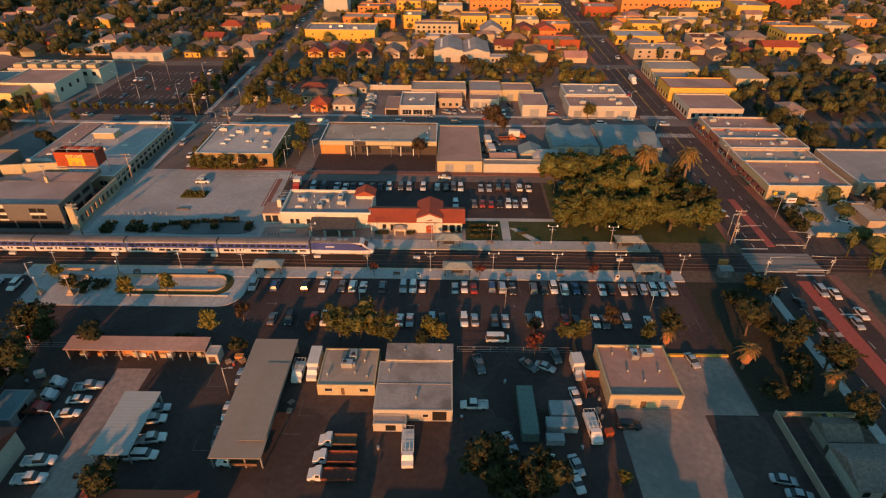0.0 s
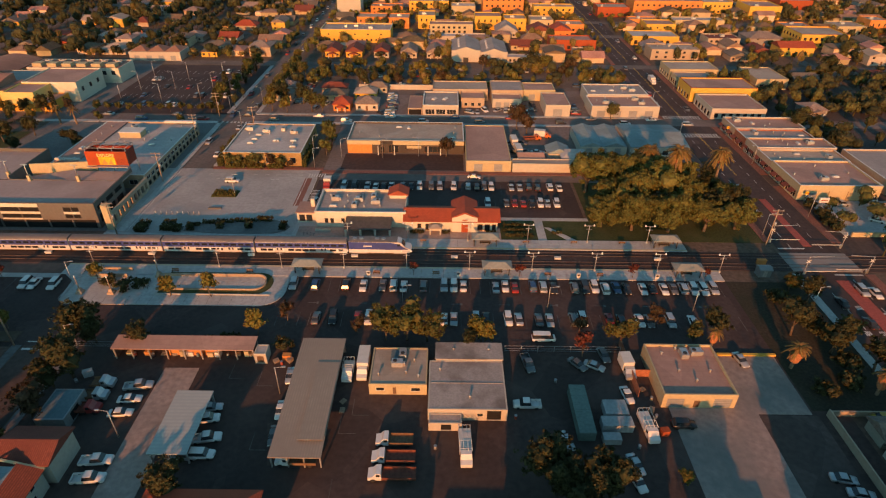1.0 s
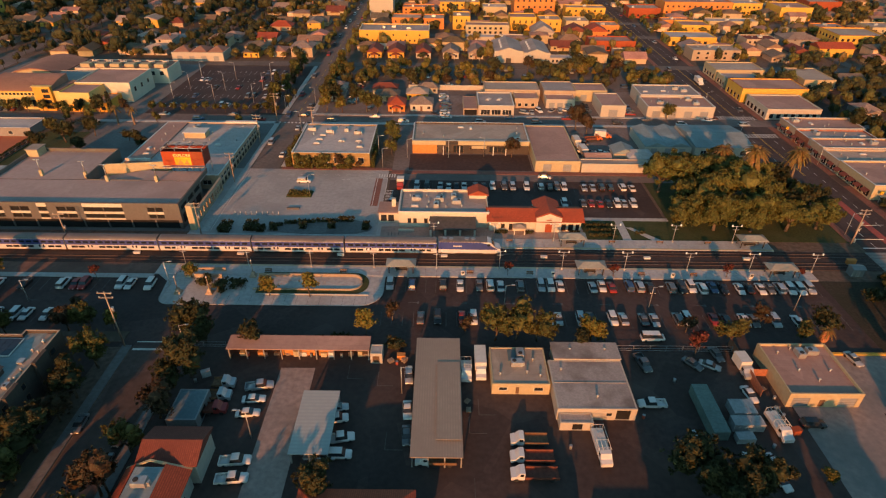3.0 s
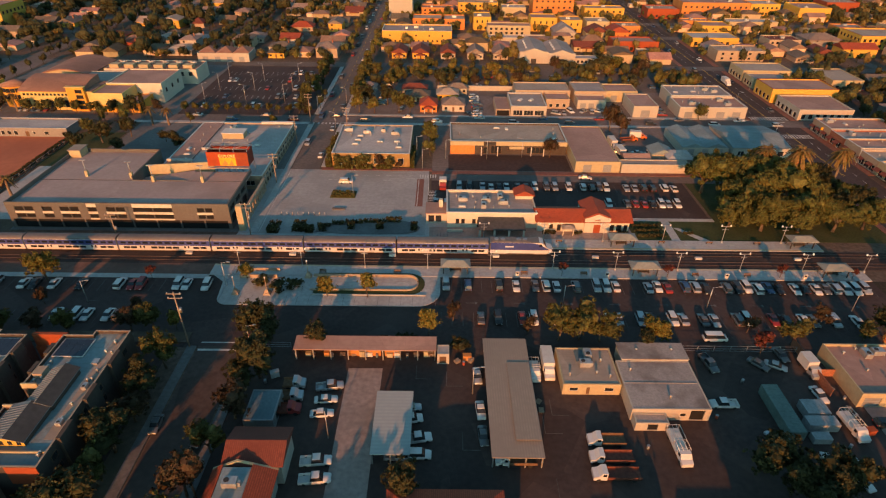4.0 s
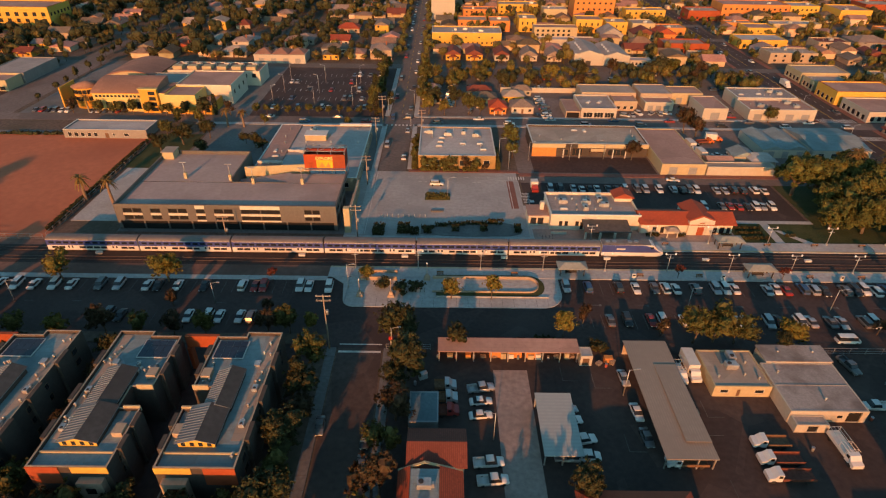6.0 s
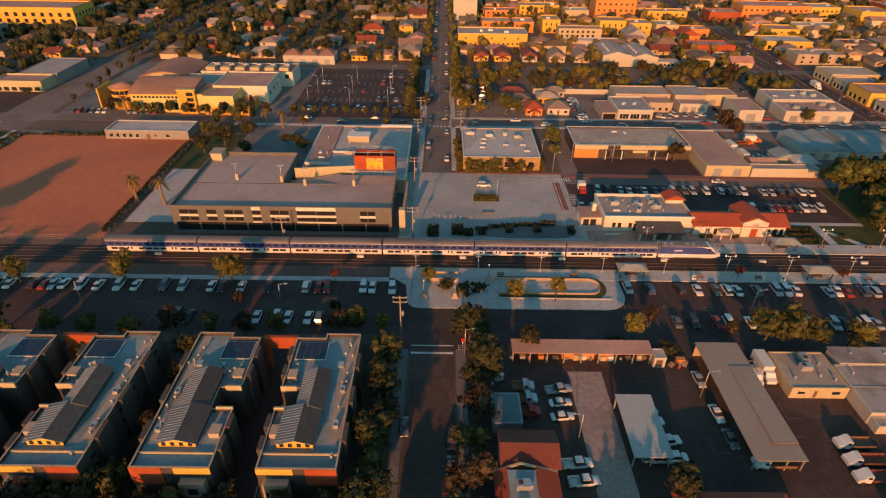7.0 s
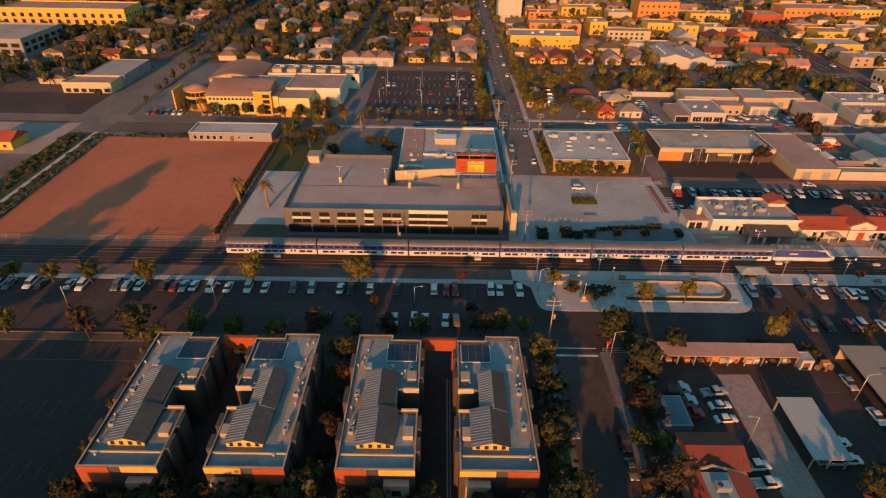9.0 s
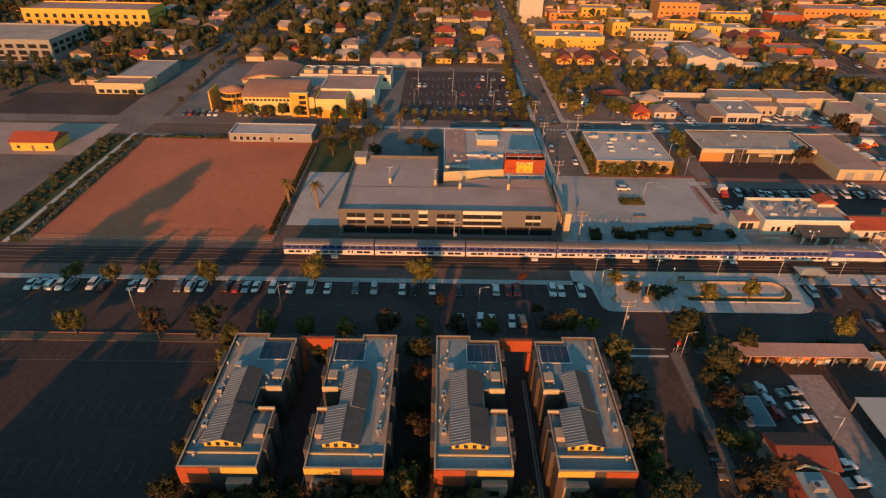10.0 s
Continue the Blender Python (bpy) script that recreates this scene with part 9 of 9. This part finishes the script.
def far_wood(name, n, y0, y1, xa, xb, material, seed, label, size=1.0, leaves=26):
    """Trees too many to count: each a trunk, a few ragged lumps and loose leaves round them, joined."""
    r = random.Random(seed)
    b = Build()
    for _ in range(n):
        x, y = r.uniform(xa, xb), r.uniform(y0, y1)
        if not (seen(x, y, 20) and is_free(x, y, 0.5)):
            continue
        w, h = r.uniform(2.0, 4.6) * size, r.uniform(4.5, 9.5) * size
        if -200 < x < -90 and 330 < y < 460:  # open gardens with low trees
            if r.random() < 0.5:
                continue
            w, h = w * 0.8, h * 0.7
        b.tube((x, y, 0), (x, y, h * 0.5), 0.2, 0.12, 4, False)
        for q in range(r.choice((2, 3, 3, 4))):
            a = r.uniform(0, 2 * math.pi)
            d = w * r.uniform(0.25, 0.6) if q else 0.0
            c = Vector((x + d * math.cos(a), y + d * math.sin(a), h * (r.uniform(0.45, 0.72) if q else 0.62)))
            lw, lh = w * r.uniform(0.42, 0.66), h * r.uniform(0.2, 0.34)
            lump(b, c, lw, lh, r)
            for _ in range(leaves):
                v = Vector((r.gauss(0, 1), r.gauss(0, 1), r.gauss(0.25, 1))).normalized()
                k = r.uniform(0.9, 1.22)
                leaf(b, c + Vector((v.x * lw * k, v.y * lw * k, v.z * lh * k)), r, r.uniform(0.22, 0.5) * (0.6 + 0.4 * size), v)
    tagged(part(name, b, material), label, "trees", kind="stuff")


def far_roofs(n, seed):
    """The houses past counting, joined: walls, roofs and chimneys among the trees."""
    r = random.Random(seed)
    walls, roofs = Build(), Build()
    made = 0
    for _ in range(n * 14):
        if made >= n:
            break
        x, y = r.uniform(-620, 540), r.uniform(337, 640)
        W, D, h, up = r.uniform(8, 15), r.uniform(8, 13), r.choice((3.0, 3.0, 3.2, 5.2)), r.uniform(1.4, 2.8)
        if not seen(x, y) or not all(is_free(x + dx * W / 2, y + dy * D / 2) for dx in (-1, 0, 1) for dy in (-1, 0, 1)):
            continue
        taken(x - W / 2, x + W / 2, y - D / 2, y + D / 2, 0.5)
        made += 1
        walls.box(x - W / 2, x + W / 2, y - D / 2, y + D / 2, 0, h)
        one = hip_roof(Build(), W, D, h + 0.02, up, 0.5, r.random() < 0.5, r.choice("xy"))
        roofs.add([(p[0] + x, p[1] + y, p[2]) for p in one.v], one.f)
        if r.random() < 0.5:
            walls.box(x - W / 2 - 5, x - W / 2 - 0.7, y - 3, y + 3, 0, 2.6)
    tagged(part("far_house_walls", walls, far_wall), "pale and ochre walls of distant houses", "houses", kind="stuff")
    tagged(part("far_house_roofs", roofs, far_roof), "brown and red roofs of distant houses", "roofs", kind="stuff")


far_wall = mat("far_wall", (0.52, 0.40, 0.25), 0.9, spread=0.1, island=0.4)
far_roof = mat("far_roof", (0.25, 0.16, 0.11), 0.9, scale=0.8, spread=0.25, island=0.6)


def street_rows(xs, y0, y1, step, material, seed, label, size=0.8, jitter=1.2):
    """Rows of street trees too many to count, along both kerbs of the far streets."""
    r = random.Random(seed)
    b = Build()
    for x0 in xs:
        y = y0
        while y < y1:
            y += step * r.uniform(0.6, 1.6)
            x = x0 + r.uniform(-jitter, jitter)
            if not seen(x, y, 10):
                continue
            w, h = r.uniform(2.0, 3.8) * size, r.uniform(5.0, 9.0) * size
            b.tube((x, y, 0), (x, y, h * 0.5), 0.18, 0.1, 4, False)
            for q in range(3):
                c = Vector((x + r.uniform(-0.5, 0.5) * w, y + r.uniform(-0.5, 0.5) * w, h * r.uniform(0.5, 0.75)))
                lw, lh = w * r.uniform(0.45, 0.65), h * r.uniform(0.2, 0.32)
                lump(b, c, lw, lh, r)
                for _ in range(28):
                    v = Vector((r.gauss(0, 1), r.gauss(0, 1), r.gauss(0.25, 1))).normalized()
                    k = r.uniform(0.9, 1.2)
                    leaf(b, c + Vector((v.x * lw * k, v.y * lw * k, v.z * lh * k)), r, r.uniform(0.2, 0.42), v)
    tagged(part("street_trees", b, material), label, "trees", kind="stuff")


def shrub_strip(x0, x1, y0, y1, n, material, seed, label):
    """Ragged low shrubs too many to count."""
    r = random.Random(seed)
    b = Build()
    for _ in range(n):
        c = Vector((r.uniform(x0, x1), r.uniform(y0, y1), 0.35))
        w = r.uniform(0.5, 1.5)
        lump(b, c, w, w * 0.6, r)
        for _ in range(14):
            v = Vector((r.gauss(0, 1), r.gauss(0, 1), abs(r.gauss(0.3, 0.8)))).normalized()
            leaf(b, c + Vector((v.x * w, v.y * w, v.z * w * 0.65)), r, r.uniform(0.15, 0.35), v)
    tagged(part("verge_shrubs", b, material), label, "shrubs", kind="stuff")


shrub_strip(-266.2, -261.8, 143, 222, 120, leaf_dark, 61, "ragged dark shrubs along the field walk")
shrub_strip(-278.6, -270.5, 143, 222, 130, leaf_dark, 62, "ragged dark shrubs on the street verge")
shrub_strip(-262, -229, 221.8, 223.2, 40, leaf_dark, 63, "low dark shrubs behind the field")
street_rows((-450.5, -443, -283.5, -268.5, -182, -172.5), 336, 640, 8, leaf_dark, 51, "dark street trees along the neighbourhood streets", 1.0, 1.6)
street_rows((-99.5, -84.5), 336, 640, 9, leaf_olive, 52, "olive street trees along the street to the old town", 0.9)
street_rows((93, 114.5, 202, 212, 328, 338), 336, 640, 12, leaf_olive, 53, "olive street trees along the old-town streets", 0.75)
street_rows((-286.5, -263), 250, 322, 12, leaf_dark, 54, "dark street trees beside the school", 0.7)
far_roofs(560, 12)
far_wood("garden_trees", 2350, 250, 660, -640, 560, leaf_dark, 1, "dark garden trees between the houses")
far_wood("garden_trees", 2300, 335, 660, -640, 560, leaf_far, 2, "olive-brown garden trees between the houses")
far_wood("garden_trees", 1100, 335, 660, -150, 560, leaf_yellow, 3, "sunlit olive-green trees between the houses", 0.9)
far_wood("garden_trees", 2600, 335, 600, -640, -110, leaf_dark, 6, "dark dense garden trees of the older blocks", 1.35)
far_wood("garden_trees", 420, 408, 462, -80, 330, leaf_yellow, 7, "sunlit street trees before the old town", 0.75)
far_wood("garden_trees", 32, 287, 323, -82, 92, leaf_far, 8, "brown and olive trees of the grove", 0.8, 60)
far_wood("garden_trees", 24, 287, 323, -82, 92, leaf_yellow, 13, "sunlit trees of the grove", 0.75, 60)
far_wood("garden_trees", 34, 287, 323, -82, 92, leaf_green, 10, "green trees of the grove", 0.8, 60)
far_wood("garden_trees", 900, 240, 640, 230, 560, leaf_dark, 14, "dark dense trees of the eastern gardens", 1.3)
far_wood("garden_trees", 620, 140, 330, 146, 400, leaf_dark, 9, "dark trees of the gardens beyond the main street")
far_wood("garden_trees", 420, 60, 330, 116, 400, leaf_olive, 4, "dense dark trees of the gardens beyond the main street")
far_wood("garden_trees", 560, 60, 330, -560, -274, leaf_dark, 5, "dark trees of the gardens beyond the field")

# unseen quarter behind the camera's path: roofs and trees added to throw the long shadows
for xc in (-113.4, -134.0, -155.5, -176.4):
    building("apartment_block", xc - 6.6, xc + 6.6, 18, 50, 9.0, stucco_brown, roof_grey, "plain brown apartment block out of view, added for its shadow", {}, 1.2, category="apartment block")
for k in range(13):
    x = -70 + 14 * k + town.uniform(-3, 3)
    if not (92 < x < 116) and is_free(x, 30, 3):
        house(x, 28 + town.uniform(-4, 4), 11, 11, 5.6, 2.4, siding, shingles, "pale two-storey house with a brown roof, added out of view", "x", True, windows=False, group="houses of the town")
TAKEN.append((-190, -100, 0, 58))
TAKEN.append((-276, -246, 20, 58))
# gaps in the added tree belt let sun reach parts of the yards
for a, b in ((-34, -17), (-3, 7), (49, 58)):
    TAKEN.append((a, b, 10, 56))
for k in range(44):
    x = -300 + 10 * k + town.uniform(-4, 4)
    if not (k % 2) and is_free(x, 35) and not (-99 < x < -85 or 93 < x < 115 or -186 < x < -103):
        plant(town.choice(("dark", "round", "olive")), x, town.uniform(18, 44), town.uniform(1.3, 1.9))
far_wood("street_trees", 420, 26, 46, -320, 140, leaf_dark, 11, "dense dark trees out of view, added to shade the near yards")
# taller unseen trees where the near trees and lots should lie in shade
for xa, xb, n in ((8, 26, 26), (59, 98, 50), (-268, -262, 8), (-236, -196, 44)):
    far_wood("street_trees", n, 30, 46, xa, xb, leaf_dark, 40 + n, "tall dark trees out of view, added to shade the near lots", 1.75)
# unseen tree, its shape sized from the tapered shadow on the field
conifer = thing("tree", pose(-256.5, 36, 0), "very tall broad conifer out of view that shades the field", "tree")
part("trunk", Build().tube((0, 0, -0.2), (0, 0, 24), 0.7, 0.2, 8), bark, conifer)
needles, con_rng = Build(), random.Random(71)
for k in range(150):
    z = 5 + 26 * con_rng.random()
    reach = 10.0 * max(0.04, 1 - max(0.0, (z - 13) / 18.5) ** 1.6) * con_rng.uniform(0.3, 0.9)
    a = con_rng.uniform(0, 2 * math.pi)
    c = Vector((reach * math.cos(a), reach * math.sin(a), z))
    lump(needles, c, 1.7 if z < 26 else 1.0, 1.1, con_rng)
    for _ in range(12):
        leaf(needles, c + Vector((con_rng.gauss(0, 1), con_rng.gauss(0, 1), con_rng.gauss(0, 0.7))), con_rng, 0.4)
part("crown", needles, leaf_dark, conifer)
conifer.scale = (1.7, 1.5, 1.2)


# ---- yard clutter ----
def drum(x, y, material, label):
    ob = thing("steel_drum", pose(x, y, 0.02), label, "drum", "steel drums")
    part("barrel", Build().tube((0, 0, 0), (0, 0, 0.88), 0.3, n=10), material, ob)
    part("rim", Build().tube((0, 0, 0.88), (0, 0, 0.93), 0.31, n=10), grey_metal, ob)


def pallet_stack(x, y, n, rot):
    ob = thing("pallet_stack", pose(x, y, 0.02, 0, 0, rot), "stack of weathered wooden pallets", "pallets", "pallet stacks")
    for k in range(n):
        b = Build()
        for j in range(5):
            b.box(-0.6 + 0.26 * j, -0.44 + 0.26 * j, -0.5, 0.5, 0.16 * k + 0.1, 0.16 * k + 0.13)
        for j in (-0.45, 0, 0.4):
            b.box(-0.6, 0.6, j, j + 0.09, 0.16 * k, 0.16 * k + 0.1)
        part("pallet", b.weld(), wood_pale, ob)


def crate(x, y, w, d, h, material, label, rot=0.0):
    ob = thing("crate", pose(x, y, 0.02, 0, 0, rot), label, "crate", "crates and bins")
    part("case", Build().box(-w / 2, w / 2, -d / 2, d / 2, 0, h, 0.03), material, ob)
    part("lid", Build().box(-w / 2 - 0.04, w / 2 + 0.04, -d / 2 - 0.04, d / 2 + 0.04, h, h + 0.08), material, ob)


yard = random.Random(3)
for k in range(16):
    x = -74 + 2.0 * k + yard.uniform(-0.5, 0.5)
    pick = yard.randrange(4)
    if pick == 0:
        pallet_stack(x, 95.2, yard.randrange(2, 6), yard.uniform(0, 20))
    elif pick == 1:
        drum(x, 94.6, yard.choice((rust_red, blue_tarp, grey_metal)), "worn steel drum in the shed")
    else:
        crate(x, 95.0, yard.uniform(0.8, 1.5), yard.uniform(0.8, 1.3), yard.uniform(0.7, 1.6), yard.choice((white_paint, stucco_orange, wood_brown, stucco_cream)), "stacked goods under the open shed")
for x, y in ((-38.6, 93.2), (-37.2, 92.4), (-35.6, 93.4), (40.2, 80.5), (40.6, 78.8), (41.0, 83.4), (40.0, 86.2), (-22.2, 82), (-22.0, 79.6), (-3.2, 70.8), (12.6, 78.2), (28.8, 69.0), (35.2, 71.4), (22.0, 88.0), (-79.0, 86.5), (-77.4, 88.4)):
    pick = yard.randrange(3)
    if pick == 0:
        pallet_stack(x, y, yard.randrange(2, 7), yard.uniform(0, 90))
    elif pick == 1:
        drum(x, y, yard.choice((rust_red, blue_tarp, grey_metal)), "worn steel drum in the yard")
    else:
        crate(x, y, yard.uniform(1.0, 2.2), yard.uniform(0.9, 1.6), yard.uniform(0.8, 1.5), yard.choice((white_paint, wood_brown, container_grey)), "worn storage bin in the yard", yard.uniform(0, 90))
crate(41.0, 74.8, 1.6, 1.2, 1.3, stucco_rust, "bright orange-red bin beside the auto shop", 10)
crate(-36.4, 94.2, 1.8, 1.1, 1.2, stucco_orange, "orange bin beside the shed", 0)

for proto in (UNIT, VENT, SKYLIGHT, *[t for ts in TREES.values() for t in ts]):
    hide_proto(proto)
